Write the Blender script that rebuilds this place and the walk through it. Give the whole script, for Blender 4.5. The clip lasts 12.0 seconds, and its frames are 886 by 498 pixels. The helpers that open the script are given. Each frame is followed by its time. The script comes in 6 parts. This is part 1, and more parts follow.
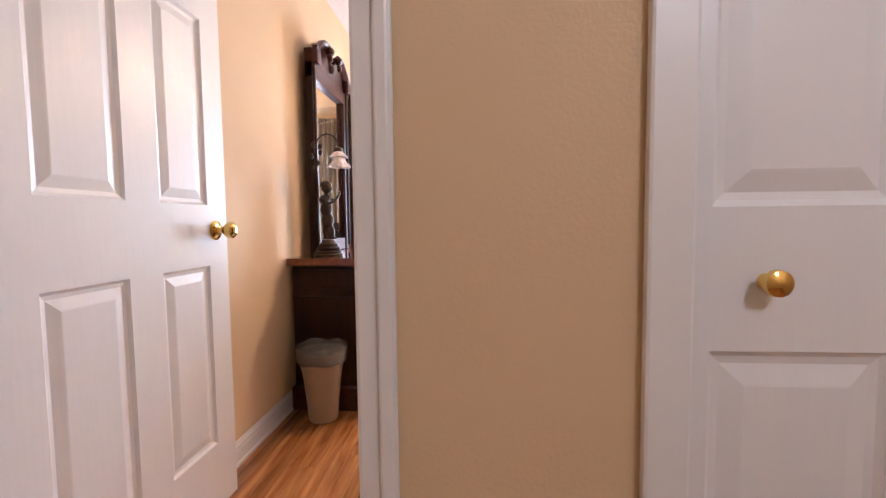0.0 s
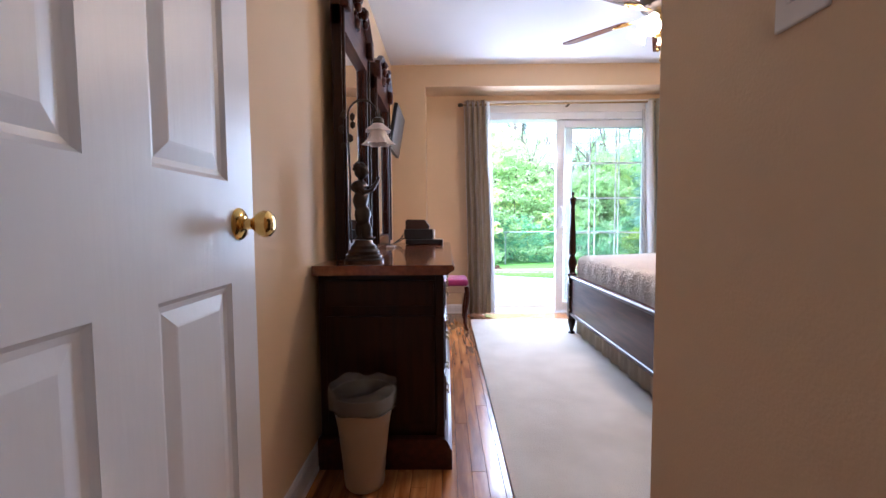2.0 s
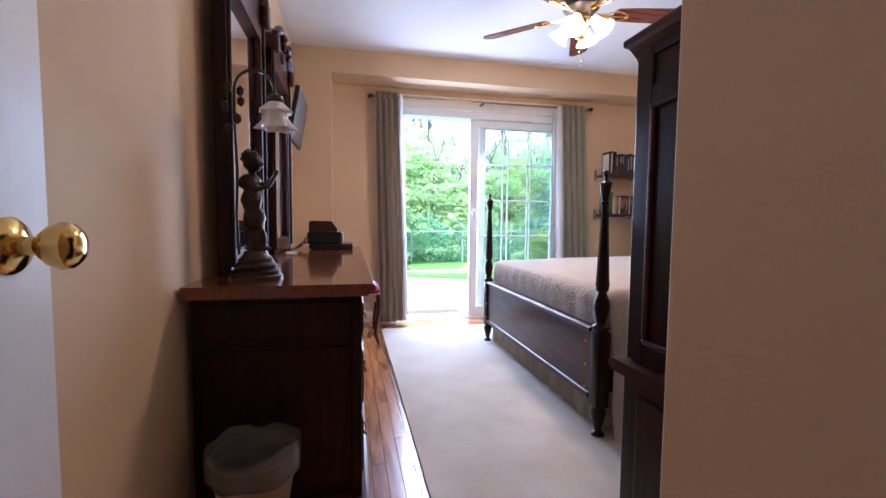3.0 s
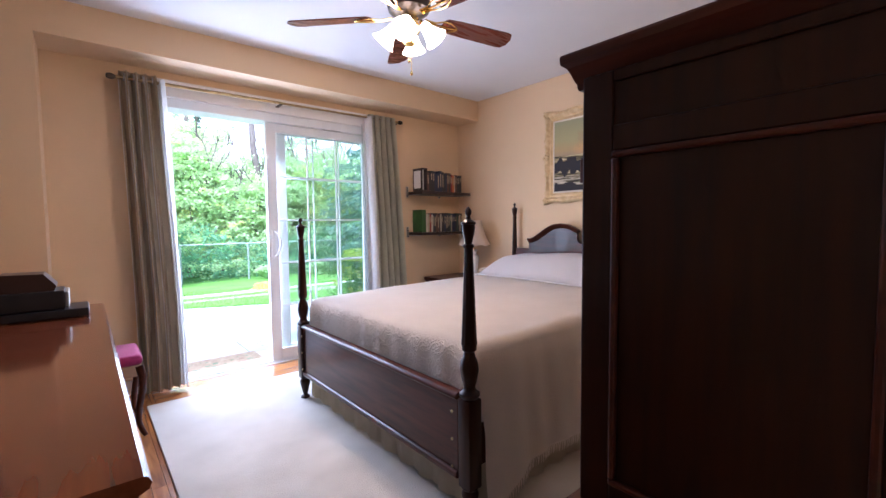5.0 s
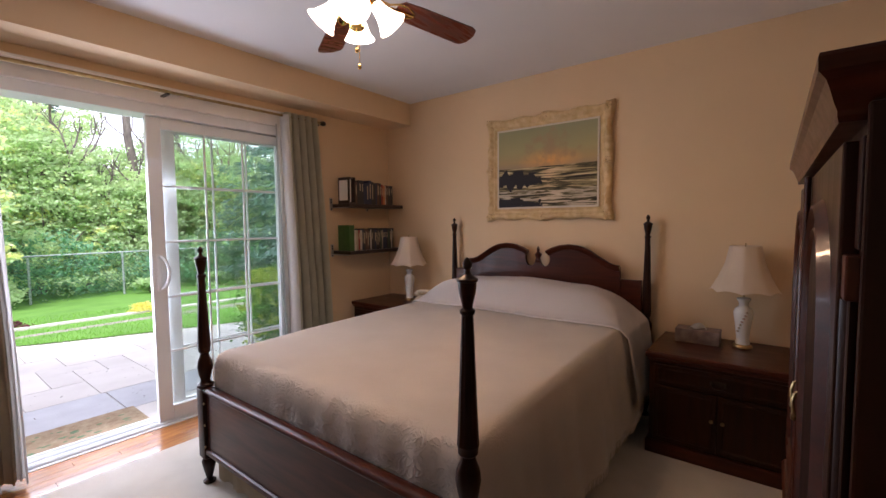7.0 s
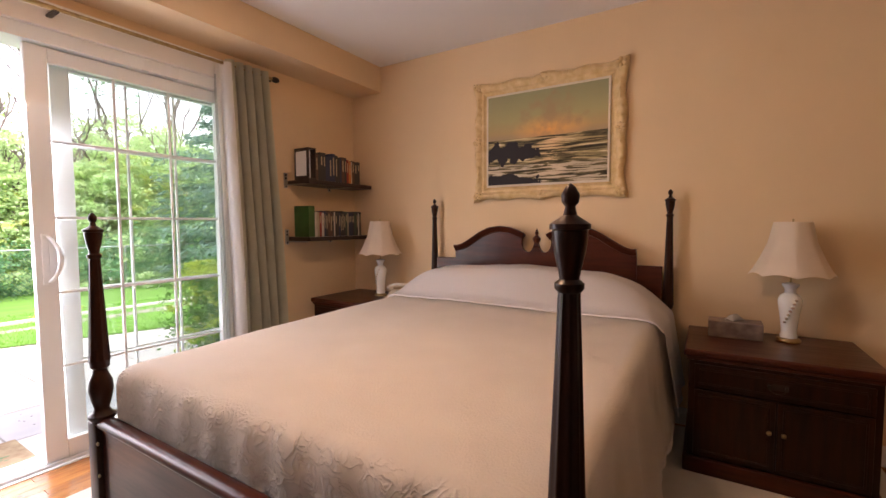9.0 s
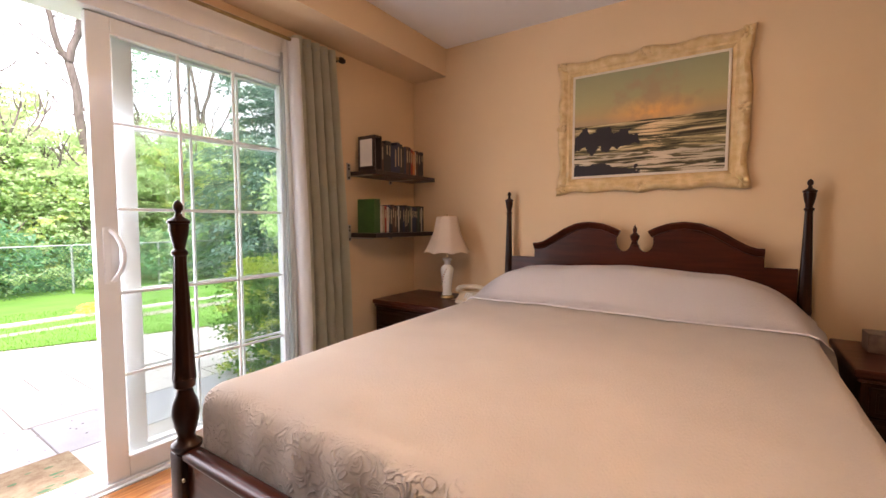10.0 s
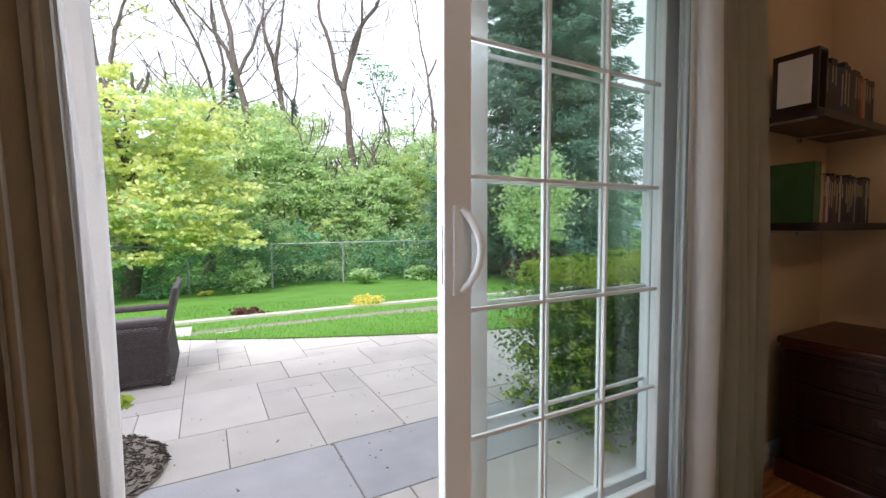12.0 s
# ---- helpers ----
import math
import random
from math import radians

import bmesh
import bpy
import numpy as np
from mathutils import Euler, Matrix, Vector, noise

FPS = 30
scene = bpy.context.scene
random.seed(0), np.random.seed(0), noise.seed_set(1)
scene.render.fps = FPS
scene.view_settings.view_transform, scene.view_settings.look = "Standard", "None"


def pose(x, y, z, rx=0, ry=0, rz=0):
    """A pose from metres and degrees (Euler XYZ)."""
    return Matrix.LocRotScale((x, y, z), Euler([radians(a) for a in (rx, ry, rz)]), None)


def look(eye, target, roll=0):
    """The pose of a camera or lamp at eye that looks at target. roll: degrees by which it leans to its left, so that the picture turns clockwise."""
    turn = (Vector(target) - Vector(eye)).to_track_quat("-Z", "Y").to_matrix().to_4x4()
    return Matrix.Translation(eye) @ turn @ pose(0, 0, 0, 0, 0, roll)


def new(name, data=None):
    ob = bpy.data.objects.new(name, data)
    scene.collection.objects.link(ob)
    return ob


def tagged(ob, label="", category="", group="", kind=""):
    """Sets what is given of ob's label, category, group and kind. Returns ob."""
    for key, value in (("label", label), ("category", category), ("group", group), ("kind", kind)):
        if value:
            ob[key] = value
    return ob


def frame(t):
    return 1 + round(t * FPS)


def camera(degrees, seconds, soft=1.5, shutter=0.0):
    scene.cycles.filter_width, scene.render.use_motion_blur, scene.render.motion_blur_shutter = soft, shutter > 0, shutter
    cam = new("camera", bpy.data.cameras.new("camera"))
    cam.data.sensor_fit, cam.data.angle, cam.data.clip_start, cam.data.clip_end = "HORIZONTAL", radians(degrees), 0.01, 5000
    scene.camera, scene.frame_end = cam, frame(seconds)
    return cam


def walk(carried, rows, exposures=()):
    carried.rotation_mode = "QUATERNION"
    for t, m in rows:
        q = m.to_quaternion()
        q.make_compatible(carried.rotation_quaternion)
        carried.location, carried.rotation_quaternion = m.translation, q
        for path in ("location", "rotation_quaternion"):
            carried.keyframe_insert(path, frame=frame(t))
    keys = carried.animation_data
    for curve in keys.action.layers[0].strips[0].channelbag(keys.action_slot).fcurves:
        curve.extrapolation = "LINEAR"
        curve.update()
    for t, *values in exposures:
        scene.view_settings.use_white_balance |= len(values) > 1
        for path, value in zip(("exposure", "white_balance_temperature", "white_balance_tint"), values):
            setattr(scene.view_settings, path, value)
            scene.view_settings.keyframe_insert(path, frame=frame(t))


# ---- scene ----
cam = camera(91.9, 12.0)

PATH = [
    (0, (-0.152, 1.371, 0.983), (-0.296, 3.362, 0.856), -0.6),
    (0.7, (-0.338, 1.575, 0.963), (-0.567, 3.558, 0.837), -0.5),
    (1, (-0.402, 1.657, 0.971), (-0.628, 3.64, 0.839), -0.4),
    (1.5, (-0.483, 1.763, 0.959), (-0.679, 3.75, 0.837), -0.5),
    (2, (-0.605, 1.897, 0.962), (-0.621, 3.893, 0.839), -0.4),
    (2.5, (-0.671, 2.018, 0.969), (-0.419, 3.999, 0.85), -0.4),
    (2.7, (-0.653, 2.091, 0.98), (-0.334, 4.061, 0.854), 0.0),
    (4.3, (-0.656, 2.584, 1.086), (0.359, 4.303, 0.968), -0.1),
    (4.5, (-0.649, 2.65, 1.113), (0.451, 4.315, 0.991), -0.6),
    (5, (-0.635, 2.756, 1.166), (0.647, 4.287, 1.048), -0.6),
    (5.5, (-0.572, 2.898, 1.236), (0.807, 4.342, 1.112), -0.6),
    (6, (-0.527, 3.023, 1.287), (0.91, 4.409, 1.163), -0.5),
    (6.5, (-0.49, 3.14, 1.31), (0.997, 4.471, 1.185), -0.6),
    (7, (-0.479, 3.272, 1.32), (1.1, 4.494, 1.199), -0.5),
    (7.5, (-0.442, 3.373, 1.321), (1.208, 4.495, 1.194), -0.5),
    (7.7, (-0.41, 3.42, 1.305), (1.259, 4.514, 1.177), -0.5),
    (9.3, (-0.13, 3.891, 1.163), (1.572, 4.934, 1.043), -0.2),
    (9.5, (-0.127, 3.998, 1.168), (1.576, 5.04, 1.04), -0.1),
    (9.9, (-0.12, 4.185, 1.161), (1.549, 5.281, 1.035), -0.1),
    (10, (-0.12, 4.24, 1.152), (1.535, 5.356, 1.029), -0.0),
    (10.5, (-0.071, 4.545, 1.136), (1.458, 5.828, 1.012), -0.1),
    (11, (-0.026, 4.83, 1.12), (1.298, 6.324, 0.996), -0.1),
    (11.5, (-0.024, 5.148, 1.11), (1.117, 6.785, 0.987), -0.2),
    (12, (0.005, 5.468, 1.077), (0.976, 7.213, 0.967), -0.2),
]
walk(cam, [(t, look(eye, target, roll)) for t, eye, target, roll in PATH],
     exposures=[(0, 2.42, 5500, 20), (0.7, 2.25, 5250, 17), (1.1, 2.15, 5100, 16), (1.6, 1.7, 5050, 15), (2.5, 1.12, 4880, 20), (4.5, 1.14, 4900, 20), (5.5, 0.78, 5200, 22), (6.5, 0.2, 5700, 23), (7.5, 0.05, 6250, 24),
                (9.5, 0.80, 6700, 26), (10.5, 0.5, 6400, 20), (11.2, -0.03, 6200, 15), (12, -0.42, 6150, 14)])

# ---- world and large lights ----
SUN_EL, SUN_AZ = radians(48), radians(215)
world = bpy.data.worlds.new("sky")
scene.world = world
world.use_nodes = True
wn = world.node_tree
sky = wn.nodes.new("ShaderNodeTexSky")
sky.sky_type, sky.sun_disc, sky.sun_elevation, sky.sun_rotation = "NISHITA", False, SUN_EL, SUN_AZ
sky.air_density, sky.dust_density, sky.ozone_density = 1.0, 6.0, 0.6
veil = wn.nodes.new("ShaderNodeMix")  # thin bright overcast in front of the blue
veil.data_type = "RGBA"
veil.inputs["Factor"].default_value = .8
veil.inputs["B"].default_value = (17.5, 17.8, 18.6, 1)
wn.links.new(sky.outputs[0], veil.inputs["A"])
wn.links.new(veil.outputs["Result"], wn.nodes["Background"].inputs[0])
wn.nodes["Background"].inputs[1].default_value = 0.15


def lamp(name, kind, m, energy, color, **more):
    d = bpy.data.lights.new(name, kind)
    d.energy, d.color = energy, color
    for k, v in more.items():
        setattr(d, k, v)
    ob = new(name, d)
    ob.matrix_world = m
    return ob


lamp("sun", "SUN", look((math.sin(SUN_AZ) * 30, math.cos(SUN_AZ) * 30 + 8, 30 * math.tan(SUN_EL)), (0, 8, 0)), 4.1, (1, .96, .9), angle=radians(14))
lamp("door_daylight", "AREA", look((0.35, 6.62, 1.15), (0.4, 4.0, 0.35)), 31, (.90, .94, 1), shape="RECTANGLE", size=.95, size_y=1.7)
# added fill light behind the camera, no fixture; brightens hall wall and open door
lamp("hall_fill", "POINT", pose(0.60, 0.60, 1.95), 4.2, (.92, .95, .95), shadow_soft_size=.1)


# ---- building helpers ----
origin = {}


def thing(name, at, label, category, group=""):
    ob = new(name)
    ob.location = at
    ob.empty_display_size = .1
    origin[ob.name] = Vector(at)
    return tagged(ob, label, category, group)


def part(name, bm, mat, parent=None, label="", smooth=0, kind="", at=None, category="", group=""):
    o = origin[parent.name] if parent else Vector(at or (0, 0, 0))
    bmesh.ops.translate(bm, verts=bm.verts, vec=-o)
    if smooth:
        for f in bm.faces:
            f.smooth = True
    me = bpy.data.meshes.new(name)
    bm.to_mesh(me)
    bm.free()
    if smooth:
        me.set_sharp_from_angle(angle=radians(smooth))
    me.materials.append(mat)
    ob = new(name, me)
    if parent:
        ob.parent = parent
    else:
        ob.location = o
    origin[ob.name] = o
    return tagged(ob, label, category, group, kind)


def box(bm, lo, hi, bev=0.0, seg=2, m=None):
    r = bmesh.ops.create_cube(bm, size=1)
    vs = r["verts"]
    c = [(a + b) / 2 for a, b in zip(lo, hi)]
    d = [abs(b - a) for a, b in zip(lo, hi)]
    for v in vs:
        v.co = Vector((v.co.x * d[0] + c[0], v.co.y * d[1] + c[1], v.co.z * d[2] + c[2]))
    if bev:
        es = list({e for v in vs for e in v.link_edges})
        out = bmesh.ops.bevel(bm, geom=es, offset=min(bev, min(d) * .45), segments=seg, profile=.5, affect="EDGES")
        vs = list({v for f in out["faces"] for v in f.verts} | {v for v in vs if v.is_valid})
    if m is not None:
        bmesh.ops.transform(bm, matrix=m, verts=vs)
    return bm


def boxes(*rows, bev=0.0, seg=2):
    bm = bmesh.new()
    for lo, hi in rows:
        box(bm, lo, hi, bev, seg)
    return bm


def rings(bm, loops, caps=True, closed=True):
    rows = [[bm.verts.new(p) for p in loop] for loop in loops]
    n = len(rows[0])
    for a, b in zip(rows, rows[1:]):
        for i in range(n if closed else n - 1):
            j = (i + 1) % n
            bm.faces.new((a[i], a[j], b[j], b[i]))
    if caps and closed:
        bm.faces.new(rows[0][::-1])
        bm.faces.new(rows[-1])
    return bm


def lathe(bm, prof, x, y, z0=0.0, seg=20, flute=0.0, count=10, lo=0, hi=0, wave=None):
    loops = []
    for r, z in prof:
        loop = []
        for i in range(seg):
            a = 2 * math.pi * i / seg
            rr = r * (1 - flute * (.5 + .5 * math.cos(a * count))) if flute and lo <= z <= hi else r
            if wave:
                rr = wave(a, r, z)
            loop.append((x + rr * math.cos(a), y + rr * math.sin(a), z0 + z))
        loops.append(loop)
    return rings(bm, loops)


def tube(bm, pts, r, seg=8, taper=None):
    pts = [Vector(p) for p in pts]
    loops, side = [], None
    for i, p in enumerate(pts):
        d = (pts[min(i + 1, len(pts) - 1)] - pts[max(i - 1, 0)]).normalized()
        side = (side - d * side.dot(d)) if side else d.orthogonal()
        side.normalize()
        up = d.cross(side)
        rr = r * (1 + (taper - 1) * i / (len(pts) - 1)) if taper is not None else r
        loops.append([p + (side * math.cos(2 * math.pi * k / seg) + up * math.sin(2 * math.pi * k / seg)) * rr for k in range(seg)])
    return rings(bm, loops)


def prism(bm, pts, axis, a, b):
    def at(u, v, w):
        return {"x": (w, u, v), "y": (u, w, v), "z": (u, v, w)}[axis]
    lo = [bm.verts.new(at(u, v, a)) for u, v in pts]
    hi = [bm.verts.new(at(u, v, b)) for u, v in pts]
    n = len(pts)
    for i in range(n):
        bm.faces.new((lo[i], lo[(i + 1) % n], hi[(i + 1) % n], hi[i]))
    bm.faces.new(lo[::-1])
    bm.faces.new(hi)
    bmesh.ops.recalc_face_normals(bm, faces=bm.faces)
    return bm


def blob(bm, at, r, sub=2, stretch=(1, 1, 1), rough=0.0):
    out = bmesh.ops.create_icosphere(bm, subdivisions=sub, radius=1)
    for v in out["verts"]:
        k = 1 + rough * noise.noise(v.co * 2.3 + Vector(at) * 7)
        v.co = Vector((v.co.x * r * stretch[0] * k + at[0], v.co.y * r * stretch[1] * k + at[1], v.co.z * r * stretch[2] * k + at[2]))
    return bm


# ---- materials ----
def surf(name, c1, c2=None, scale=4.0, rough=.6, bump=.0, bscale=60.0, metal=0.0, stretch=(1, 1, 1), coat=0.0, rand=0.0, island=False, rv=.08, detail=5, sheen=0.0, spread=(.3, .7)):
    m = bpy.data.materials.new(name)
    m.use_nodes = True
    t = m.node_tree
    n, l = t.nodes, t.links
    p = n["Principled BSDF"]
    tc = n.new("ShaderNodeTexCoord")
    mp = n.new("ShaderNodeMapping")
    mp.inputs["Scale"].default_value = stretch
    l.new(tc.outputs["Object"], mp.inputs["Vector"])
    nz = n.new("ShaderNodeTexNoise")
    nz.inputs["Scale"].default_value, nz.inputs["Detail"].default_value = scale, detail
    l.new(mp.outputs[0], nz.inputs["Vector"])
    cr = n.new("ShaderNodeValToRGB")
    c2 = c2 or tuple(v * .85 for v in c1)
    cr.color_ramp.elements[0].position, cr.color_ramp.elements[1].position = spread
    cr.color_ramp.elements[0].color, cr.color_ramp.elements[1].color = (*c1, 1), (*c2, 1)
    l.new(nz.outputs[0], cr.inputs[0])
    col = cr.outputs[0]
    if rand:
        rnd = n.new("ShaderNodeNewGeometry" if island else "ShaderNodeObjectInfo").outputs["Random Per Island" if island else "Random"]
        mr = n.new("ShaderNodeMapRange")
        mr.inputs["To Min"].default_value, mr.inputs["To Max"].default_value = 1 - rand, 1 + rand
        l.new(rnd, mr.inputs["Value"])
        hs = n.new("ShaderNodeHueSaturation")
        l.new(mr.outputs[0], hs.inputs["Value"])
        l.new(col, hs.inputs["Color"])
        col = hs.outputs[0]
        ad = n.new("ShaderNodeVectorMath")
        ad.operation = "ADD"
        sc = n.new("ShaderNodeMath")
        sc.operation, sc.inputs[1].default_value = "MULTIPLY", 37.0
        l.new(rnd, sc.inputs[0])
        l.new(mp.outputs[0], ad.inputs[0])
        l.new(sc.outputs[0], ad.inputs[1])
        l.new(ad.outputs[0], nz.inputs["Vector"])
    l.new(col, p.inputs["Base Color"])
    n2 = n.new("ShaderNodeTexNoise")
    n2.inputs["Scale"].default_value, n2.inputs["Detail"].default_value = bscale, 4
    l.new(mp.outputs[0], n2.inputs["Vector"])
    rr = n.new("ShaderNodeMapRange")
    rr.inputs["To Min"].default_value, rr.inputs["To Max"].default_value = max(0, rough - rv), min(1, rough + rv)
    l.new(nz.outputs[0], rr.inputs["Value"])
    l.new(rr.outputs[0], p.inputs["Roughness"])
    p.inputs["Metallic"].default_value = metal
    p.inputs["Coat Weight"].default_value = coat
    p.inputs["Coat Roughness"].default_value = .08
    if sheen:
        p.inputs["Sheen Weight"].default_value = sheen
    if bump:
        b = n.new("ShaderNodeBump")
        b.inputs["Strength"].default_value, b.inputs["Distance"].default_value = bump, .004
        l.new(n2.outputs[0], b.inputs["Height"])
        l.new(b.outputs[0], p.inputs["Normal"])
    return m


def nodes_of(m):
    return m.node_tree.nodes, m.node_tree.links, m.node_tree.nodes["Principled BSDF"]


def glow(name, base, color, strength):
    m = surf(name, base, rough=.4)
    p = nodes_of(m)[2]
    p.inputs["Emission Color"].default_value = (*color, 1)
    p.inputs["Emission Strength"].default_value = strength
    return m


def leafy(name, c1, c2, scale=3.0, rand=.35):
    m = surf(name, c1, c2, scale=scale, rough=.6, rand=rand, island=True, rv=.1)
    n, l, p = nodes_of(m)
    out = n["Material Output"]
    tr = n.new("ShaderNodeBsdfTranslucent")
    tr.inputs[0].default_value = (c1[0] * 1.3, c1[1] * 1.4, c1[2], 1)
    mx = n.new("ShaderNodeMixShader")
    mx.inputs[0].default_value = .45
    l.new(p.outputs[0], mx.inputs[1])
    l.new(tr.outputs[0], mx.inputs[2])
    l.new(mx.outputs[0], out.inputs[0])
    return m


WALL = surf("peach wall paint", (.70, .515, .315), (.66, .48, .29), scale=1.5, rough=.75, bump=.15, bscale=180)
CEIL = surf("white ceiling paint", (.80, .79, .78), (.77, .76, .76), scale=2, rough=.85, bump=.2, bscale=140)
WHITE = surf("white satin paint", (.80, .79, .78), (.75, .74, .73), scale=3, rough=.38, bump=.05, bscale=60)
DOORW = surf("white door paint with pressed grain", (.80, .79, .785), (.785, .775, .77), scale=2.5, rough=.36, bump=.10, bscale=9, stretch=(9, 9, 1), rv=.05)
VINYL = surf("white vinyl", (.80, .82, .83), (.75, .77, .78), scale=3, rough=.3, bump=.03)
MAHOG = surf("dark red mahogany", (.070, .015, .006), (.032, .007, .003), scale=3, rough=.32, bump=.06, bscale=20, stretch=(14, 1.2, 14), coat=.16)
# upright grain; tone also lowered to hold the shade on the nightstand fronts
MAHOGV = surf("dark mahogany upright grain", (.029, .0075, .0019), (.012, .0032, .001), scale=3, rough=.34, bump=.06, bscale=20, stretch=(14, 14, 1.2), coat=.03)
CHERRY = surf("polished cherry top", (.20, .052, .018), (.12, .028, .010), scale=3, rough=.14, bump=.02, bscale=20, stretch=(14, 1.0, 14), coat=.5, rv=.04)
BRASS = surf("polished brass", (.80, .56, .18), (.72, .48, .14), scale=8, rough=.14, metal=1, rv=.05)
OLDBRASS = surf("antique brass", (.45, .33, .16), (.28, .2, .1), scale=30, rough=.35, metal=1)
BRONZE = surf("dark bronze", (.075, .055, .04), (.03, .022, .018), scale=14, rough=.35, metal=.7, bump=.3, bscale=60)
STEEL = surf("brushed nickel", (.55, .55, .53), (.45, .45, .44), scale=10, rough=.3, metal=1)
MIRROR = surf("mirror silver", (.9, .9, .9), (.9, .9, .9), rough=.01, metal=1, rv=.0)
CREAMP = surf("off-white woven bedspread", (.86, .785, .70), (.82, .745, .66), scale=6, rough=.85, bump=.6, bscale=160, sheen=.2)
SHEET = surf("ivory pillow cover", (.82, .77, .75), (.79, .74, .72), scale=5, rough=.85, bump=.35, bscale=160, sheen=.2)
SKIRT = surf("tan pleated bed skirt", (.62, .54, .41), (.52, .45, .33), scale=9, rough=.9, bump=.3)
CURT = surf("sage taupe curtain cloth", (.52, .41, .26), (.45, .35, .22), scale=9, rough=.75, bump=.4, bscale=250, sheen=.25)
# lighter copy of the cloth: daylight shining through is put into the colour
CURT_LIT = surf("sage curtain cloth lightened by daylight", (.52, .485, .36), (.45, .42, .30), scale=9, rough=.75, bump=.4, bscale=250, sheen=.25)
LINING = surf("pale curtain lining", (.72, .70, .68), (.66, .64, .62), scale=9, rough=.85, bump=.3, bscale=200)
RUG = surf("beige wool rug", (.62, .57, .49), (.47, .425, .355), scale=3.2, rough=.95, bump=.9, bscale=170, sheen=.3)
OAK = surf("red oak strip", (.50, .215, .062), (.24, .078, .020), scale=4, rough=.24, bump=.12, bscale=26, stretch=(7, .7, 7), rand=.2, coat=.6, rv=.06, spread=(.37, .66))
OAKX = surf("red oak strip across", (.50, .215, .062), (.24, .078, .020), scale=4, rough=.24, bump=.12, bscale=26, stretch=(.9, 9, 9), rand=.2, coat=.6, rv=.06, spread=(.35, .66))
for _m in (OAK, OAKX):
    for _q in _m.node_tree.nodes:
        if _q.type == "TEX_NOISE" and _q.inputs["Scale"].default_value < 10:
            _q.inputs["Distortion"].default_value = .45
SUB = surf("dark subfloor", (.10, .05, .025), rough=.7)
SHADE = surf("cream pleated lampshade", (.74, .62, .50), (.70, .58, .46), scale=8, rough=.85, bump=.3, bscale=200)
PORC = surf("white porcelain", (.78, .76, .72), (.72, .70, .68), scale=7, rough=.12, rv=.04)
BLACKP = surf("black plastic", (.018, .018, .02), (.012, .012, .014), scale=12, rough=.35, bump=.05)
DKWOOD = surf("black-brown shelf wood", (.035, .018, .012), (.02, .01, .008), scale=4, rough=.35, stretch=(1, 12, 12))
GLOBE = glow("lit frosted glass", (.9, .85, .78), (1, .82, .62), 9)
MAGENTA = surf("magenta needlework", (.42, .03, .17), (.32, .02, .13), scale=40, rough=.9, bump=.6, bscale=200, sheen=.3)
GILT = surf("cream gilt plaster", (.70, .52, .28), (.55, .37, .16), scale=22, rough=.5, bump=.5, bscale=45)

for _m in (MAHOG, MAHOGV):
    nodes_of(_m)[2].inputs["Specular IOR Level"].default_value = .22


def translucent(m, amount, tint):
    """Cloth that lets part of the daylight through."""
    n, l, p = nodes_of(m)
    t = n.new("ShaderNodeBsdfTranslucent")
    t.inputs[0].default_value = (*tint, 1)
    x = n.new("ShaderNodeMixShader")
    x.inputs[0].default_value = amount
    l.new(p.outputs[0], x.inputs[1])
    l.new(t.outputs[0], x.inputs[2])
    l.new(x.outputs[0], n["Material Output"].inputs[0])


translucent(CURT, .15, (.55, .48, .38))
translucent(CURT_LIT, .25, (.70, .70, .62))
translucent(LINING, .35, (.85, .83, .80))
translucent(SHADE, .2, (.8, .66, .5))
# raised scroll pattern woven into the bedspread, strongest on the panel over the foot end
_n, _l, _p = nodes_of(CREAMP)
_tc = _n.new("ShaderNodeTexCoord")
_v = _n.new("ShaderNodeTexNoise")
_v.inputs["Scale"].default_value, _v.inputs["Detail"].default_value, _v.inputs["Distortion"].default_value = 17, 1.5, 2.0
_l.new(_tc.outputs["Object"], _v.inputs["Vector"])
_r = _n.new("ShaderNodeValToRGB")
_r.color_ramp.elements[0].position, _r.color_ramp.elements[1].position = .44, .56
_r.color_ramp.interpolation = "B_SPLINE"
_e = _r.color_ramp.elements.new(.5)
_r.color_ramp.elements[0].color, _e.color, _r.color_ramp.elements[2].color = (0, 0, 0, 1), (1, 1, 1, 1), (0, 0, 0, 1)
_l.new(_v.outputs[0], _r.inputs[0])
_b = _n.new("ShaderNodeBump")
_b.inputs["Distance"].default_value = .012
_g, _s, _k = _n.new("ShaderNodeNewGeometry"), _n.new("ShaderNodeSeparateXYZ"), _n.new("ShaderNodeMapRange")
_l.new(_g.outputs["Normal"], _s.inputs[0])
_l.new(_s.outputs["X"], _k.inputs["Value"])
_k.inputs["From Min"].default_value, _k.inputs["From Max"].default_value, _k.inputs["To Min"].default_value, _k.inputs["To Max"].default_value = -.8, -.2, .8, .03
_l.new(_k.outputs[0], _b.inputs["Strength"])
_l.new(_r.outputs[0], _b.inputs["Height"])
_old = _p.inputs["Normal"].links[0].from_node
_l.new(_old.outputs[0], _b.inputs["Normal"])
_l.new(_b.outputs[0], _p.inputs["Normal"])

# ---- the room ----
def structure(name, bm, mat, label, **k):
    return part(name, bm, mat, None, label, kind="structure", **k)


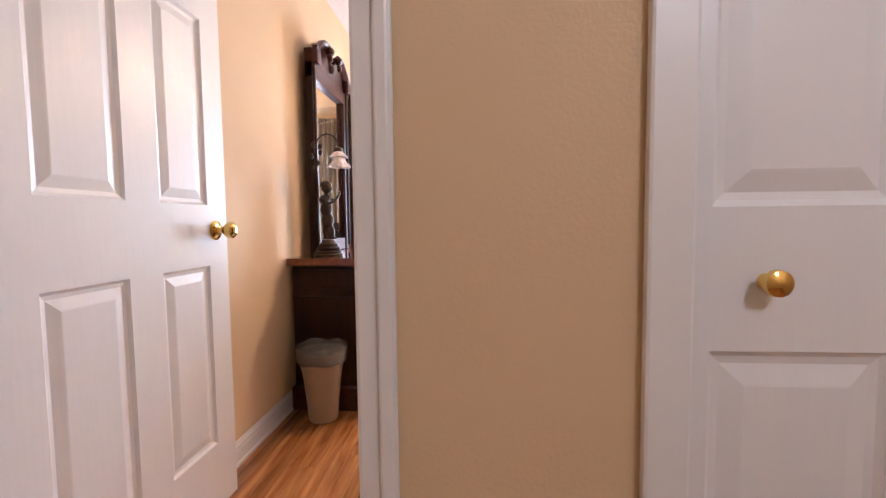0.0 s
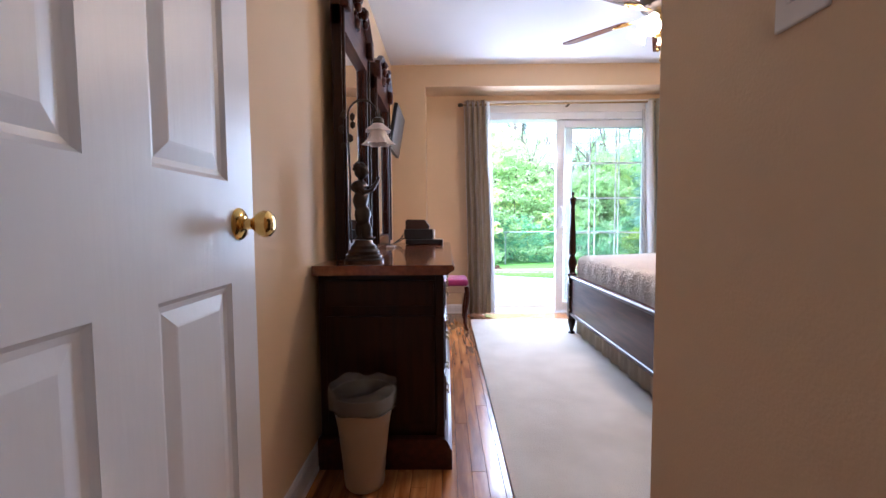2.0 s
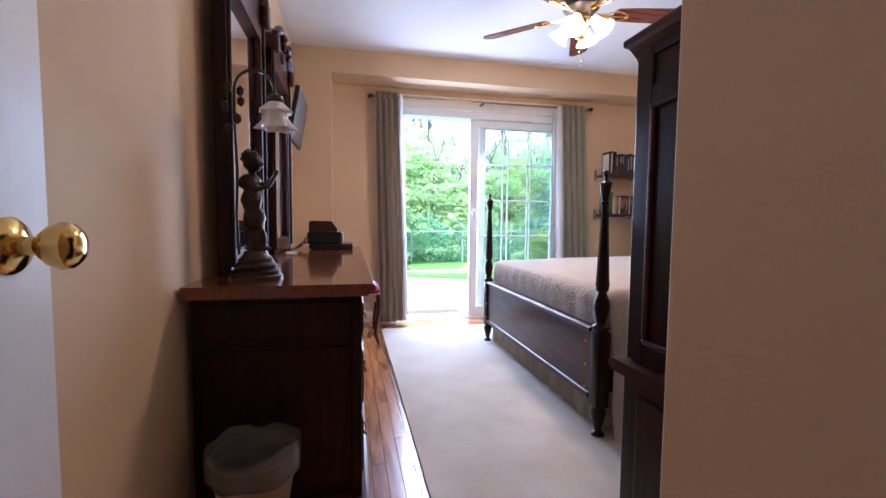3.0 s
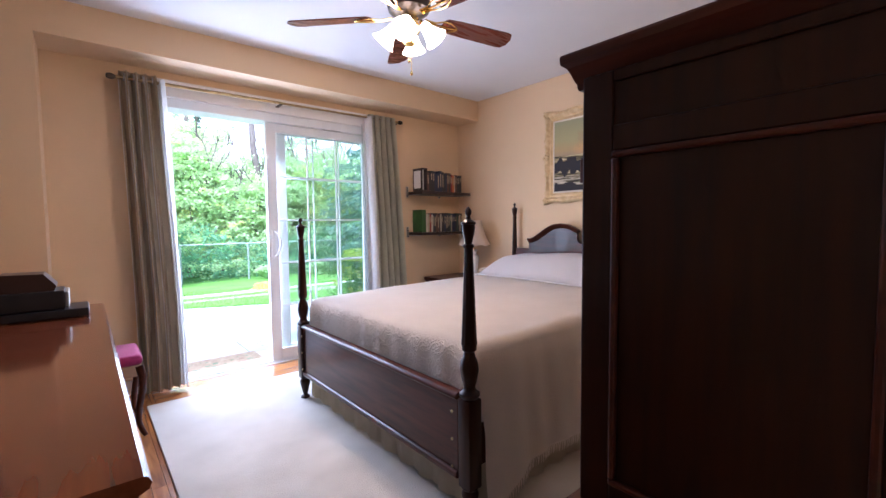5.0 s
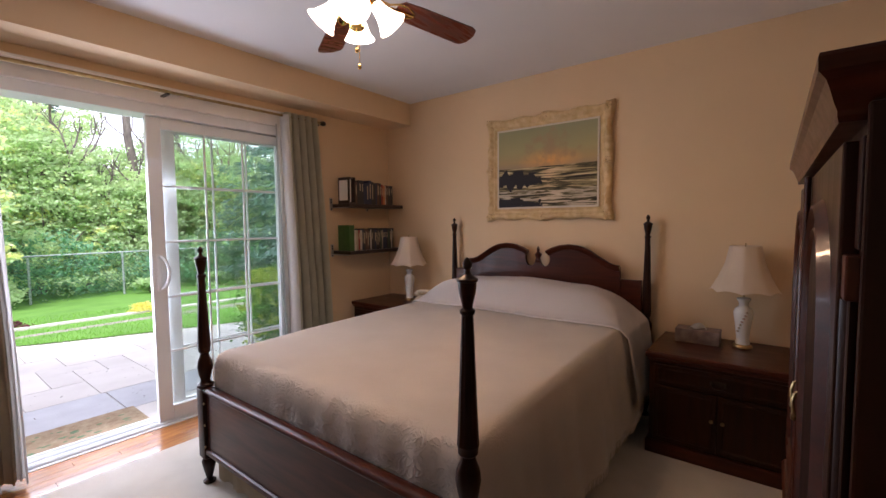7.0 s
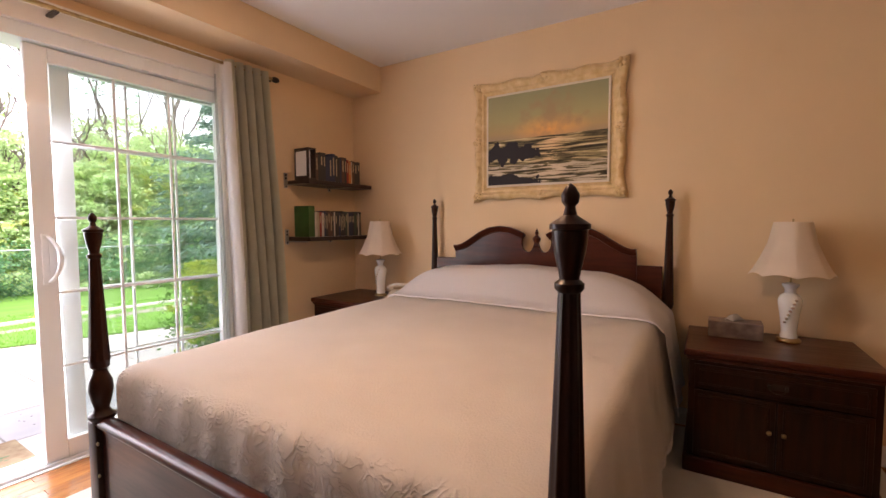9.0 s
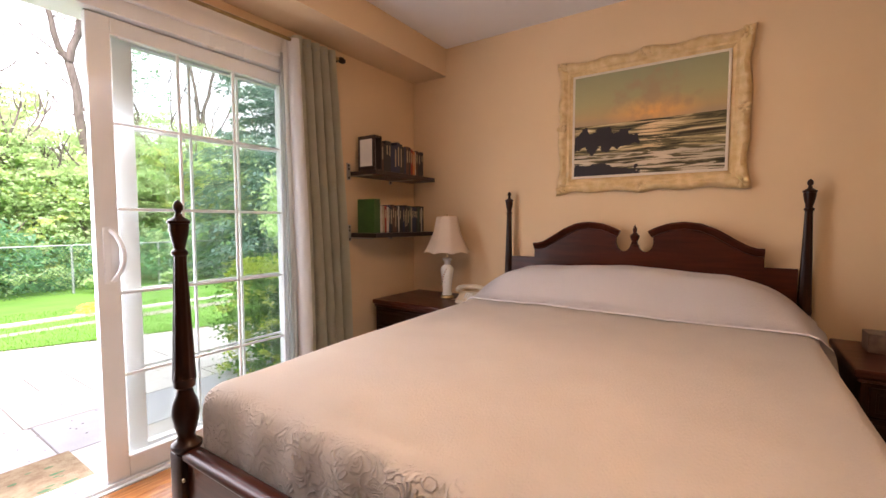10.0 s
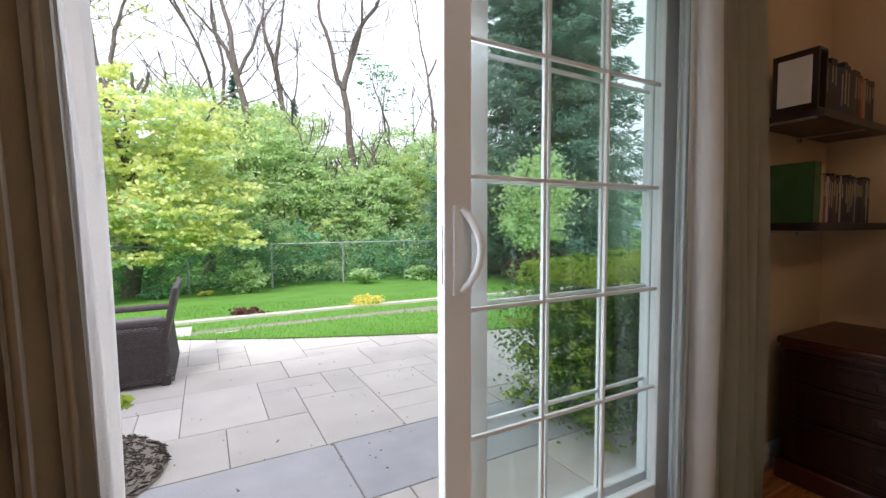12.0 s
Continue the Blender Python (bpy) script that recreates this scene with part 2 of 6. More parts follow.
XL, XR, YF, YB, H = -1.125, 2.66, 6.40, 2.73, 2.465
structure("wall_west", boxes(((XL - .12, 2.05, -.1), (XL, YF + .2, H))), WALL, "peach-painted side wall behind the dresser")
structure("wall_east", boxes(((XR, YB - .1, -.1), (XR + .15, YF + .2, H))), WALL, "peach-painted wall behind the bed")
structure("wall_south", boxes(((-.1, YB - .1, -.1), (XR, YB, H))), WALL, "peach-painted wall behind the armoire")
structure("wall_passage", boxes(((-.2, 2.052, -.1), (-.1, YB, H)), bev=.004), WALL, "peach-painted return wall beside the entry")
bm = boxes(((XL, YF, -.1), (-.26, YF + .2, H)), ((1.66, YF, -.1), (XR, YF + .2, H)), ((-.26, YF, 2.10), (1.66, YF + .2, H)))
structure("wall_north", bm, WALL, "peach-painted wall with the patio door opening")
structure("soffit", boxes(((-.80, 6.085, 2.26), (XR, YF, H)), ((XL, 6.085, -.1), (-.80, YF, H))), WALL, "peach-painted soffit and corner chase")
structure("ceiling", boxes(((XL - .12, YB - .1, H), (XR + .15, YF + .2, H + .1)), ((-1.5, .0, H), (1.4, YB - .1, H + .1))), CEIL, "smooth white painted ceiling")
structure("subfloor", boxes(((XL - .12, .0, -.14), (XR + .15, YF + .18, -.016))), SUB, "dark boards under the strip floor")
# hall
bm = boxes(((-1.3, 1.89, -.1), (-1.065, 2.05, H)), ((-.265, 1.89, -.1), (.075, 2.05, H)), ((-1.065, 1.89, 2.06), (-.265, 2.05, H)),
           ((.075, 1.89, 2.06), (.81, 2.05, H)), ((.81, 1.89, -.1), (1.3, 2.05, H)))
structure("wall_hall_north", bm, WALL, "peach-painted hall wall with two door openings")
structure("wall_hall_west", boxes(((-1.42, .0, -.1), (-1.3, 2.05, H))), WALL, "peach-painted hall wall")
structure("wall_hall_east", boxes(((1.3, .0, -.1), (1.42, 2.63, H))), WALL, "peach-painted hall wall")
structure("wall_hall_south", boxes(((-1.42, -.12, -.1), (1.42, .0, H))), WALL, "peach-painted hall wall")
structure("closet_lining", boxes(((-.1, 2.6, -.1), (1.3, 2.63, H))), WALL, "plain closet back wall")


# door frames
bm = boxes(((-.285, 1.892, 0), (-.2655, 2.052, 2.04)), ((-1.0645, 1.892, 0), (-1.045, 2.052, 2.04)), ((-1.045, 1.892, 2.02), (-.285, 2.052, 2.04)), bev=.003)
box(bm, (-.297, 1.955, 0), (-.285, 2.01, 2.02), .003)
box(bm, (-.297, 1.876, 0), (-.247, 1.889, 2.10), .005)
box(bm, (-.268, 1.868, 0), (-.249, 1.877, 2.10), .004)
box(bm, (-1.12, 1.876, 0), (-1.06, 1.889, 2.10), .005)
box(bm, (-1.12, 1.876, 2.045), (-.238, 1.888, 2.10), .005)
structure("door_frame", bm, WHITE, "white painted jamb, stop and casing")
bm = boxes(((.045, 1.874, 0), (.10, 1.889, 2.12)), ((.78, 1.874, 0), (.835, 1.889, 2.12)), ((.045, 1.873, 2.05), (.835, 1.887, 2.12)), ((.08, 1.9, 0), (.098, 2.05, 2.05)), ((.79, 1.9, 0), (.808, 2.05, 2.05)), bev=.005)
structure("closet_frame", bm, WHITE, "white painted closet casing")

# strike plate
sp = thing("strike_plate", (-.285, 2.02, .96), "polished brass strike plate on the white door jamb", "door hardware")
bm = boxes(((-.2865, 2.016, .926), (-.284, 2.050, .945)), ((-.2865, 2.016, .981), (-.284, 2.050, 1.0)), ((-.2865, 2.038, .945), (-.284, 2.050, .981)), ((-.2865, 2.009, .935), (-.284, 2.0165, .991)), bev=.001)
part("plate", bm, BRASS, sp)
for z in (.935, .991):
    bm = bmesh.new()
    lathe(bm, [(.0045, 0), (.003, .0015)], 0, 0, 0, 10)
    bmesh.ops.transform(bm, matrix=Matrix.Translation((-.2868, 2.03, z)) @ Matrix.Rotation(-math.pi / 2, 4, "Y"), verts=bm.verts)
    part("screw", bm, OLDBRASS, sp)
# black block in the gap stands for the shade inside the bolt hole
part("strike_hole", boxes(((-.2862, 2.017, .946), (-.2848, 2.037, .980))), BLACKP, sp, "black fill for the shaded bolt hole")


def panel_leaf(parent, W, T, tiers, cols, mat, leafname="leaf"):
    """A raised-panel leaf in local x (width), y (thickness, face at 0 looking to -y), z. Returns meshes still to be turned."""
    out = []
    bm = bmesh.new()
    box(bm, (0, .011, tiers[0][2]), (W, T, tiers[0][3]))
    xs = [0] + [v for c in cols for v in c] + [W]
    for a, b in zip(xs[::2], xs[1::2]):
        box(bm, (a, 0, .008), (b, .0115, 2.03))
    zs = [.008] + [v for t in tiers[1:] for v in t] + [2.03]
    for (c0, c1) in cols:
        for a, b in zip(zs[::2], zs[1::2]):
            box(bm, (c0, 0, a), (c1, .0115, b))
    out.append((leafname, bm))
    for c0, c1 in cols:
        for z0, z1 in tiers[1:]:
            bm = bmesh.new()
            def rect(i, y):
                return [(c0 + i, y, z0 + i), (c1 - i, y, z0 + i), (c1 - i, y, z1 - i), (c0 + i, y, z1 - i)]
            rings(bm, [rect(0, .0105), rect(0, .001), rect(.008, .0075), rect(.018, .0095), rect(.042, .003), rect(.046, .0022)], caps=False)
            v = [bm.verts.new(p) for p in rect(.046, .0022)]
            bm.faces.new(v)
            bmesh.ops.remove_doubles(bm, verts=bm.verts, dist=.0001)
            bmesh.ops.recalc_face_normals(bm, faces=bm.faces)
            out.append(("panel", bm))
    return out


TIERS = ((.236, .846), (1.045, 1.64), (1.75, 1.92))


def door_leaf(name, hinge, rz, W, cols, label, group="", tiers=TIERS):
    d = tagged(new(name), label, "door", group)
    origin[d.name] = Vector((0, 0, 0))
    for nm, bm in panel_leaf(d, W, .033, [(0, 0, .008, 2.03), *tiers], cols, DOORW):
        part(nm, bm, DOORW, d)
    d.matrix_world = pose(*hinge, 0, 0, rz)
    return d


# the entry door stands open against the side wall
door = door_leaf("door", (-1.028, 2.055, 0), 90, .781, [(.113, .343), (.461, .676)], "white six-panel door standing open at the side wall")
door["kind"] = "structure"
kn = []
bm = bmesh.new()
lathe(bm, [(.001, 0), (.033, 0), (.033, .003), (.028, .008), (.018, .011), (.012, .014)], 0, 0, 0, 28)
kn.append(("rosette", bm))
bm = bmesh.new()
lathe(bm, [(.011, .012), (.011, .028), (.017, .034), (.024, .042), (.0275, .052), (.026, .062), (.019, .069), (.010, .0715), (.001, .072)], 0, 0, 0, 28)
kn.append(("knob", bm))
for nm, bm in kn:
    bmesh.ops.transform(bm, matrix=Matrix.Translation((.715, 0, .962)) @ Matrix.Rotation(math.pi / 2, 4, "X"), verts=bm.verts)
    part(nm, bm, BRASS, door, "polished brass " + nm, smooth=35)
bm = boxes(*[((-.004, -.004, z), (.003, .034, z + .09)) for z in (.2, 1.0, 1.78)], bev=.001)
part("hinge", bm, BRASS, door, "brass butt hinge")

# closet leaves in the hall
for i, x in enumerate((.108, .448)):
    c = door_leaf("closet_door", (x, 1.93, 0), 0, .332, [(.037, .255)] if i == 0 else [(.07, .287)], "white panelled bifold closet leaf in the hall", "bifold closet leaves in the hall", ((.236, .815), (.998, 1.64), (1.75, 1.92)))
    if i == 0:
        bm = bmesh.new()
        lathe(bm, [(.010, 0), (.007, .008), (.012, .014), (.017, .021), (.016, .028), (.009, .032), (.001, .033)], 0, 0, 0, 24)
        bmesh.ops.transform(bm, matrix=Matrix.Translation((.102, 0, .905)) @ Matrix.Rotation(math.pi / 2, 4, "X"), verts=bm.verts)
        part("knob", bm, BRASS, c, "small polished brass knob", smooth=35)


def skirting(name, x0, y0, x1, y1, nx, ny):
    """A moulded baseboard from one end to the other, standing out along (nx, ny)."""
    bm = bmesh.new()
    prof = [(0, 0), (.018, 0), (.018, .012), (.013, .016), (.013, .062), (.011, .068), (.010, .078), (.006, .086), (.004, .095), (0, .097)]
    loops = [[(x + nx * d, y + ny * d, z) for d, z in prof] for x, y in ((x0, y0), (x1, y1))]
    rings(bm, loops)
    bmesh.ops.recalc_face_normals(bm, faces=bm.faces)
    return part(name, bm, WHITE, None, "white moulded baseboard", kind="structure")


skirting("baseboard_west", XL, 2.06, XL, 6.085, 1, 0)
skirting("baseboard_east", XR, YB, XR, YF, -1, 0)
skirting("baseboard_south", -.1, YB, XR, YB, 0, 1)
skirting("baseboard_passage", -.2, 2.06, -.2, YB, -1, 0)
skirting("baseboard_chase", XL, 6.085, -.80, 6.085, 0, -1)
skirting("baseboard_north_left", -.80, YF, -.30, YF, 0, -1)
skirting("baseboard_north_right", 1.70, YF, XR, YF, 0, -1)

# rug
bm = boxes(((-.375, 3.02, 0), (2.6, 6.06, .012)), bev=.004)
part("rug", bm, RUG, None, "beige wool rug under the bed on the oak floor", at=(1.1, 4.5, 0), category="rug")

# patio door
bm = boxes(((-.30, 6.382, 0), (-.215, 6.402, 2.20)), ((1.585, 6.382, 0), (1.67, 6.402, 2.20)), ((-.30, 6.372, 2.085), (1.67, 6.402, 2.20)), bev=.004)
box(bm, (-.30, 6.366, 2.185), (1.67, 6.384, 2.203), .003)
structure("door_casing", bm, WHITE, "white painted patio door casing")
bm = boxes(((-.26, 6.403, -.005), (-.195, 6.59, 2.10)), ((1.575, 6.403, -.005), (1.66, 6.59, 2.10)), ((-.195, 6.403, 2.02), (1.575, 6.59, 2.10)), bev=.003)
structure("patio_door_frame", bm, VINYL, "white vinyl patio door frame")
bm = boxes(((-.195, 6.403, -.02), (1.575, 6.62, .004)), bev=.002)
for y in (6.425, 6.448, 6.505, 6.528, 6.57):
    box(bm, (-.195, y, .003), (1.575, y + .006, .018), .001, 1)
structure("patio_door_track", bm, VINYL, "white vinyl threshold track with ribs")

GLASS = bpy.data.materials.new("clear glass")
GLASS.use_nodes = True
gn, gl = GLASS.node_tree.nodes, GLASS.node_tree.links
gtr = gn.new("ShaderNodeBsdfTransparent")
gtr.inputs[0].default_value = (.93, .96, .95, 1)
ggl = gn.new("ShaderNodeBsdfGlossy")
ggl.inputs["Roughness"].default_value = .02
gw = gn.new("ShaderNodeLayerWeight")
gp = gn.new("ShaderNodeMath")
gp.operation, gp.inputs[1].default_value = "POWER", 4.0
gl.new(gw.outputs["Facing"], gp.inputs[0])
gf = gn.new("ShaderNodeMath")
gf.operation, gf.inputs[1].default_value, gf.inputs[2].default_value = "MULTIPLY_ADD", .6, .04
gl.new(gp.outputs[0], gf.inputs[0])
gm = gn.new("ShaderNodeMixShader")
gl.new(gf.outputs[0], gm.inputs[0])
gl.new(gtr.outputs[0], gm.inputs[1])
gl.new(ggl.outputs[0], gm.inputs[2])
gl.new(gm.outputs[0], gn["Material Output"].inputs[0])


def sash(name, x0, x1, y, gx0, gx1, label):
    s = thing(name, ((x0 + x1) / 2, y, .01), label, "door", "patio door sashes")
    z0, z1, g0, g1 = .018, 2.015, .108, 1.945
    part("stile", boxes(((x0, y - .02, z0), (gx0, y + .02, z1)), bev=.004), VINYL, s)
    part("stile", boxes(((gx1, y - .02, z0), (x1, y + .02, z1)), bev=.004), VINYL, s)
    part("rail", boxes(((gx0, y - .0195, z0), (gx1, y + .0195, g0)), bev=.004), VINYL, s)
    part("rail", boxes(((gx0, y - .0195, g1), (gx1, y + .0195, z1)), bev=.004), VINYL, s)
    p = part("pane", boxes(((gx0, y - .003, g0), (gx1, y + .003, g1))), GLASS, s, "clear double glazing")
    p.visible_shadow = False
    for i in (1, 2):
        x = gx0 + (gx1 - gx0) * i / 3
        part("glazing_bar", boxes(((x - .0065, y - .007, g0), (x + .0065, y + .007, g1)), bev=.003), VINYL, s)
    for i in range(1, 5):
        z = g0 + (g1 - g0) * i / 5
        part("glazing_bar", boxes(((gx0, y - .0065, z - .0065), (gx1, y + .0065, z + .0065)), bev=.003), VINYL, s)
    return s


inner = sash("sliding_sash", .55, 1.53, 6.46, .635, 1.452, "white vinyl sliding patio door sash with grille bars")
sash("fixed_sash", .66, 1.575, 6.535, .74, 1.495, "white vinyl fixed patio door sash with grille bars")
bm = bmesh.new()
pts = [(.588, 6.436 - .045 * math.sin(math.pi * i / 12), .90 + .22 * i / 12) for i in range(13)]
tube(bm, [(p[0] + .012 + .032 * math.sin(math.pi * i / 12) ** .6, p[1], p[2]) for i, p in enumerate(pts)], .010, 10)
box(bm, (.575, 6.432, .89), (.602, 6.441, 1.13), .003)
part("handle", bm, VINYL, inner, "white looped pull handle", smooth=40)
part("latch", boxes(((.547, 6.45, .92), (.5505, 6.47, 1.08)), bev=.001), STEEL, inner, "steel latch plate")

# ---- the bed ----
bed = thing("four_poster_bed", (1.53, 4.73, 0), "dark mahogany four-poster bed with low pointed posts on the rug", "bed")


def bed_post(x, y, top, big=1.0):
    p = bmesh.new()
    k = top - 1.215
    body = [(.012, .012), (.030, .014), (.030, .022), (.014, .034), (.018, .05), (.030, .10), (.034, .125), (.026, .14), (.033, .15)]
    lathe(p, body, x, y, 0, 18)
    box(p, (x - .033, y - .033, .15), (x + .033, y + .033, .50), .006)
    turned = [(.030, .50), (.040, .512), (.040, .522), (.026, .532), (.022, .545), (.030, .575), (.036, .61), (.033, .64), (.023, .665), (.020, .68), (.028, .688), (.028, .70), (.031, .712)]
    lathe(p, turned, x, y, 0, 20)
    shaft = [(.031, .712), (.029, .74), (.016, 1.06 + k)]
    lathe(p, shaft, x, y, 0, 40, flute=.17, count=10, lo=.72, hi=1.055 + k)
    z = k
    head = [(.016, 1.058), (.021, 1.064), (.021, 1.072), (.014, 1.078), (.016, 1.09), (.022, 1.115), (.025, 1.135), (.025, 1.148), (.029, 1.150), (.029, 1.157), (.020, 1.163), (.010, 1.170), (.007, 1.182), (.012, 1.188), (.013, 1.199), (.007, 1.210), (.001, 1.215)]
    lathe(p, [(r, zz + z) for r, zz in head], x, y, 0, 20)
    return part("post", p, MAHOGV, bed, "turned fluted mahogany post", smooth=40)


for x, y, t in ((.46, 5.52, 1.215), (.466, 3.922, 1.228), (2.595, 5.52, 1.363), (2.595, 3.935, 1.363)):
    bed_post(x, y, t)
bm = boxes(((.445, 3.968, .185), (.470, 5.487, .485)), bev=.002)
part("footboard", bm, MAHOG, bed, "flat polished mahogany footboard")
bm = bmesh.new()
pr = [(.433 + .027 - .030 * math.cos(a), .497 + .017 * math.sin(a)) for a in [math.pi * 2 * i / 14 for i in range(14)]]
prism(bm, pr, "y", 3.968, 5.487)
part("top_rail", bm, MAHOG, bed, "rounded top rail", smooth=50)
pr = [(.441, .17), (.475, .17), (.475, .2), (.441, .2), (.434, .196), (.432, .185), (.434, .174)]
bm = prism(bmesh.new(), pr, "y", 3.968, 5.487)
part("bottom_rail", bm, MAHOG, bed, "moulded bottom rail")
for y in (3.952, 5.503):
    for z in (.22, .33, .44):
        bm = bmesh.new()
        blob(bm, (.427, y + (.03 if y < 5 else -.03), z), .007, 1, (.6, 1, 1))
        part("bolt_cover", bm, OLDBRASS, bed, "small brass bolt cover", smooth=60)
for y in (3.95, 5.505):
    part("side_rail", boxes(((.49, y - .012, .20), (2.57, y + .012, .36)), bev=.003), MAHOG, bed)


CREST = ((.13, .62), (.20, .78), (.30, .94), (.42, 1.0), (.54, .93), (.66, .70), (.78, .36), (.88, .10), (.95, .0), (1.0, .0))


def pediment(y0, y1, z_base, z_wing, z_peak, drop):
    """Outline (y, z) of a broken swan-neck crest, from one end to the other, with a round notch each side of the middle."""
    yc, half = (y0 + y1) / 2, (y1 - y0) / 2
    right = []
    for (a, p), (b, q) in zip(CREST, CREST[1:]):
        right += [(half * (a + (b - a) * i / 4), z_wing + (z_peak - z_wing) * (p + (q - p) * i / 4)) for i in range(4)]
    right.append((half, z_wing))
    y_in, z_in = right[0]
    notch = [(y_in * .74 + y_in * .54 * math.cos(a), z_in - drop * .42 - drop * .58 * math.sin(a)) for a in [math.pi * i / 10 for i in range(-1, 10)]]
    side = [(half, z_base)] + right[::-1] + notch + [(y_in * .12, z_in - drop * .35)]
    return [(yc + y, z) for y, z in side] + [(yc - y, z) for y, z in side[::-1]], [(yc + y, z) for y, z in right], [(yc - y, z) for y, z in right]


def crest_mould(bm, line, x0, proud, r=.013):
    """A moulding with a stepped section that follows a line of (y, z) along the face x0."""
    sec = [(0.004, -.030), (-proud * .35, -.026), (-proud * .5, -.012), (-proud * .9, -.004), (-proud, .006), (-proud * .8, .013), (.004, .013)]
    loops = []
    for i, (y, z) in enumerate(line):
        a, b = line[max(0, i - 1)], line[min(len(line) - 1, i + 1)]
        t = Vector((b[0] - a[0], b[1] - a[1])).normalized()
        nrm = Vector((-t.y, t.x))
        if nrm.y < 0:
            nrm = -nrm
        loops.append([(x0 + d, y + nrm.x * e, z + nrm.y * e) for d, e in sec])
    rings(bm, loops)
    bmesh.ops.recalc_face_normals(bm, faces=bm.faces)


out, ra, rb = pediment(4.10, 5.32, .55, 1.008, 1.145, .11)
bm = prism(bmesh.new(), out, "x", 2.565, 2.59)
part("headboard", bm, MAHOG, bed, "broken-pediment mahogany headboard")
bm = bmesh.new()
crest_mould(bm, ra, 2.566, .034)
crest_mould(bm, rb, 2.566, .034)
part("crest_moulding", bm, MAHOG, bed, smooth=45)
part("headboard_rail", boxes(((2.575, 3.965, .50), (2.597, 5.49, .925)), bev=.003), MAHOG, bed)
bm = bmesh.new()
lathe(bm, [(.024, 1.01), (.026, 1.02), (.012, 1.03), (.014, 1.04), (.024, 1.06), (.027, 1.075), (.018, 1.085), (.008, 1.095), (.012, 1.105), (.012, 1.115), (.006, 1.128), (.001, 1.14)], 2.58, 4.71, 0, 18)
part("finial", bm, MAHOG, bed, "turned urn finial", smooth=45)
part("mattress", boxes(((.53, 3.99, .30), (2.55, 5.47, .62)), bev=.04, seg=3), SHEET, bed, "white mattress under the cover")


def fold_noise(u, v, s):
    return noise.noise(Vector((u * s, v * s, 3.1)))


def grid_mesh(fn, nu, nv, thick=.006):
    bm = bmesh.new()
    rows = [[bm.verts.new(fn(i / nu, j / nv)) for j in range(nv + 1)] for i in range(nu + 1)]
    for i in range(nu):
        for j in range(nv):
            bm.faces.new((rows[i][j], rows[i + 1][j], rows[i + 1][j + 1], rows[i][j + 1]))
    return bm


X0, X1, Y0, Y1 = .505, 2.50, 3.955, 5.505


def bed_top(x, y):
    edge = min(1, max(0, (x - X0) / .06))
    z = .660 + .022 * math.sin(edge * math.pi / 2) + .035 * (x - X0) / 2
    side = min((y - Y0), (Y1 - y))
    z -= .012 * max(0, 1 - side / .04) ** 2
    z += .005 * fold_noise(x, y, 2.2) + .002 * fold_noise(x, y, 7)
    b = max(0, 1 - abs(x - 2.31) / .25)
    if b > 0:
        z += .178 * math.sin(min(1, b * 1.45) * math.pi / 2) * (1 - .85 * max(0, 1 - side / .34) ** 2.2) * (1 + .06 * math.cos((y - 4.70) * 6))
    return z


def spread(u, v):
    """Cover: u runs foot to head (first over the foot end), v runs across from the window side to the near side."""
    lu, lv = u * 2.21 - .21, v * (1.55 + .53 + .45) - .45
    x, drop_x = (X0, -lu) if lu < 0 else (X0 + lu, 0)
    y, drop_y = Y1 - lv, 0
    if lv < 0:
        y, drop_y = Y1, -lv
    if lv > 1.55:
        y, drop_y = Y0, lv - 1.55
    z = bed_top(max(x, X0), min(max(y, Y0), Y1))
    if drop_x and not drop_y:
        z -= drop_x
        x -= .012 * math.sin(min(1, drop_x / .05) * 1.5) - .004 * math.sin(lv * 40)
        z = max(z, .47)
    if drop_y:
        drop_y *= 1 + .26 * max(0, 1 - (x - X0) / .26)
        out_ = .014 * min(1, drop_y / .03) + drop_y * .12
        wob = (.013 * math.sin(x * 13 + 1.3 * math.sin(x * 5)) + .006 * math.sin(x * 31 + 2 * math.sin(x * 7))) * min(1, drop_y / .3)
        s = 1 if y > 5 else -1
        y += s * (out_ + wob)
        z -= drop_y * .985
        if drop_x:
            k = min(1, drop_x / .21)
            x = X0 + .006 + .05 * k * min(1, drop_y / .2) + .012 * math.sin(drop_y * 9)
            y -= s * .012 * k
    return (x, y, z)


bm = grid_mesh(spread, 130, 160)
r = bmesh.ops.solidify(bm, geom=bm.faces[:], thickness=.006)
bmesh.ops.recalc_face_normals(bm, faces=bm.faces)
cover = thing("bedspread", (1.5, 4.73, .66), "off-white woven bedspread with a knotted fringe over the bed", "bedding")
part("cloth", bm, CREAMP, cover, smooth=70)
bm = bmesh.new()
for i in range(190):
    x = X0 + (X1 - X0) * i / 190
    p = spread((x - X0 + .21) / 2.21, 1.0)
    z = p[2] + .004
    dx = .004 * math.sin(i * 2.1)
    tube(bm, [(p[0], p[1], z), (p[0] + dx, p[1] - .003, z - .018), (p[0] + 2 * dx, p[1] - .001, z - .042)], .0026, 5, .5)
part("fringe", bm, CREAMP, cover, "knotted cotton fringe")


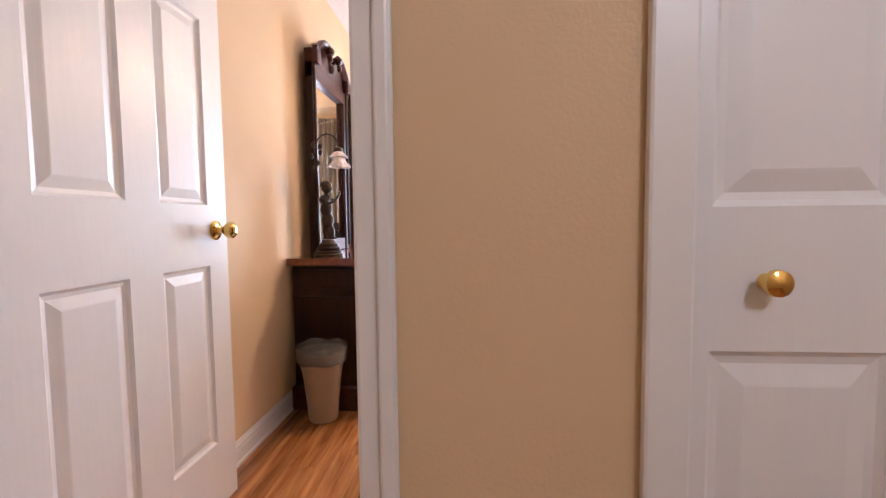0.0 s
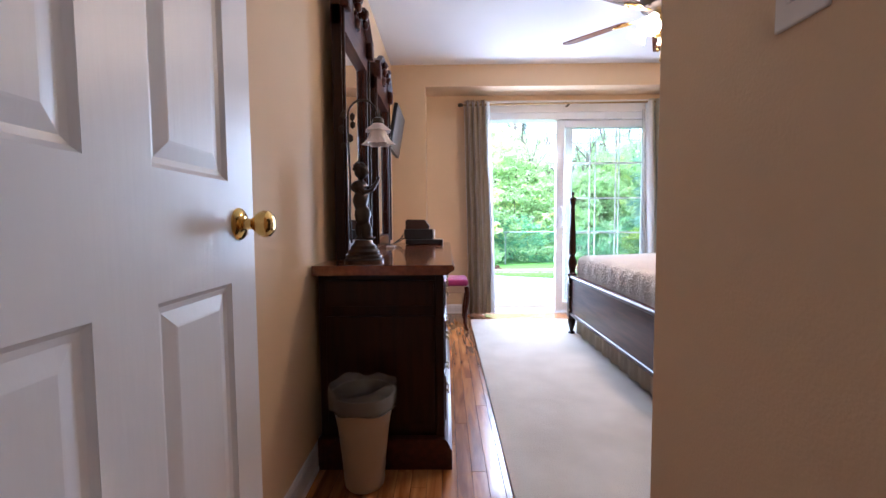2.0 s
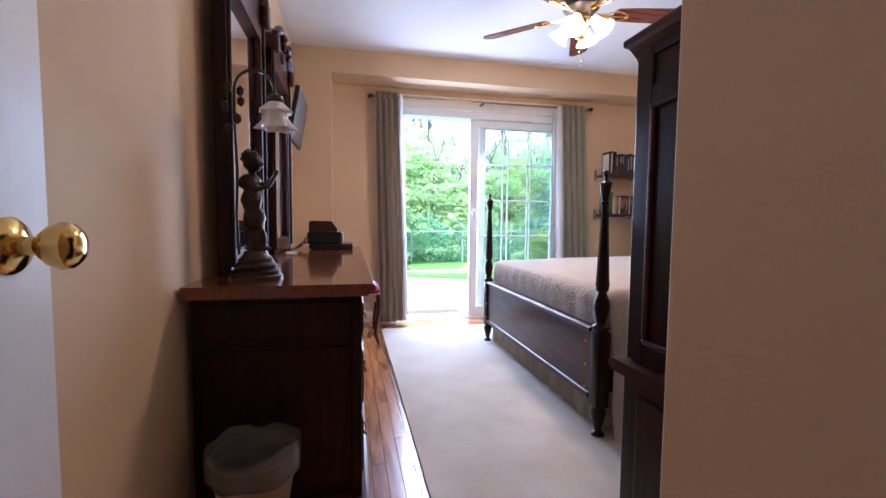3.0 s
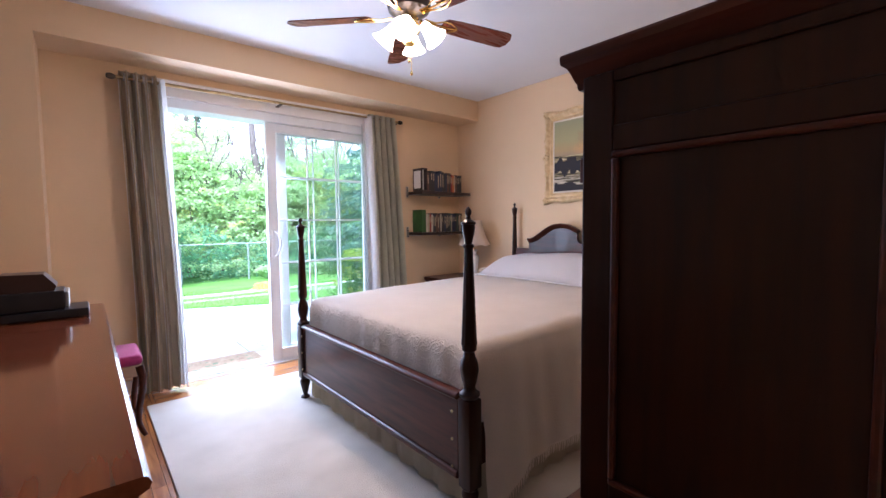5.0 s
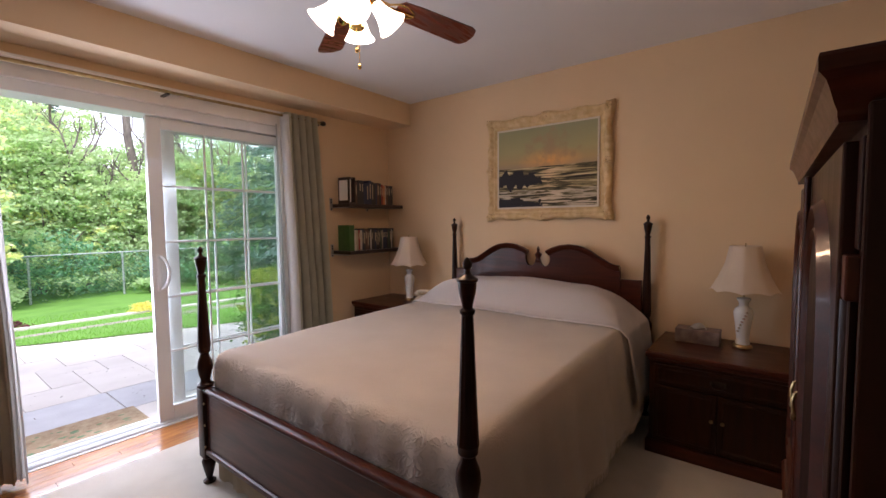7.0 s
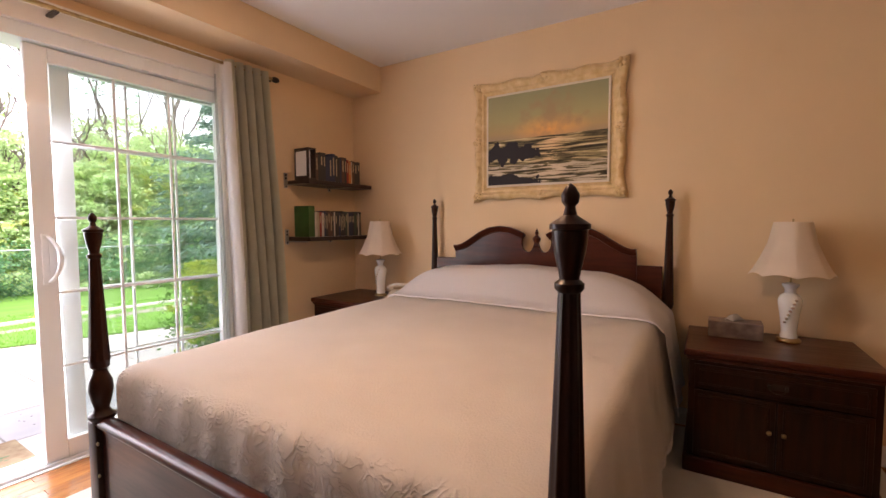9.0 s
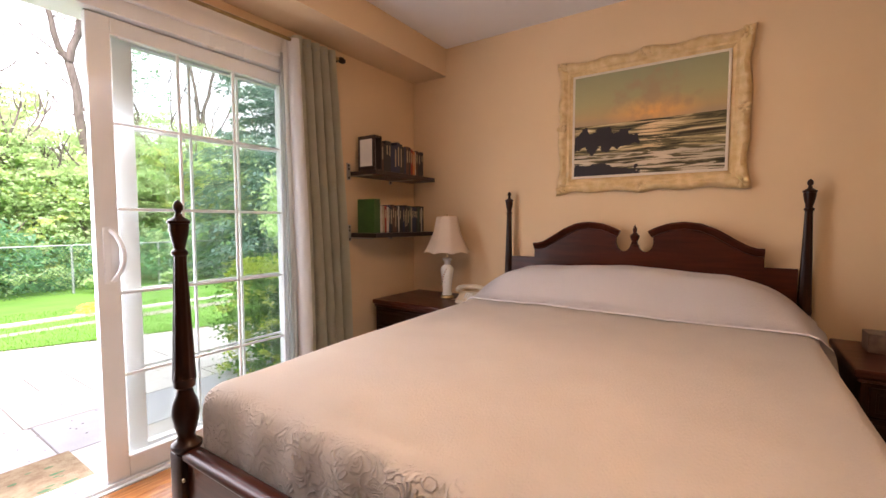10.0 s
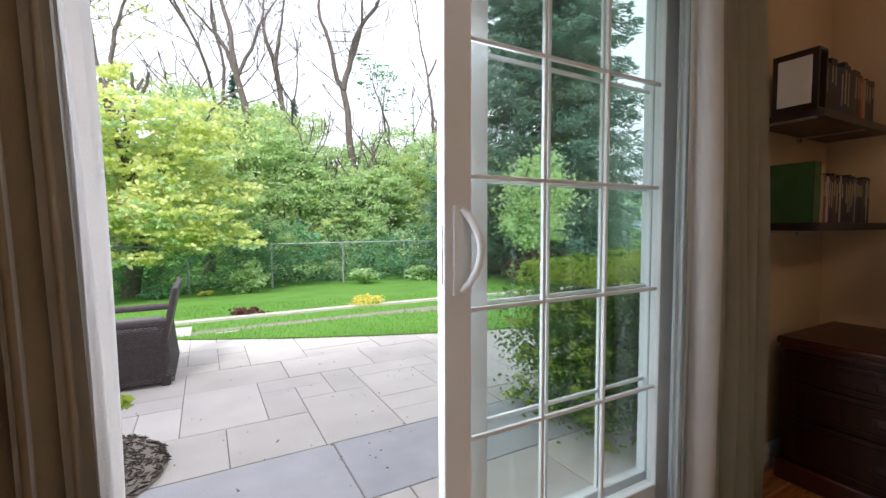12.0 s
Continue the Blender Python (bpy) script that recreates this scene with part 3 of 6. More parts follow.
def pillow_cover(u, v):
    lu, lv = u * .52, v * (1.55 + .46 + .06) - .06
    x = 2.02 + lu
    y, drop = Y1 - lv, 0
    if lv < 0:
        y, drop = Y1, -lv
    if lv > 1.55:
        y, drop = Y0, lv - 1.55
    z = bed_top(x, min(max(y, Y0), Y1)) + .011 + .005 * fold_noise(x * 3, y, 4)
    if lu < .008:
        z -= .004
    z += .008 * math.exp(-((lu - .03) / .03) ** 2) + .004 * fold_noise(x, y * 2, 5)
    if drop:
        s = 1 if y > 5 else -1
        y += s * (.040 * min(1, drop / .05) + drop * .16 + .008 * math.sin(x * 26))
        z -= drop * .95
    return (x, y, z)


bm = grid_mesh(pillow_cover, 26, 90)
bmesh.ops.solidify(bm, geom=bm.faces[:], thickness=.006)
bmesh.ops.recalc_face_normals(bm, faces=bm.faces)
pc = part("pillow_cover", bm, SHEET, None, "ivory spread folded over the pillows at the headboard", smooth=70, at=(2.28, 4.73, .7), category="bedding")
bm = bmesh.new()
tube(bm, [tuple(Vector(pillow_cover(.004, (.06 + 1.55 * i / 60) / 2.07)) + Vector((-.004, 0, .001))) for i in range(61)], .0045, 6)
part("hem", bm, SHEET, pc, "stitched hem", smooth=60)
skirt = bmesh.new()
pts = [(.50, 5.50)] + [(.50, 5.50 - 1.56 * i / 120) for i in range(1, 121)] + [(.50 + 2.0 * i / 150, 3.94) for i in range(1, 151)]
rows = [[], []]
for i, (x, y) in enumerate(pts):
    w = .010 * math.sin(i * .55) + .004 * math.sin(i * 1.7)
    nx, ny = (-1, 0) if i <= 120 else (0, -1)
    rows[0].append(skirt.verts.new((x, y, .30)))
    rows[1].append(skirt.verts.new((x + nx * w, y + ny * w, .022)))
for a, b, c, d in zip(rows[0], rows[0][1:], rows[1][1:], rows[1]):
    skirt.faces.new((a, b, c, d))
bmesh.ops.solidify(skirt, geom=skirt.faces[:], thickness=.003)
part("bed_skirt", skirt, SKIRT, None, "tan gathered bed skirt hanging under the bed", smooth=60, at=(1.5, 4.7, .02), category="bedding")

# ---- dresser and mirrors ----
dr = thing("dresser", (-.85, 4.44, 0), "dark cherry triple dresser with brass pulls against the side wall", "dresser")
part("carcass", boxes(((-1.105, 3.55, .11), (-.628, 5.33, .765)), bev=.003), MAHOGV, dr)
pr = [(-1.11, 0), (-.588, 0), (-.588, .075), (-.596, .09), (-.602, .105), (-.614, .12), (-1.11, .12)]
part("plinth", prism(bmesh.new(), pr, "y", 3.513, 5.367), MAHOG, dr)
pr = [(-1.115, .765), (-.60, .765), (-.590, .775), (-.578, .781), (-.574, .790), (-.578, .799), (-.584, .802), (-1.115, .802)]
part("top", prism(bmesh.new(), pr, "y", 3.503, 5.377), CHERRY, dr, "glossy cherry top")
bm = boxes(((-1.075, 3.5385, .17), (-.655, 3.552, .60)), bev=.002)
part("side_panel", bm, MAHOGV, dr)
part("side_panel", boxes(((-1.075, 3.5385, .64), (-.655, 3.552, .74)), bev=.002), MAHOGV, dr)
part("corner_stile", boxes(((-.648, 3.533, .12), (-.617, 3.57, .765)), bev=.003), MAHOGV, dr)
part("corner_stile", boxes(((-.648, 5.31, .12), (-.617, 5.345, .765)), bev=.003), MAHOGV, dr)


def bail(bm, x, y, z, w=.07):
    """A bail pull on a face looking to +x."""
    box(bm, (x, y - w * .62, z - .012), (x + .002, y + w * .62, z + .016), .0009, 1)
    for s in (-1, 1):
        box(bm, (x, y + s * w / 2 - .006, z - .004), (x + .012, y + s * w / 2 + .006, z + .008), .002, 1)
    tube(bm, [(x + .014, y + w / 2 * math.cos(a), z - .022 * math.sin(a)) for a in [math.pi * i / 8 for i in range(9)]], .0028, 6)
    return bm


def face_x(bm, x, y0, y1, z0, z1, d=.018):
    """A drawer or door front with a raised rim and a sunk field, looking to +x."""
    box(bm, (x, y0, z0), (x + d, y1, z1), .003, 2)
    for a, b, c, e in ((y0 + .018, y1 - .018, z0 + .018, z0 + .026), (y0 + .018, y1 - .018, z1 - .026, z1 - .018), (y0 + .018, y0 + .026, z0 + .026, z1 - .026), (y1 - .026, y1 - .018, z0 + .026, z1 - .026)):
        box(bm, (x + d - .001, a, c), (x + d + .005, b, e), .002, 1)
    return bm


cols = ((3.58, 4.155), (4.175, 4.705), (4.725, 5.30))
for j, (a, b) in enumerate(cols):
    rows_ = ((.60, .745), (.375, .585), (.14, .36)) if j != 1 else ((.60, .745),)
    for z0, z1 in rows_:
        d_ = part("drawer", face_x(bmesh.new(), -.632, a, b, z0, z1), MAHOG, dr)
        for y in ((a * .76 + b * .24), (a * .24 + b * .76)):
            part("handle", bail(bmesh.new(), -.613, y, (z0 + z1) / 2), OLDBRASS, d_, "antique brass bail pull")
for a, b in ((4.175, 4.437), (4.443, 4.705)):
    d_ = part("cabinet_door", face_x(bmesh.new(), -.632, a, b, .14, .585), MAHOG, dr)
    part("handle", bail(bmesh.new(), -.613, (b - .05 if a < 4.3 else a + .05), .38, .03), OLDBRASS, d_, "antique brass pull")


def dresser_mirror(y0, y1):
    m = thing("mirror", (-1.07, (y0 + y1) / 2, .803), "tall mahogany framed mirror with a broken crest on the dresser", "mirror", "pair of mirrors on the dresser")
    yc = (y0 + y1) / 2
    for a, b in ((y0, y0 + .062), (y1 - .062, y1)):
        p = part("stile", boxes(((-1.085, a, .803), (-1.042, b, 1.885)), bev=.004), MAHOGV, m)
    for a in (y0 + .006, y1 - .024):
        bm = bmesh.new()
        lathe(bm, [(.009, .83), (.009, 1.90)], -1.038, a + .009, 0, 10)
        part("bead", bm, MAHOGV, m, smooth=50)
    part("bottom_rail", boxes(((-1.084, y0 + .085, .803), (-1.044, y1 - .085, .87)), bev=.004), MAHOG, m)
    out, ra, rb = pediment(y0, y1, 1.80, 1.955, 2.045, .06)
    part("crest", prism(bmesh.new(), out, "x", -1.0865, -1.0405), MAHOG, m)
    bm = bmesh.new()
    for ln in (ra, rb):
        crest_mould(bm, [(y, z) for y, z in ln], -1.042, -.035)
    part("crest_moulding", bm, MAHOG, m, smooth=45)
    for s in (-1, 1):
        bm = bmesh.new()
        blob(bm, (-1.015, yc + s * .075, 2.020), .026, 2, (.9, 1, 1.1), .5)
        blob(bm, (-1.012, yc + s * .09, 1.975), .018, 2, (.9, 1, 1.4), .5)
        part("scroll", bm, MAHOG, m, "carved leaf scroll", smooth=60)
        bm = boxes(((-1.05, yc + s * ((y1 - y0) / 2 - .03) - .034, 1.87), (-1.005, yc + s * ((y1 - y0) / 2 - .03) + .034, 1.955)), bev=.012)
        part("corner_block", bm, MAHOG, m, smooth=40)
    bm = bmesh.new()
    lathe(bm, [(.022, 1.91), (.028, 1.93), (.03, 1.95), (.018, 1.965), (.008, 1.98), (.012, 1.992), (.001, 2.01)], -1.045, yc, 0, 14)
    part("finial", bm, MAHOG, m, smooth=50)
    part("glass", boxes(((-1.080, y0 + .056, .865), (-1.068, y1 - .056, 1.86))), MIRROR, m, "silvered mirror glass")
    part("inner_moulding", boxes(((-1.066, y0 + .062, .87), (-1.050, y0 + .070, 1.84)), ((-1.066, y1 - .070, .87), (-1.050, y1 - .062, 1.84)), ((-1.066, y0 + .070, 1.82), (-1.050, y1 - .070, 1.84)), ((-1.066, y0 + .070, .87), (-1.050, y1 - .070, .88)), bev=.002), MAHOG, m, "thin dark inner moulding")
    return m


dresser_mirror(3.75, 4.38)
dresser_mirror(4.61, 5.26)

# figure lamp
fl = thing("figure_lamp", (-.95, 3.70, .802), "dark bronze cherub lamp with a frosted petal shade on the dresser", "lamp")
bm = bmesh.new()
lathe(bm, [(.082, .802), (.082, .812), (.074, .818), (.074, .828), (.064, .834), (.066, .846), (.054, .856), (.052, .868), (.040, .878), (.034, .892), (.001, .896)], -.95, 3.68, 0, 28)
part("base", bm, BRONZE, fl, smooth=35)
bm = bmesh.new()
F = Vector((-.95, 3.68, 0))
blob(bm, F + Vector((.012, .0, .93)), .022, 2, (1.1, .9, 2.0), .15)
blob(bm, F + Vector((-.016, .01, .94)), .020, 2, (1.1, .9, 2.2), .15)
blob(bm, F + Vector((.022, .0, .90)), .016, 2, (1.9, 1, .5), .1)
blob(bm, F + Vector((-.012, .012, .90)), .015, 2, (1.8, 1, .5), .1)
blob(bm, F + Vector((-.004, .004, .995)), .036, 2, (.95, .85, 1.25), .3)
blob(bm, F + Vector((-.010, .004, 1.055)), .036, 2, (.9, .8, 1.45), .2)
blob(bm, F + Vector((-.016, .004, 1.112)), .034, 2, (1.05, .95, .85), .2)
blob(bm, F + Vector((-.004, .002, 1.175)), .030, 3, (1.0, .95, 1.08), .12)
blob(bm, F + Vector((-.012, .002, 1.192)), .029, 3, (1.0, 1.0, .8), .5)
blob(bm, F + Vector((.025, .0, 1.170)), .007, 1)
tube(bm, [F + Vector(p) for p in ((.0, .02, 1.12), (.03, .018, 1.105), (.058, .012, 1.13), (.068, .006, 1.155))], .012, 8, .6)
tube(bm, [F + Vector(p) for p in ((-.02, -.02, 1.12), (.012, -.022, 1.088), (.045, -.016, 1.10), (.064, -.006, 1.135))], .012, 8, .6)
fig = part("figure", bm, BRONZE, fl, "plain bronze cherub figure", smooth=60)
rm = fig.modifiers.new("melt", "REMESH")
rm.mode, rm.voxel_size, rm.use_smooth_shade = "VOXEL", .0035, True
sm = fig.modifiers.new("soften", "SMOOTH")
sm.factor, sm.iterations = .5, 4
bm = bmesh.new()
arc = [(-.05, 0, .88), (-.055, 0, 1.0), (-.05, 0, 1.15), (-.055, 0, 1.28), (-.055, 0, 1.38)] + [(-.055 + .06 * (1 - math.cos(math.pi * i / 10)), 0, 1.40 + .065 * math.sin(math.pi * i / 10)) for i in range(11)] + [(.066, 0, 1.375)]
tube(bm, [F + Vector(p) for p in arc], .0045, 8)
part("arm", bm, BRONZE, fl, "curved bronze stem", smooth=60)
for k, (dx, dy, z) in enumerate(((-.075, .01, 1.41), (-.04, .02, 1.37), (-.08, -.012, 1.345), (-.045, -.01, 1.31), (-.078, .01, 1.28), (-.04, .015, 1.40))):
    bm = bmesh.new()
    blob(bm, F + Vector((dx, dy, z)), .016, 1, (.9, .35, 1.2), .5)
    part("leaf", bm, BRONZE, fl)
bm = bmesh.new()
lathe(bm, [(.006, 1.395), (.022, 1.388), (.026, 1.372), (.022, 1.365)], F.x + .068, F.y, 0, 18)
part("cap", bm, BRONZE, fl, smooth=40)


def petal(a, r, z):
    k = max(0, (r - .030) / .027)
    return r * (1 + .20 * k * math.cos(6 * a + (1.6 if z > 1.33 else 0)) + .05 * k * math.cos(18 * a))


bm = bmesh.new()
prof = [(.018, 1.372), (.028, 1.362), (.040, 1.350), (.050, 1.338), (.047, 1.336), (.034, 1.336), (.037, 1.318), (.046, 1.300), (.057, 1.284), (.053, 1.286), (.035, 1.312), (.029, 1.335), (.021, 1.356), (.012, 1.370)]
lathe(bm, prof, F.x + .068, F.y, 0, 48, wave=petal)
PETAL = surf("frosted petal glass", (.90, .86, .87), (.82, .76, .78), scale=20, rough=.25, bump=.2)
nodes_of(PETAL)[2].inputs["Subsurface Weight"].default_value = 0
part("shade", bm, PETAL, fl, "frosted white petal glass shade", smooth=60)

# electronics on the dresser
bx = thing("media_box", (-.77, 5.12, .803), "flat black media player on the dresser", "electronics", "stacked devices on the dresser")
part("case", boxes(((-.905, 5.03, .806), (-.632, 5.23, .838)), bev=.004), BLACKP, bx)
for x, y in ((-.89, 5.04), (-.89, 5.20), (-.665, 5.04), (-.665, 5.20)):
    part("foot", boxes(((x, y, .8025), (x + .02, y + .02, .807))), BLACKP, bx)
part("trim", boxes(((-.6325, 5.04, .812), (-.630, 5.22, .832)), bev=.001), STEEL, bx, "silver front trim")
bx = thing("media_box", (-.79, 5.12, .838), "tall black receiver stacked on a media player", "electronics", "stacked devices on the dresser")
part("case", boxes(((-.915, 5.04, .840), (-.705, 5.21, .915)), bev=.005), BLACKP, bx)
part("front", boxes(((-.706, 5.045, .845), (-.692, 5.205, .91)), bev=.004), STEEL, bx, "silver front panel")
ck = thing("clock_radio", (-.82, 5.12, .915), "dark wedge-shaped clock radio on the receiver", "clock radio")
pr = [(-.905, .916), (-.735, .916), (-.728, .935), (-.765, .984), (-.89, .987), (-.905, .978)]
part("case", prism(bmesh.new(), pr, "y", 5.05, 5.19), surf("dark brown plastic", (.05, .022, .015), rough=.3), ck)
part("dial", boxes(((-.748, 5.06, .922), (-.731, 5.18, .940)), bev=.003), STEEL, ck, "silver dial strip")
for k in range(4):
    bm = bmesh.new()
    y = 5.05 + k * .02
    tube(bm, [(-.92, y, .85 + .02 * (k % 3)), (-.955, y - .03, .84 - .006 * k), (-.985, y - .10 - .02 * k, .812), (-1.02, y - .16, .811), (-1.05, 4.80 - .03 * k, .83)], .003, 6)
    part("cable", bm, BLACKP, None, "thin black cable trailing from the devices", at=(-.98, y, .81), category="cable", group="cables behind the devices")
ps = thing("power_strip", (-1.0, 4.62, .803), "flat white power adapter on the dresser", "adapter")
part("block", boxes(((-.99, 4.62, .803), (-.935, 4.72, .816)), bev=.004), PORC, ps)

# television
tv = thing("television", (-1.03, 5.6, 1.7), "small flat dark television tilted down from a wall arm", "television")
T = Matrix.Translation((-1.00, 5.54, 1.715)) @ Euler((0, radians(10), 0)).to_matrix().to_4x4()
part("body", box(bmesh.new(), (-.030, -.28, -.175), (0, .28, .175), .004, 2, T), BLACKP, tv)
part("screen", box(bmesh.new(), (-.002, -.265, -.155), (.002, .265, .16), .001, 1, T), surf("dark grey screen", (.12, .095, .075), rough=.5), tv, "switched-off grey screen")
part("bracket", boxes(((XL, 5.50, 1.68), (-1.035, 5.58, 1.76)), bev=.004), BLACKP, tv)

# waste basket
wb = thing("waste_basket", (-.93, 3.37, 0), "cream tapered waste basket with a clear plastic liner", "waste basket")
# cream taken down to brown: the shadow on the basket is in this colour
CREAM = surf("cream plastic darkened for shadow", (.42, .31, .21), (.36, .27, .18), scale=6, rough=.35)
bm = bmesh.new()
lathe(bm, [(.001, .001), (.066, .001), (.071, .008), (.079, .10), (.092, .22), (.113, .345), (.117, .352), (.111, .352), (.088, .22), (.073, .02), (.001, .018)], -.912, 3.425, 0, 40)
part("body", bm, CREAM, wb, smooth=40)
bm = bmesh.new()
lathe(bm, [(.117, .30), (.122, .352), (.119, .376), (.104, .362), (.088, .29), (.06, .18), (.001, .14), (.001, .1405), (.058, .182), (.086, .291), (.102, .364), (.118, .378), (.123, .352), (.118, .30)], -.912, 3.425, 0, 60, wave=lambda a, r, z: r * (1 + .018 * math.sin(9 * a + z * 30) + .02 * math.sin(4 * a + 1)))
for v in bm.verts:
    v.co.z += .022 * noise.noise(v.co * 14)
LINER = surf("grey translucent bag", (.30, .28, .26), (.16, .15, .14), scale=12, rough=.22, bump=.7, bscale=20)
nodes_of(LINER)[2].inputs["Alpha"].default_value = .5
part("liner", bm, LINER, wb, "crumpled translucent plastic liner", smooth=60)

# stool
st = thing("stool", (-.62, 5.78, 0), "small carved wooden stool with a magenta needlework seat", "stool")
bm = bmesh.new()
box(bm, (-.83, 5.60, .405), (-.415, 5.95, .465), .028, 4)
part("cushion", bm, MAGENTA, st, "magenta needlework cushion", smooth=50)
bm = bmesh.new()
for k in range(14):
    a = k * 2.4
    blob(bm, (-.62 + .02 * math.cos(a) * (k % 4), 5.78 + .02 * math.sin(a) * (k % 4), .463), .024, 1, (1, 1, .25), .4)
part("embroidery", bm, surf("pale pink wool", (.55, .40, .36), (.2, .28, .12), scale=30, rough=.9), st, "pale stitched flower")
APR = surf("cream carved wood", (.50, .36, .26), (.38, .25, .16), scale=8, rough=.45)
for a, b in (((-.822, 5.608), (-.423, 5.625)), ((-.822, 5.925), (-.423, 5.942)), ((-.822, 5.625), (-.805, 5.925)), ((-.44, 5.625), (-.423, 5.925))):
    part("apron", boxes(((a[0], a[1], .345), (b[0], b[1], .408)), bev=.006), APR, st)
for x, sx in ((-.81, -1), (-.435, 1)):
    for y, sy in ((5.62, -1), (5.93, 1)):
        bm = bmesh.new()
        path_ = [(x, y, .40), (x + sx * .014, y + sy * .012, .34), (x + sx * .010, y + sy * .008, .26), (x - sx * .008, y - sy * .006, .16), (x - sx * .012, y - sy * .008, .08), (x + sx * .004, y, .03), (x + sx * .018, y + sy * .012, .008)]
        tube(bm, path_, .022, 10, .5)
        part("leg", bm, MAHOG, st, "curved cabriole leg", smooth=60)

# ---- armoire ----
ar = thing("armoire", (.56, 2.98, 0), "dark mahogany armoire with arched door panels beside the entry", "armoire")
part("base", boxes(((.075, 2.742, 0), (1.06, 3.205, .60)), bev=.004), MAHOGV, ar)
pr = [(2.742, .595), (3.215, .595), (3.232, .602), (3.236, .612), (3.230, .622), (3.21, .628), (2.742, .628)]
part("waist_moulding", prism(bmesh.new(), pr, "x", .045, 1.09), MAHOG, ar, smooth=40)
part("plinth", boxes(((.05, 2.742, 0), (1.085, 3.228, .095)), bev=.008), MAHOG, ar)
part("body", boxes(((.09, 2.742, .625), (1.045, 3.203, 1.435)), bev=.003), MAHOGV, ar)
bm = boxes(((.082, 2.745, .63), (.092, 2.80, 1.43)), ((.082, 3.148, .63), (.092, 3.206, 1.43)), ((.0825, 2.80, .63), (.092, 3.148, .685)), ((.0825, 2.80, 1.29), (.092, 3.148, 1.335)), ((.0825, 2.80, 1.41), (.092, 3.148, 1.43)), bev=.003)
part("side_frame", bm, MAHOGV, ar)
bm = boxes(((.078, 2.80, .685), (.091, 3.148, .697)), ((.078, 2.80, 1.278), (.091, 3.148, 1.29)), ((.078, 2.80, .697), (.091, 2.812, 1.278)), ((.078, 3.136, .697), (.091, 3.148, 1.278)), bev=.004)
part("side_moulding", bm, MAHOG, ar)
part("side_panel", boxes(((.067, 2.80, .15), (.077, 3.14, .55)), bev=.004), MAHOGV, ar)
bm = bmesh.new()
sec = [(0, 1.415), (.006, 1.415), (.009, 1.421), (.009, 1.426), (.014, 1.432), (.022, 1.446), (.028, 1.454), (.034, 1.457), (.040, 1.460), (.041, 1.473), (.039, 1.477), (0, 1.477)]
loops = []
for d, z in sec:
    loops.append([(.105 - d, 2.742, z), (.105 - d, 3.222 + d * .55, z), (1.023 + d, 3.222 + d * .55, z), (1.023 + d, 2.742, z)])
rings(bm, loops)
bmesh.ops.recalc_face_normals(bm, faces=bm.faces)
part("cornice", bm, MAHOG, ar, "stepped cornice moulding")


def arch(y, x0, x1, z0, z1, w, d, n=12):
    """An arched ring moulding on a face looking to +y."""
    bm = bmesh.new()
    xc, r = (x0 + x1) / 2, (x1 - x0) / 2
    def line(k):
        return [(x0 + k, z0 + k)] + [(xc - (r - k) * math.cos(math.pi * i / n), z1 - r + (r - k) * math.sin(math.pi * i / n)) for i in range(n + 1)] + [(x1 - k, z0 + k)]
    a, b, c = line(0), line(w * .5), line(w)
    rings(bm, [[(p[0], y, p[1]) for p in a], [(p[0], y + d, p[1]) for p in b], [(p[0], y + .001, p[1]) for p in c]], caps=False)
    bmesh.ops.recalc_face_normals(bm, faces=bm.faces)
    return bm


# blackened copy of the wood: shade of the recesses is in its colour
MAHOG_RECESS = surf("mahogany with recess shade", (.020, .004, .002), (.011, .002, .001), scale=3, rough=.45, stretch=(14, 14, 1.2))
nodes_of(MAHOG_RECESS)[2].inputs["Specular IOR Level"].default_value = .2
part("astragal", boxes(((.559, 3.2205, .645), (.575, 3.231, 1.40)), bev=.004), MAHOG, ar, "upright bar between the doors")
for x0, x1 in ((.125, .563), (.571, 1.01)):
    d_ = part("door", boxes(((x0, 3.201, .645), (x1, 3.219, 1.40)), bev=.003), MAHOGV, ar)
    xm = (x0 + x1) / 2
    for a, b in ((x0 + .045, x1 - .045),):
        part("arched_moulding", arch(3.219, a, b, .71, 1.35, .022, .012), MAHOG, d_, smooth=30)
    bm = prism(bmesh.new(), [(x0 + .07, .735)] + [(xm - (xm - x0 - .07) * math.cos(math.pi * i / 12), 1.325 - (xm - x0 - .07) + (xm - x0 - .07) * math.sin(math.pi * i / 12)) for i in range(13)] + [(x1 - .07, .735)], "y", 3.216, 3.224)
    part("field", bm, MAHOG_RECESS, d_, "arched panel with recess shade in its colour")
    part("inner_moulding", arch(3.222, x0 + .082, x1 - .082, .75, 1.312, .010, .007), MAHOG, d_, smooth=30)
    hx = x1 - .03 if x0 < .3 else x0 + .03
    bm = boxes(((hx - .012, 3.219, .93), (hx + .012, 3.222, 1.03)), bev=.001)
    tube(bm, [(hx, 3.223, 1.005), (hx, 3.232, 1.0), (hx, 3.236, .985), (hx, 3.234, .96)], .0035, 6)
    blob(bm, (hx, 3.234, .955), .007, 1, (1, .8, 1.3))
    for z in (.925, 1.035):
        blob(bm, (hx, 3.221, z), .010, 1, (1, .3, 1.2))
    part("handle", bm, OLDBRASS, d_, "antique brass drop pull", smooth=40)
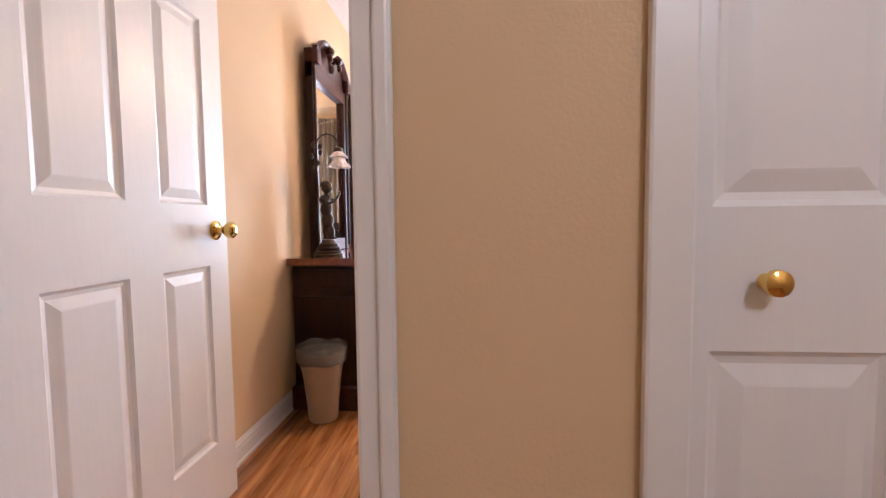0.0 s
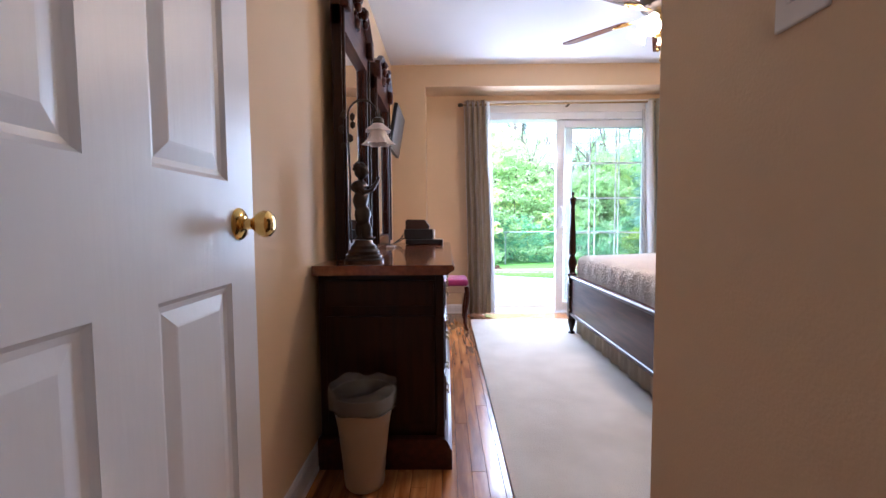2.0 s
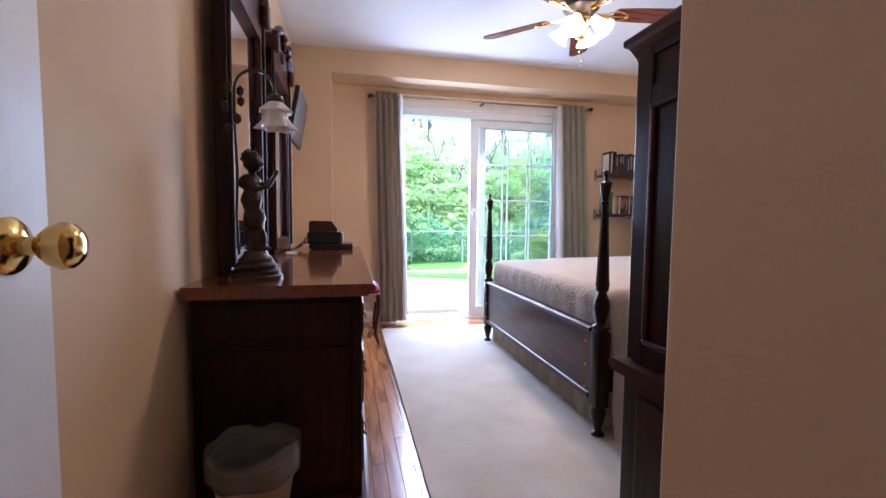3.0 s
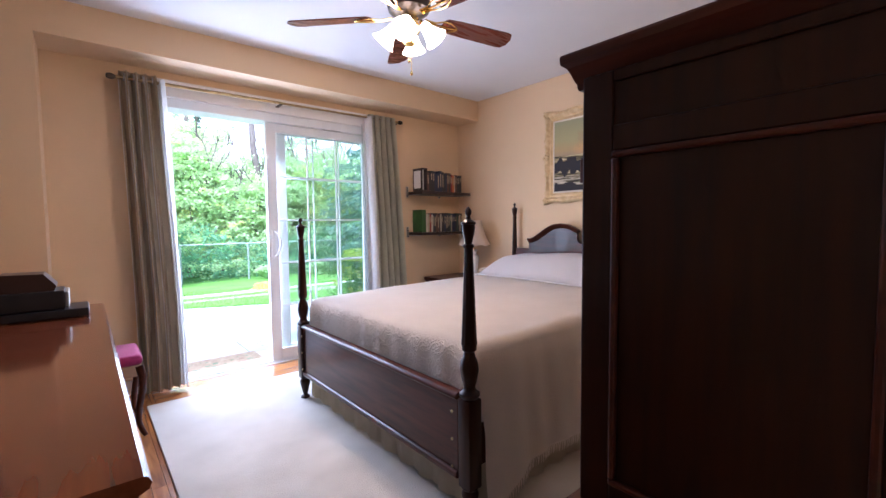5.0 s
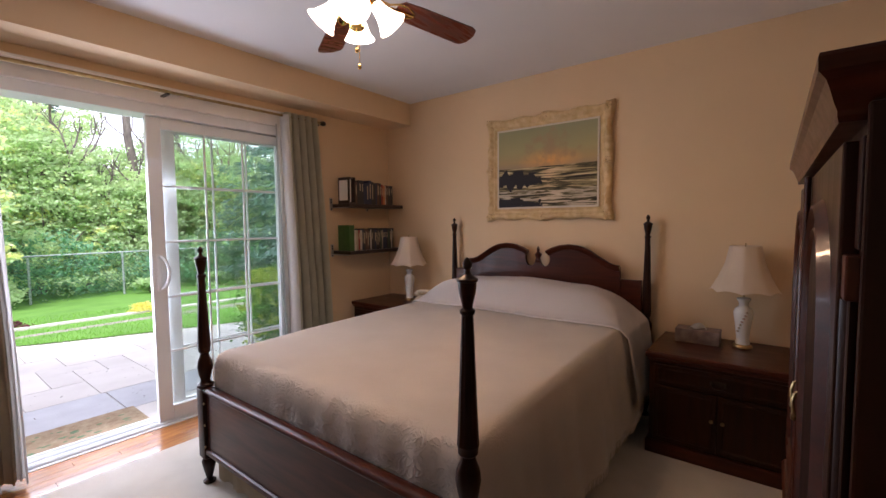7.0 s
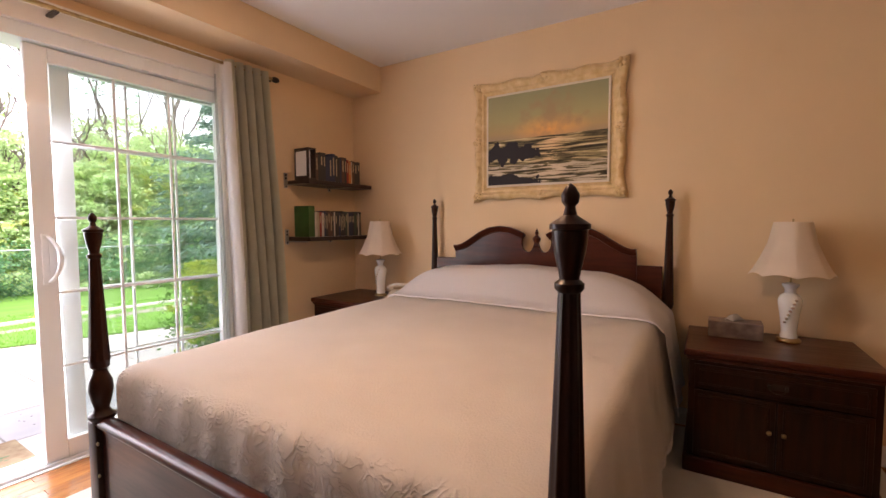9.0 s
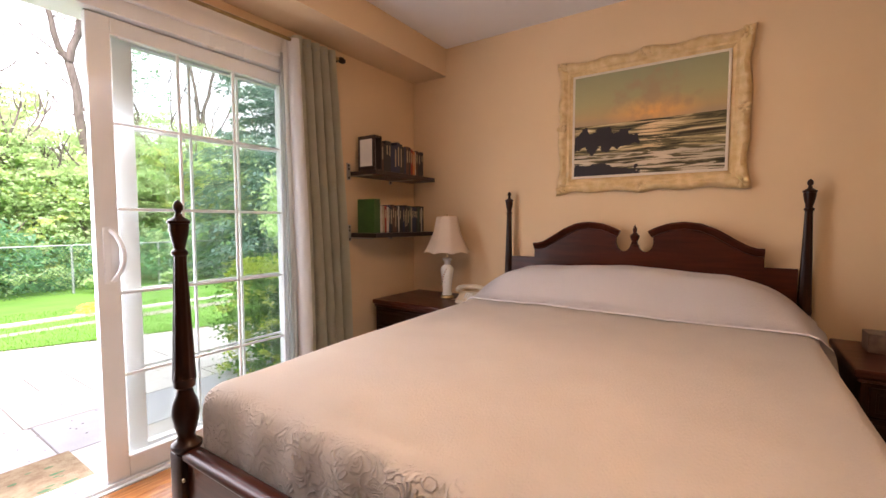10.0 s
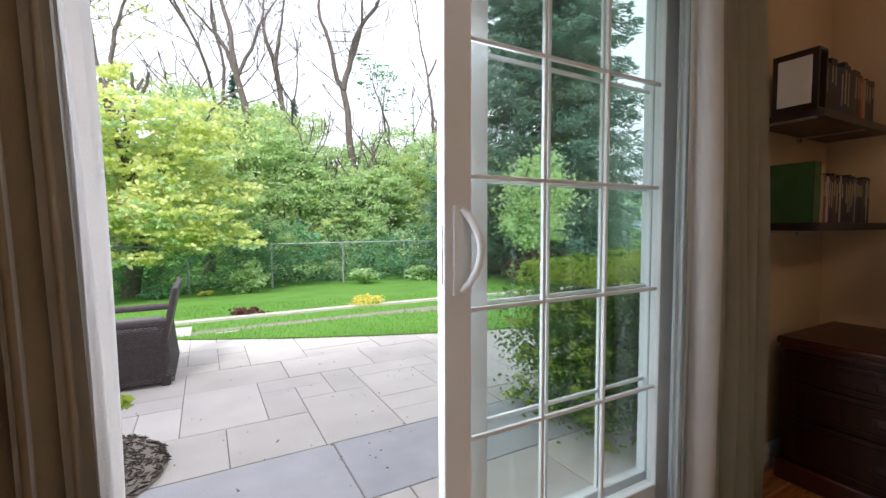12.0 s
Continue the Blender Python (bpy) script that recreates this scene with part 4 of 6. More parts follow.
for x in (.104, 1.031):
    bm = bmesh.new()
    lathe(bm, [(.013, .64), (.013, 1.24)], x, 3.205, 0, 24, flute=.3, count=6, lo=.6, hi=1.3)
    part("column", bm, MAHOGV, ar, smooth=30)
    part("column_block", boxes(((x - .014, 3.19, 1.24), (x + .014, 3.2165, 1.285)), bev=.002), MAHOG, ar)
    # flat piece, its dark colour gives the shade of a sunk panel
    part("column_panel", boxes(((x - .013, 3.19, 1.29), (x + .013, 3.208, 1.40)), bev=.002), MAHOG_RECESS, ar, "panel over the column, darkened like a recess")
for z0, z1 in ((.11, .345), (.36, .585)):
    d_ = part("drawer", boxes(((.10, 3.203, z0), (1.035, 3.22, z1)), bev=.004), MAHOG, ar)
    for x in (.32, .82):
        bm = bail(bmesh.new(), 0, 0, 0)
        bmesh.ops.transform(bm, matrix=Matrix.Translation((x, 3.22, (z0 + z1) / 2)) @ Matrix.Rotation(math.pi / 2, 4, "Z"), verts=bm.verts)
        part("handle", bm, OLDBRASS, d_, "antique brass bail pull")


# ---- nightstands ----
def nightstand(y0, y1, x0, x1, h, drawers):
    n_ = thing("nightstand", ((x0 + x1) / 2, (y0 + y1) / 2, 0), "dark mahogany nightstand beside the bed" + (" with drawers" if drawers else " with a drawer over two doors"), "nightstand", "nightstands beside the bed")
    part("carcass", boxes(((x0 + .02, y0 + .02, .07), (x1, y1 - .02, h - .03)), bev=.003), MAHOGV, n_)
    part("plinth", boxes(((x0 + .004, y0 + .004, 0), (x1, y1 - .004, .085)), bev=.008), MAHOG, n_)
    part("top", boxes(((x0, y0, h - .032), (x1 + .005, y1, h)), bev=.009, seg=3), MAHOG, n_, "polished moulded top")
    part("cornice", boxes(((x0 + .010, y0 + .010, h - .05), (x1, y1 - .010, h - .032)), bev=.006), MAHOG, n_)
    ym = (y0 + y1) / 2
    fr = [(y0 + .045, y1 - .045, h - .175, h - .065)]
    if drawers:
        fr += [(y0 + .045, y1 - .045, .29, h - .185), (y0 + .045, y1 - .045, .10, .28)]
    for a, b, c, d in fr:
        bm = face_x(bmesh.new(), 0, -b, -a, c, d, .014)
        bmesh.ops.transform(bm, matrix=Matrix.Translation((x0 + .021, 0, 0)) @ Matrix.Rotation(math.pi, 4, "Z"), verts=bm.verts)
        # darker mahogany here puts the shade on the drawer front into its colour
        w_ = part("drawer", bm, MAHOGV, n_)
        bm = bail(bmesh.new(), 0, 0, 0, .06)
        bmesh.ops.transform(bm, matrix=Matrix.Translation((x0 + .007, ym, (c + d) / 2)) @ Matrix.Rotation(math.pi, 4, "Z"), verts=bm.verts)
        part("handle", bm, BRONZE, w_, "dark antique brass bail pull")
    if not drawers:
        for a, b, s in ((y0 + .045, ym - .003, 1), (ym + .003, y1 - .045, -1)):
            bm = face_x(bmesh.new(), 0, -b, -a, .10, h - .185, .014)
            bmesh.ops.transform(bm, matrix=Matrix.Translation((x0 + .021, 0, 0)) @ Matrix.Rotation(math.pi, 4, "Z"), verts=bm.verts)
            # doors darkened likewise, their shade being in the wood colour
            w_ = part("door", bm, MAHOGV, n_)
            bm = bmesh.new()
            blob(bm, (x0 - .004, (b - .022) if s > 0 else (a + .022), .27), .010, 2)
            part("knob", bm, OLDBRASS, w_, "small brass knob", smooth=60)
    return n_


nightstand(3.13, 3.83, 2.10, 2.645, .59, False)
nightstand(5.66, 6.345, 2.10, 2.645, .61, True)


def table_lamp(x, y, z, h, label):
    k = h / .585
    l_ = thing("table_lamp", (x, y, z), label, "lamp", "lamps on the nightstands")
    bm = bmesh.new()
    lathe(bm, [(.048 * k, 0), (.050 * k, .006), (.046 * k, .016), (.036 * k, .020)], x, y, z, 24)
    part("base", bm, OLDBRASS, l_, "antique brass base", smooth=35)
    bm = bmesh.new()
    lathe(bm, [(r * k, zz * k) for r, zz in ((.034, .018), (.036, .03), (.031, .045), (.033, .08), (.040, .14), (.047, .185), (.048, .205), (.040, .225), (.024, .238), (.022, .255), (.028, .268), (.034, .276), (.034, .284), (.012, .29))], x, y, z, 28)
    part("vase", bm, PORC, l_, "white porcelain vase body", smooth=40)
    bm = bmesh.new()
    for j in range(7):
        a = 2.6 + j * .16
        blob(bm, (x + .046 * k * math.cos(a), y + .046 * k * math.sin(a), z + (.10 + .018 * j) * k), .008, 1, (1, 1, .8), .5)
    part("motif", bm, surf("painted flower relief", (.45, .42, .30), (.5, .25, .2), scale=40, rough=.3), l_, "small painted flower relief")
    bm = bmesh.new()
    lathe(bm, [(.004, .285 * k), (.004, .60 * k)], x, y, z, 8)
    part("stem", bm, OLDBRASS, l_)
    bm = bmesh.new()
    n = 8
    top, bot, z0, z1 = .076 * k, .172 * k, .325 * k, .585 * k
    prof = [(0, bot), (.1, bot * .90), (.3, bot * .75), (.6, top + (bot - top) * .22), (1, top)]
    loops = []
    for inn in (0, 1):
        for t, r in (prof if not inn else prof[::-1]):
            r -= .003 * inn
            loop = []
            for i in range(n * 8):
                a = 2 * math.pi * i / (n * 8)
                f = (i % 8) / 8
                sc = 1 - .055 * math.sin(math.pi * f) * (1 - .3 * t)
                loop.append((x + r * sc * math.cos(a), y + r * sc * math.sin(a), z + z0 + (z1 - z0) * t + .012 * math.sin(math.pi * f) * (t == 0)))
            loops.append(loop)
    loops.append(loops[0])
    rings(bm, loops, caps=False)
    part("shade", bm, SHADE, l_, "cream pleated bell shade", smooth=25)
    return l_


table_lamp(2.50, 3.40, .59, .585, "white porcelain table lamp with a cream bell shade")
table_lamp(2.455, 5.94, .61, .585, "white porcelain table lamp with a cream bell shade beside the phone")

# telephone
ph = thing("telephone", (2.40, 5.72, .61), "beige corded telephone on the nightstand", "telephone")
PHONE = surf("ivory phone plastic", (.66, .56, .42), (.60, .50, .37), scale=6, rough=.3)
pr = [(-.10, 0), (.10, 0), (.10, .045), (.055, .062), (.02, .062), (-.10, .018)]
R = Matrix.Translation((2.40, 5.72, .611)) @ Matrix.Rotation(radians(15), 4, "Z")
bm = prism(bmesh.new(), pr, "y", -.075, .075)
bmesh.ops.bevel(bm, geom=bm.edges[:], offset=.006, segments=2, affect="EDGES")
bmesh.ops.transform(bm, matrix=R, verts=bm.verts)
part("body", bm, PHONE, ph, smooth=40)
bm = bmesh.new()
for i in range(4):
    for j in range(3):
        box(bm, (-.065 + i * .02, -.024 + j * .018, .030 + i * .0075), (-.052 + i * .02, -.012 + j * .018, .040 + i * .0075), .002, 1)
bmesh.ops.transform(bm, matrix=R, verts=bm.verts)
part("keypad", bm, PORC, ph, "pale keypad buttons")
bm = bmesh.new()
tube(bm, [(.045, -.10, .070), (.045, -.085, .088), (.045, -.04, .098), (.045, .04, .098), (.045, .085, .088), (.045, .10, .070)], .016, 10)
blob(bm, (.045, -.088, .074), .027, 2, (1, 1, .7))
blob(bm, (.045, .088, .074), .027, 2, (1, 1, .7))
bmesh.ops.transform(bm, matrix=R, verts=bm.verts)
part("handset", bm, PHONE, ph, smooth=60)
bm = bmesh.new()
tube(bm, [(2.37 + .02 * i - .0 + .006 * math.cos(i * 2.2), 5.85 - .02 * math.sin(i * .5) + .006 * math.sin(i * 2.2), .616) for i in range(8)], .0035, 6)
part("cord", bm, PHONE, ph, "coiled cord")

# tissue box
tb = thing("tissue_box", (2.48, 3.615, .59), "brown marbled tissue box on the nightstand", "tissue box")
part("box", boxes(((2.42, 3.505, .5905), (2.54, 3.735, .672)), bev=.004), surf("marbled brown card", (.10, .065, .05), (.24, .18, .15), scale=18, rough=.5), tb)
bm = grid_mesh(lambda u, v: (2.455 + .05 * u + .012 * math.sin(v * 9), 3.575 + .09 * v, .673 + .032 * math.sin(math.pi * v) * (.5 + .5 * math.sin(u * 5 + v * 7))), 12, 16)
bmesh.ops.solidify(bm, geom=bm.faces[:], thickness=.001)
part("tissue", bm, PORC, tb, "white tissue sticking out", smooth=60)

# ---- painting ----
pt = thing("painting", (2.62, 4.69, 1.34), "seascape painting in an ornate cream gilt frame above the bed", "painting")
PY0, PY1, PZ0, PZ1 = 4.185, 5.19, 1.343, 2.152


def frame_side(bm, a, b, inward, n=60, phase=0.0):
    """One carved side from a to b (y, z), with its section leaning inward."""
    a, b, inward = Vector(a), Vector(b), Vector(inward)
    d = (b - a).normalized()
    sec = [(-.0, 0), (.0, .022), (.012, .040), (.028, .046), (.042, .034), (.052, .022), (.066, .024), (.076, .012), (.090, .008), (.096, 0)]
    loops = []
    for i in range(n + 1):
        t = i / n
        L = (b - a).length
        c = a + (b - a) * t
        edge = .006 * math.sin(t * L * 26) + .012 * math.exp(-((t - .5) * L / .05) ** 2) + .012 * (math.exp(-(t * L / .05) ** 2) + math.exp(-((1 - t) * L / .05) ** 2))
        loop = []
        for k, (o, h) in enumerate(sec):
            m = min(t * L, (1 - t) * L)
            oo = o - (edge if k < 4 else 0)
            hh = h + (.006 * math.sin(t * L * 120 + k * 1.7) if 1 < k < 5 else 0)
            ax = c + inward * oo
            if t < .001 or t > .999:
                ax = c + inward * oo + d * oo * (1 if t < .5 else -1)
            else:
                lim = max(0, oo)
                if m < lim:
                    ax = c + inward * oo + d * (lim - m) * (1 if t < .5 else -1)
            loop.append((2.655 - hh, ax.x, ax.y))
        loops.append(loop)
    rings(bm, loops)
    bmesh.ops.recalc_face_normals(bm, faces=bm.faces)
    return bm


corners = [(PY0, PZ0), (PY1, PZ0), (PY1, PZ1), (PY0, PZ1)]
inw = [(0, 1), (-1, 0), (0, -1), (1, 0)]
for i in range(4):
    part("frame_side", frame_side(bmesh.new(), corners[i], corners[(i + 1) % 4], inw[i]), GILT, pt, "carved cream gilt frame side", smooth=50)
for (y, z) in corners + [((PY0 + PY1) / 2, PZ0), ((PY0 + PY1) / 2, PZ1), (PY0, (PZ0 + PZ1) / 2), (PY1, (PZ0 + PZ1) / 2)]:
    bm = bmesh.new()
    sy = 1 if y < 4.5 else (-1 if y > 4.9 else 0)
    sz = 1 if z < 1.6 else (-1 if z > 1.9 else 0)
    for k in range(5):
        a = k * 1.256
        blob(bm, (2.612, y + sy * .022 + .020 * math.cos(a), z + sz * .022 + .020 * math.sin(a)), .014, 1, (.7, 1, 1), .4)
    part("carved_ornament", bm, GILT, pt, "carved shell ornament", smooth=60)

SEA = bpy.data.materials.new("oil seascape")
SEA.use_nodes = True
n, l, p = nodes_of(SEA)
tc = n.new("ShaderNodeTexCoord")
sep = n.new("ShaderNodeSeparateXYZ")
l.new(tc.outputs["Object"], sep.inputs[0])


def mth(op, a, b=0.0, c=None):
    x = n.new("ShaderNodeMath")
    x.operation = op
    for i, v in enumerate((a, b) if c is None else (a, b, c)):
        if isinstance(v, (int, float)):
            x.inputs[i].default_value = v
        else:
            l.new(v, x.inputs[i])
    return x.outputs[0]


def ramp(fac, *stops):
    r = n.new("ShaderNodeValToRGB")
    while len(r.color_ramp.elements) < len(stops):
        r.color_ramp.elements.new(.5)
    for e, (pos, c) in zip(r.color_ramp.elements, stops):
        e.position, e.color = pos, (*c, 1)
    l.new(fac, r.inputs[0])
    return r.outputs[0]


def mixc(f, a, b):
    m = n.new("ShaderNodeMix")
    m.data_type = "RGBA"
    l.new(f, m.inputs["Factor"])
    l.new(a, m.inputs["A"])
    l.new(b, m.inputs["B"])
    return m.outputs["Result"]


U = mth("DIVIDE", mth("SUBTRACT", .405, sep.outputs["Y"]), .81)      # 0 at the window end, 1 at the other
V = mth("DIVIDE", sep.outputs["Z"], .61)
# object coordinates: the canvas object's own origin is its lower middle
nz = n.new("ShaderNodeTexNoise")
nz.inputs["Scale"].default_value, nz.inputs["Detail"].default_value = 11, 8
l.new(tc.outputs["Object"], nz.inputs["Vector"])
mpw = n.new("ShaderNodeMapping")
mpw.inputs["Scale"].default_value = (1, 3.0, 40)
l.new(tc.outputs["Object"], mpw.inputs["Vector"])
nw = n.new("ShaderNodeTexNoise")
nw.inputs["Scale"].default_value, nw.inputs["Detail"].default_value, nw.inputs["Distortion"].default_value = 1.4, 5, .8
l.new(mpw.outputs[0], nw.inputs["Vector"])
skyc = ramp(V, (.50, (.34, .25, .16)), (.58, (.42, .30, .14)), (.72, (.36, .32, .155)), (1.0, (.27, .27, .15)))
du, dv = mth("SUBTRACT", U, .55), mth("MULTIPLY", mth("SUBTRACT", V, .575), 1.9)
gl_ = ramp(mth("SQRT", mth("ADD", mth("MULTIPLY", du, du), mth("MULTIPLY", dv, dv))), (0, (1, 1, 1)), (.05, (.6, .6, .6)), (.34, (0, 0, 0)))
org_ = n.new("ShaderNodeRGB")
org_.outputs[0].default_value = (.92, .42, .10, 1)
skyc = mixc(gl_, skyc, org_.outputs[0])
cl = n.new("ShaderNodeRGB")
cl.outputs[0].default_value = (.34, .23, .13, 1)
cu, cv = mth("SUBTRACT", U, .55), mth("MULTIPLY", mth("SUBTRACT", V, .74), 1.1)
cm = mth("MULTIPLY", ramp(mth("SUBTRACT", nz.outputs[0], mth("MULTIPLY", mth("SQRT", mth("ADD", mth("MULTIPLY", cu, cu), mth("MULTIPLY", cv, cv))), .9)), (.28, (0, 0, 0)), (.50, (1, 1, 1))), .75)
skyc = mixc(cm, skyc, cl.outputs[0])
sea = ramp(nw.outputs[0], (.36, (.025, .020, .012)), (.47, (.13, .105, .05)), (.56, (.34, .27, .13)), (.66, (.66, .54, .33)))
gleam = ramp(mth("ABSOLUTE", mth("SUBTRACT", U, .56)), (0, (1, 1, 1)), (.16, (.2, .2, .2)), (.4, (0, 0, 0)))
gcol = n.new("ShaderNodeRGB")
gcol.outputs[0].default_value = (.80, .55, .30, 1)
gf_ = mth("MULTIPLY", gleam, mth("GREATER_THAN", nw.outputs[0], .5))
sea = mixc(mth("MULTIPLY", gf_, .7), sea, gcol.outputs[0])
foam = mth("MULTIPLY", mth("LESS_THAN", V, .22), mth("GREATER_THAN", nw.outputs[0], .50))
fc = n.new("ShaderNodeRGB")
fc.outputs[0].default_value = (.55, .47, .38, 1)
sea = mixc(mth("MULTIPLY", foam, .6), sea, fc.outputs[0])
pic = mixc(mth("GREATER_THAN", V, .51), sea, skyc)
rk = n.new("ShaderNodeRGB")
rk.outputs[0].default_value = (.022, .018, .020, 1)
edge = mth("MULTIPLY", mth("SUBTRACT", nz.outputs[0], .5), .28)
ru, rv_ = mth("ADD", U, edge), mth("ADD", V, edge)
big = mth("MULTIPLY", mth("LESS_THAN", mth("ADD", ru, mth("MULTIPLY", rv_, .5)), .60), mth("MULTIPLY", mth("LESS_THAN", rv_, .45), mth("GREATER_THAN", rv_, .27)))
low = mth("MULTIPLY", mth("LESS_THAN", ru, .46), mth("LESS_THAN", rv_, .10))
pic = mixc(mth("MAXIMUM", big, low), pic, rk.outputs[0])
l.new(pic, p.inputs["Base Color"])
p.inputs["Roughness"].default_value = .6
p.inputs["Specular IOR Level"].default_value = .2
bp = n.new("ShaderNodeBump")
bp.inputs["Strength"].default_value, bp.inputs["Distance"].default_value = .3, .002
l.new(nw.outputs[0], bp.inputs["Height"])
l.new(bp.outputs[0], p.inputs["Normal"])
cv_ = part("canvas", boxes(((2.636, PY0 + .09, PZ0 + .09), (2.65, PY1 - .09, PZ1 - .09))), SEA, None, "oil seascape with a setting sun")
cv_.parent = pt
shift = Vector((2.64, (PY0 + PY1) / 2, PZ0 + .097))
cv_.data.transform(Matrix.Translation(-shift))
cv_.location = shift - Vector(pt.location)
slip = bmesh.new()
for lo, hi in (((2.634, PY0 + .086, PZ0 + .086), (2.652, PY1 - .086, PZ0 + .100)), ((2.634, PY0 + .086, PZ1 - .100), (2.652, PY1 - .086, PZ1 - .086)), ((2.634, PY0 + .086, PZ0 + .100), (2.652, PY0 + .100, PZ1 - .100)), ((2.634, PY1 - .100, PZ0 + .100), (2.652, PY1 - .086, PZ1 - .100))):
    box(slip, lo, hi, .002, 1)
part("linen_slip", slip, surf("linen slip", (.68, .60, .48), rough=.8), pt, "pale linen slip")


# ---- shelves and books ----
def shelf(z):
    s = thing("wall_shelf", (2.30, 6.30, z), "black-brown floating shelf on metal brackets full of books", "shelf", "wall shelves in the corner")
    part("board", boxes(((1.955, 6.165, z - .030), (2.62, 6.395, z)), bev=.002), DKWOOD, s)
    for x in (1.925, 2.35):
        bm = boxes(((x, 6.392, z - .055), (x + .028, 6.3995, z + .055)), ((x, 6.18, z - .036), (x + .028, 6.392, z - .031)), bev=.001)
        b_ = part("bracket", bm, STEEL, s, "slotted metal bracket")
        # no slots are cut; black pads put their shade on the plate
        part("slot", boxes(*[((x + .008, 6.3905, z + dz), (x + .020, 6.3925, z + dz + .014)) for dz in (-.05, .01, .033)]), BLACKP, b_, "black pad for a shaded slot")


shelf(1.495)
shelf(1.082)
book_cols = [(.03, .028, .03), (.28, .03, .02), (.55, .5, .42), (.02, .03, .07), (.60, .20, .05), (.10, .05, .03), (.35, .30, .2), (.04, .07, .05)]
BOOKS = [surf("book cloth", c, tuple(v * .7 for v in c), scale=14, rough=.5) for c in book_cols]
PAPER = surf("book paper", (.62, .55, .42), (.5, .43, .32), scale=60, rough=.9, stretch=(1, 1, .05))
FOIL = surf("pale spine print", (.46, .38, .24), (.30, .24, .15), scale=60, rough=.4)
GREEN = surf("green book cloth", (.030, .085, .014), (.022, .065, .010), scale=14, rough=.5)


def book(x, y0, z, w, h, d, ci, mark):
    mat = GREEN if ci < 0 else BOOKS[ci]
    b_ = thing("book", (x + w / 2, y0, z), ("green hardback book" if ci < 0 else ("dark ", "red ", "cream ", "navy ", "orange ", "brown ", "tan ", "dark green ")[ci] + "book") + " standing on the wall shelf", "book", "books on the wall shelves")
    part("cover", boxes(((x, y0, z), (x + w * .12, y0 + d, z + h)), ((x + w * .88, y0, z), (x + w, y0 + d, z + h)), ((x, y0 - .002, z), (x + w, y0 + .002, z + h))), mat, b_)
    part("pages", boxes(((x + w * .12, y0 + .004, z + .003), (x + w * .88, y0 + d - .004, z + h - .004))), PAPER, b_)
    if mark:
        part("spine_print", boxes(((x + w * .32, y0 - .0035, z + h * (.42 + .2 * math.sin(x * 400))), (x + w * .68, y0 - .0015, z + h * .86))), FOIL, b_, "pale spine lettering block")
    return b_


rng = random.Random(4)
x = 2.05
while x < 2.345:
    w = rng.uniform(.018, .034)
    book(x, 6.20, 1.496, w - .001, rng.uniform(.185, .215), .14, rng.choice((0, 0, 3, 5, 0, 3)), rng.random() < .8)
    x += w
for w, c in ((.024, 1), (.026, 4), (.012, 2), (.026, 5), (.034, 0), (.03, 0)):
    book(x, 6.20, 1.496, w - .001, rng.uniform(.175, .19), .13, c, True)
    x += w
book(1.965, 6.19, 1.083, .055, .225, .15, -1, False)
x = 2.022
while x < 2.50:
    w = rng.uniform(.013, .024)
    book(x, 6.20, 1.083, w - .001, rng.uniform(.175, .195), .13, (2, 6, 1, 2)[int((x - 2.022) / .02)] if x < 2.10 else rng.choice((0, 0, 2, 3, 5, 0, 7, 6, 0)), rng.random() < .9)
    x += w
bb = thing("photo_frame", (2.0, 6.25, 1.496), "dark boxed frame with a pale card at the shelf end", "photo frame")
part("frame", boxes(((1.975, 6.192, 1.4965), (1.985, 6.34, 1.725)), ((2.038, 6.192, 1.4965), (2.048, 6.34, 1.725)), ((1.985, 6.192, 1.4965), (2.038, 6.34, 1.508)), ((1.985, 6.192, 1.714), (2.038, 6.34, 1.725)), bev=.002), DKWOOD, bb)
part("card", boxes(((1.9725, 6.212, 1.525), (1.9755, 6.320, 1.70)), ((1.986, 6.24, 1.51), (2.037, 6.33, 1.712))), PORC, bb, "pale card")


# ---- curtains and rod ----
rod = thing("curtain_rod", (.66, 6.29, 2.145), "antique brass telescoping curtain rod on brackets", "curtain rod")
bm = tube(bmesh.new(), [(-.43, 6.29, 2.140), (.63, 6.29, 2.150)], .011, 12)
part("rod", bm, OLDBRASS, rod, smooth=60)
bm = tube(bmesh.new(), [(.63, 6.29, 2.150), (1.765, 6.29, 2.158)], .009, 12)
part("rod", bm, OLDBRASS, rod, smooth=60)
for x, s in ((-.43, -1), (1.765, 1)):
    bm = bmesh.new()
    lathe(bm, [(.011, 0), (.013, .005), (.018, .012), (.02, .03), (.016, .045), (.013, .05), (.001, .052)], 0, 0, 0, 14)
    bmesh.ops.transform(bm, matrix=Matrix.Translation((x, 6.29, 2.149 + .009 * s)) @ Matrix.Rotation(s * math.pi / 2, 4, "Y"), verts=bm.verts)
    part("finial", bm, BRONZE, rod, smooth=40)
for x in (-.40, .63, 1.74):
    part("bracket", boxes(((x - .012, 6.28, 2.132), (x + .012, 6.399, 2.142)), ((x - .012, 6.394, 2.10), (x + .012, 6.399, 2.18)), bev=.002), BRONZE, rod)


